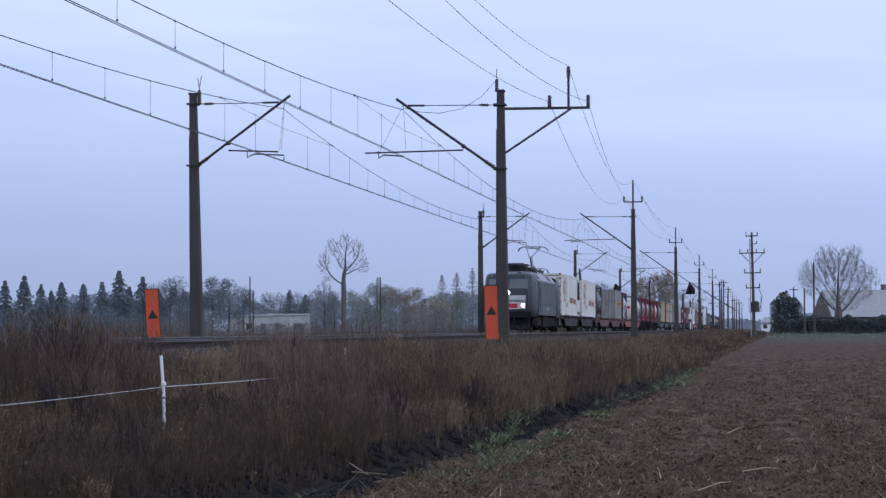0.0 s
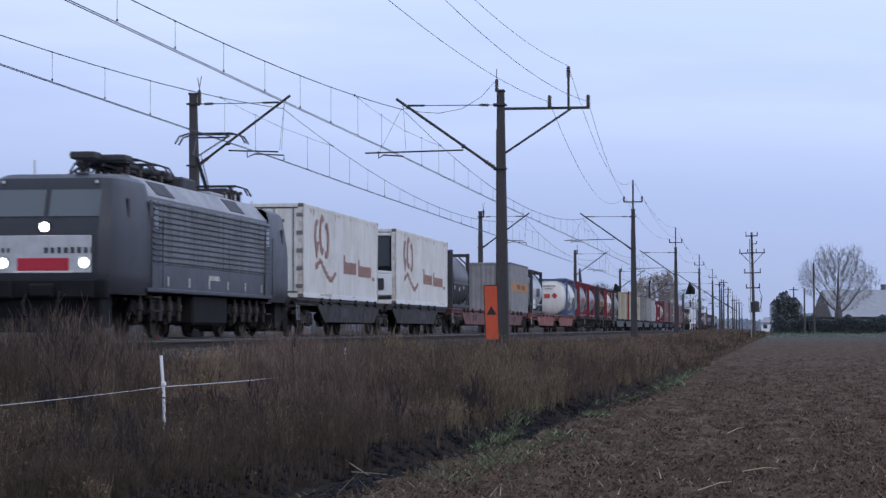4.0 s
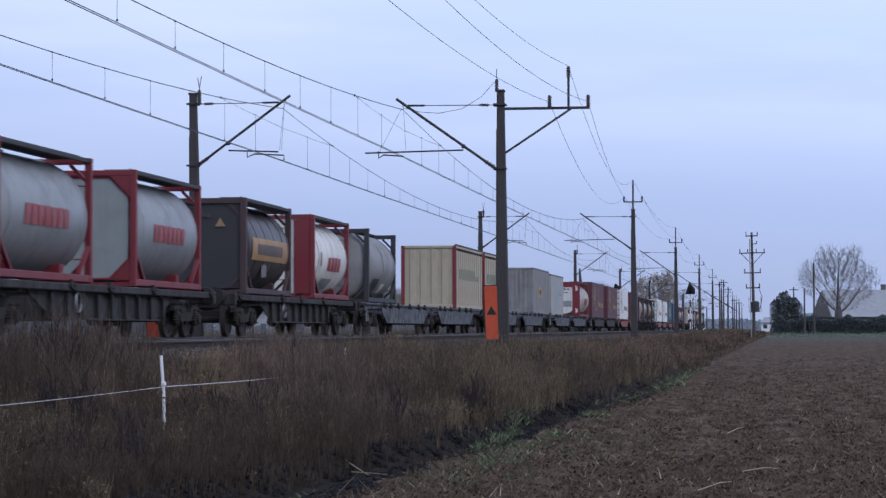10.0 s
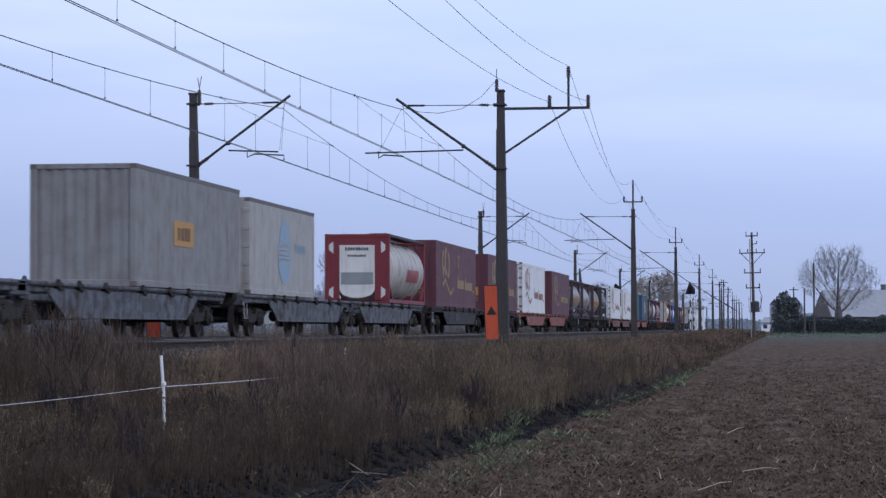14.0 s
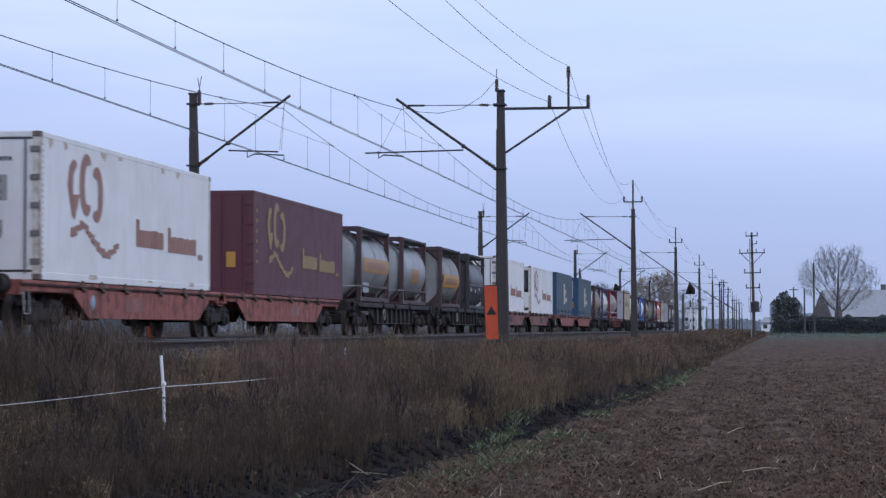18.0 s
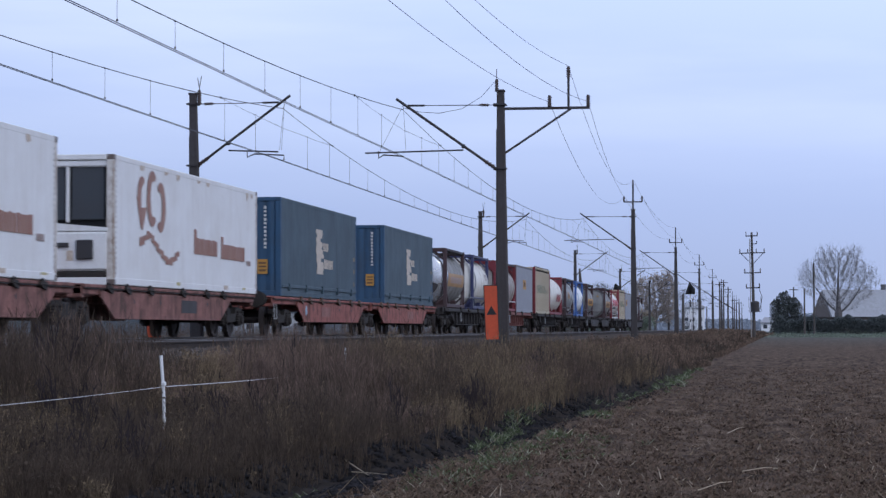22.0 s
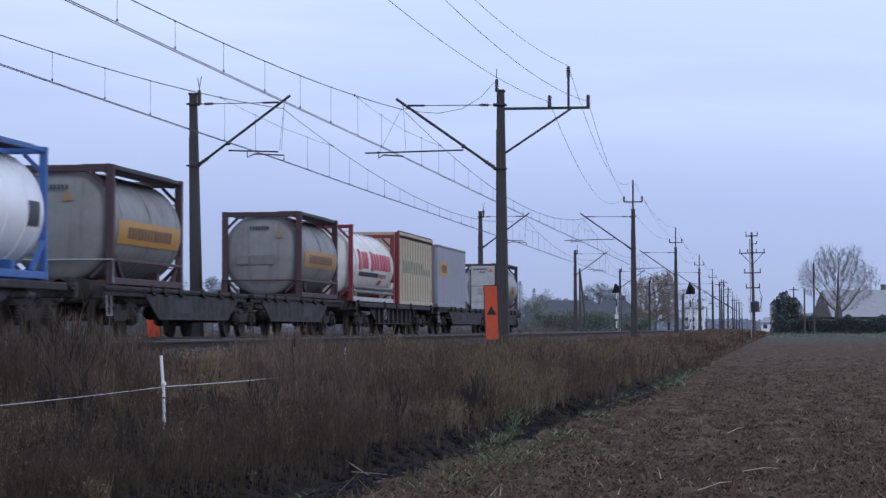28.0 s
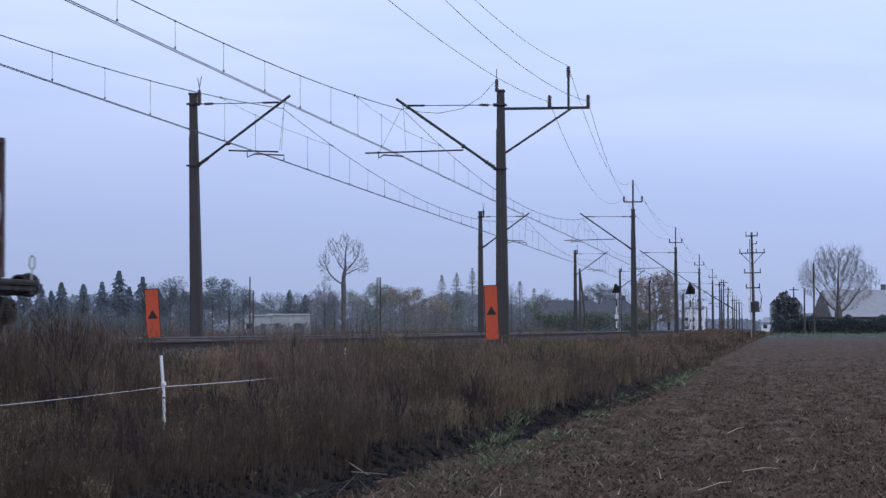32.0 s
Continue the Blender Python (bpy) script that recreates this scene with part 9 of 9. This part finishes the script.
distribution_pole(spot(1335, 226)[0], 226, height_at(414, 226))


def plain_pole(across, rise, dist, label="slim dark pole in the distance", arms=0):
    x, y = spot(across, dist)
    z0 = float(ground_z(x, y))
    h = height_at(rise, dist) - z0
    ob = thing("utility_pole", label, "utility pole", Matrix.Translation((x, y, z0)), group="distant poles")
    part("pole", Mesh().tube([(0, 0, -0.4), (0, 0, h)], 0.14, 7, 0.09), M_WOOD_POLE, ob)
    for i in range(arms):
        part("crossarm", Mesh().box((0, 0, h - 0.4 - 0.8 * i), (1.3, 0.1, 0.1)), M_STEEL, ob)


for across, rise, dist, arms in ((442, 488, 330, 0), (448, 512, 345, 0), (673, 490, 330, 0), (1424, 512, 300, 0), (1441, 468, 300, 0), (1405, 510, 340, 1),
                           (1274, 500, 330, 1), (1281, 497, 360, 1), (1289, 510, 430, 1), (1300, 530, 520, 1), (1308, 535, 600, 1), (1251, 545, 420, 0), (1210, 520, 300, 0)):
    plain_pole(across, rise, dist, arms=arms)


def signal(x, y, top, label):
    ob = thing("railway_signal", label, "railway signal", Matrix.Translation((x, y, 0)), group="railway signals")
    for i in range(6):
        part("mast_section", Mesh().tube([(0, 0, -0.6 + i * (top - 0.4) / 6), (0, 0, -0.6 + (i + 1) * (top - 0.4) / 6)], 0.075, 8), M_STAKE if i % 2 else M_DARK, ob)
    part("signal_head", Mesh().prism([(-0.55, top - 1.15), (0.5, top - 1.15), (0.5, top - 0.55), (0.0, top), (-0.15, top)], -0.3, 0.3, "y"), M_BLACK, ob)
    for i in range(2):
        part("lens_hood", Mesh().lathe([(-0.55, 0.16), (-0.3, 0.16)], 12, "y", (0.0, 0, top - 0.9 + 0.4 * i)), M_BLACK, ob)
    part("ladder", Mesh().tube([(0.2, 0.1, -0.5), (0.2, 0.1, top - 1.2)], 0.02, 5).tube([(0.45, 0.1, -0.5), (0.45, 0.1, top - 1.2)], 0.02, 5), M_STAKE, ob)
    part("number_board", Mesh().box((0, -0.12, top * 0.3), (0.4, 0.03, 0.55)), M_STAKE, ob)


signal(spot(1091, 288)[0], 288.0, height_at(503, 288), "black-hooded railway signal seen from behind")
signal(spot(1222, 250)[0], 250.0, height_at(503, 250), "black-hooded railway signal beside the near track")
# slanted strut pole behind the far mast
x, y = spot(1026, 232)
ob = thing("strut_pole", "dark wooden pole with a slanting strut", "utility pole", Matrix.Translation((x, y, -0.6)))
part("pole", Mesh().tube([(0.1, 0, 0), (0, 0, 6.8)], 0.13, 7, 0.1), M_WOOD_POLE, ob)
part("strut", Mesh().tube([(0.75, 0, 0), (0.05, 0, 6.4)], 0.11, 7, 0.09), M_WOOD_POLE, ob)

for i, (across, rise, w) in enumerate(((968, 556, 5), (990, 552, 5), (1030, 555, 6), (1060, 553, 6), (1100, 558, 5), (1130, 562, 4))):
    x, y = spot(across, 385)
    leafy_tree(x, y, height_at(rise, 385) + 1.0, w, M_LEAF_OLIVE, 400 + i, "grey-green bush in front of the houses", "bush", 0.0, 1600, 0.16)


def motions():
    """The train runs along the far track at an even pace."""
    for ob, base, u in MOVING:
        walk(ob, [(t, Matrix.Translation((TRACK_FAR, u - SPEED * t, 0.0)) @ base) for t in (0.0, 16.0, SECONDS)])


motions()
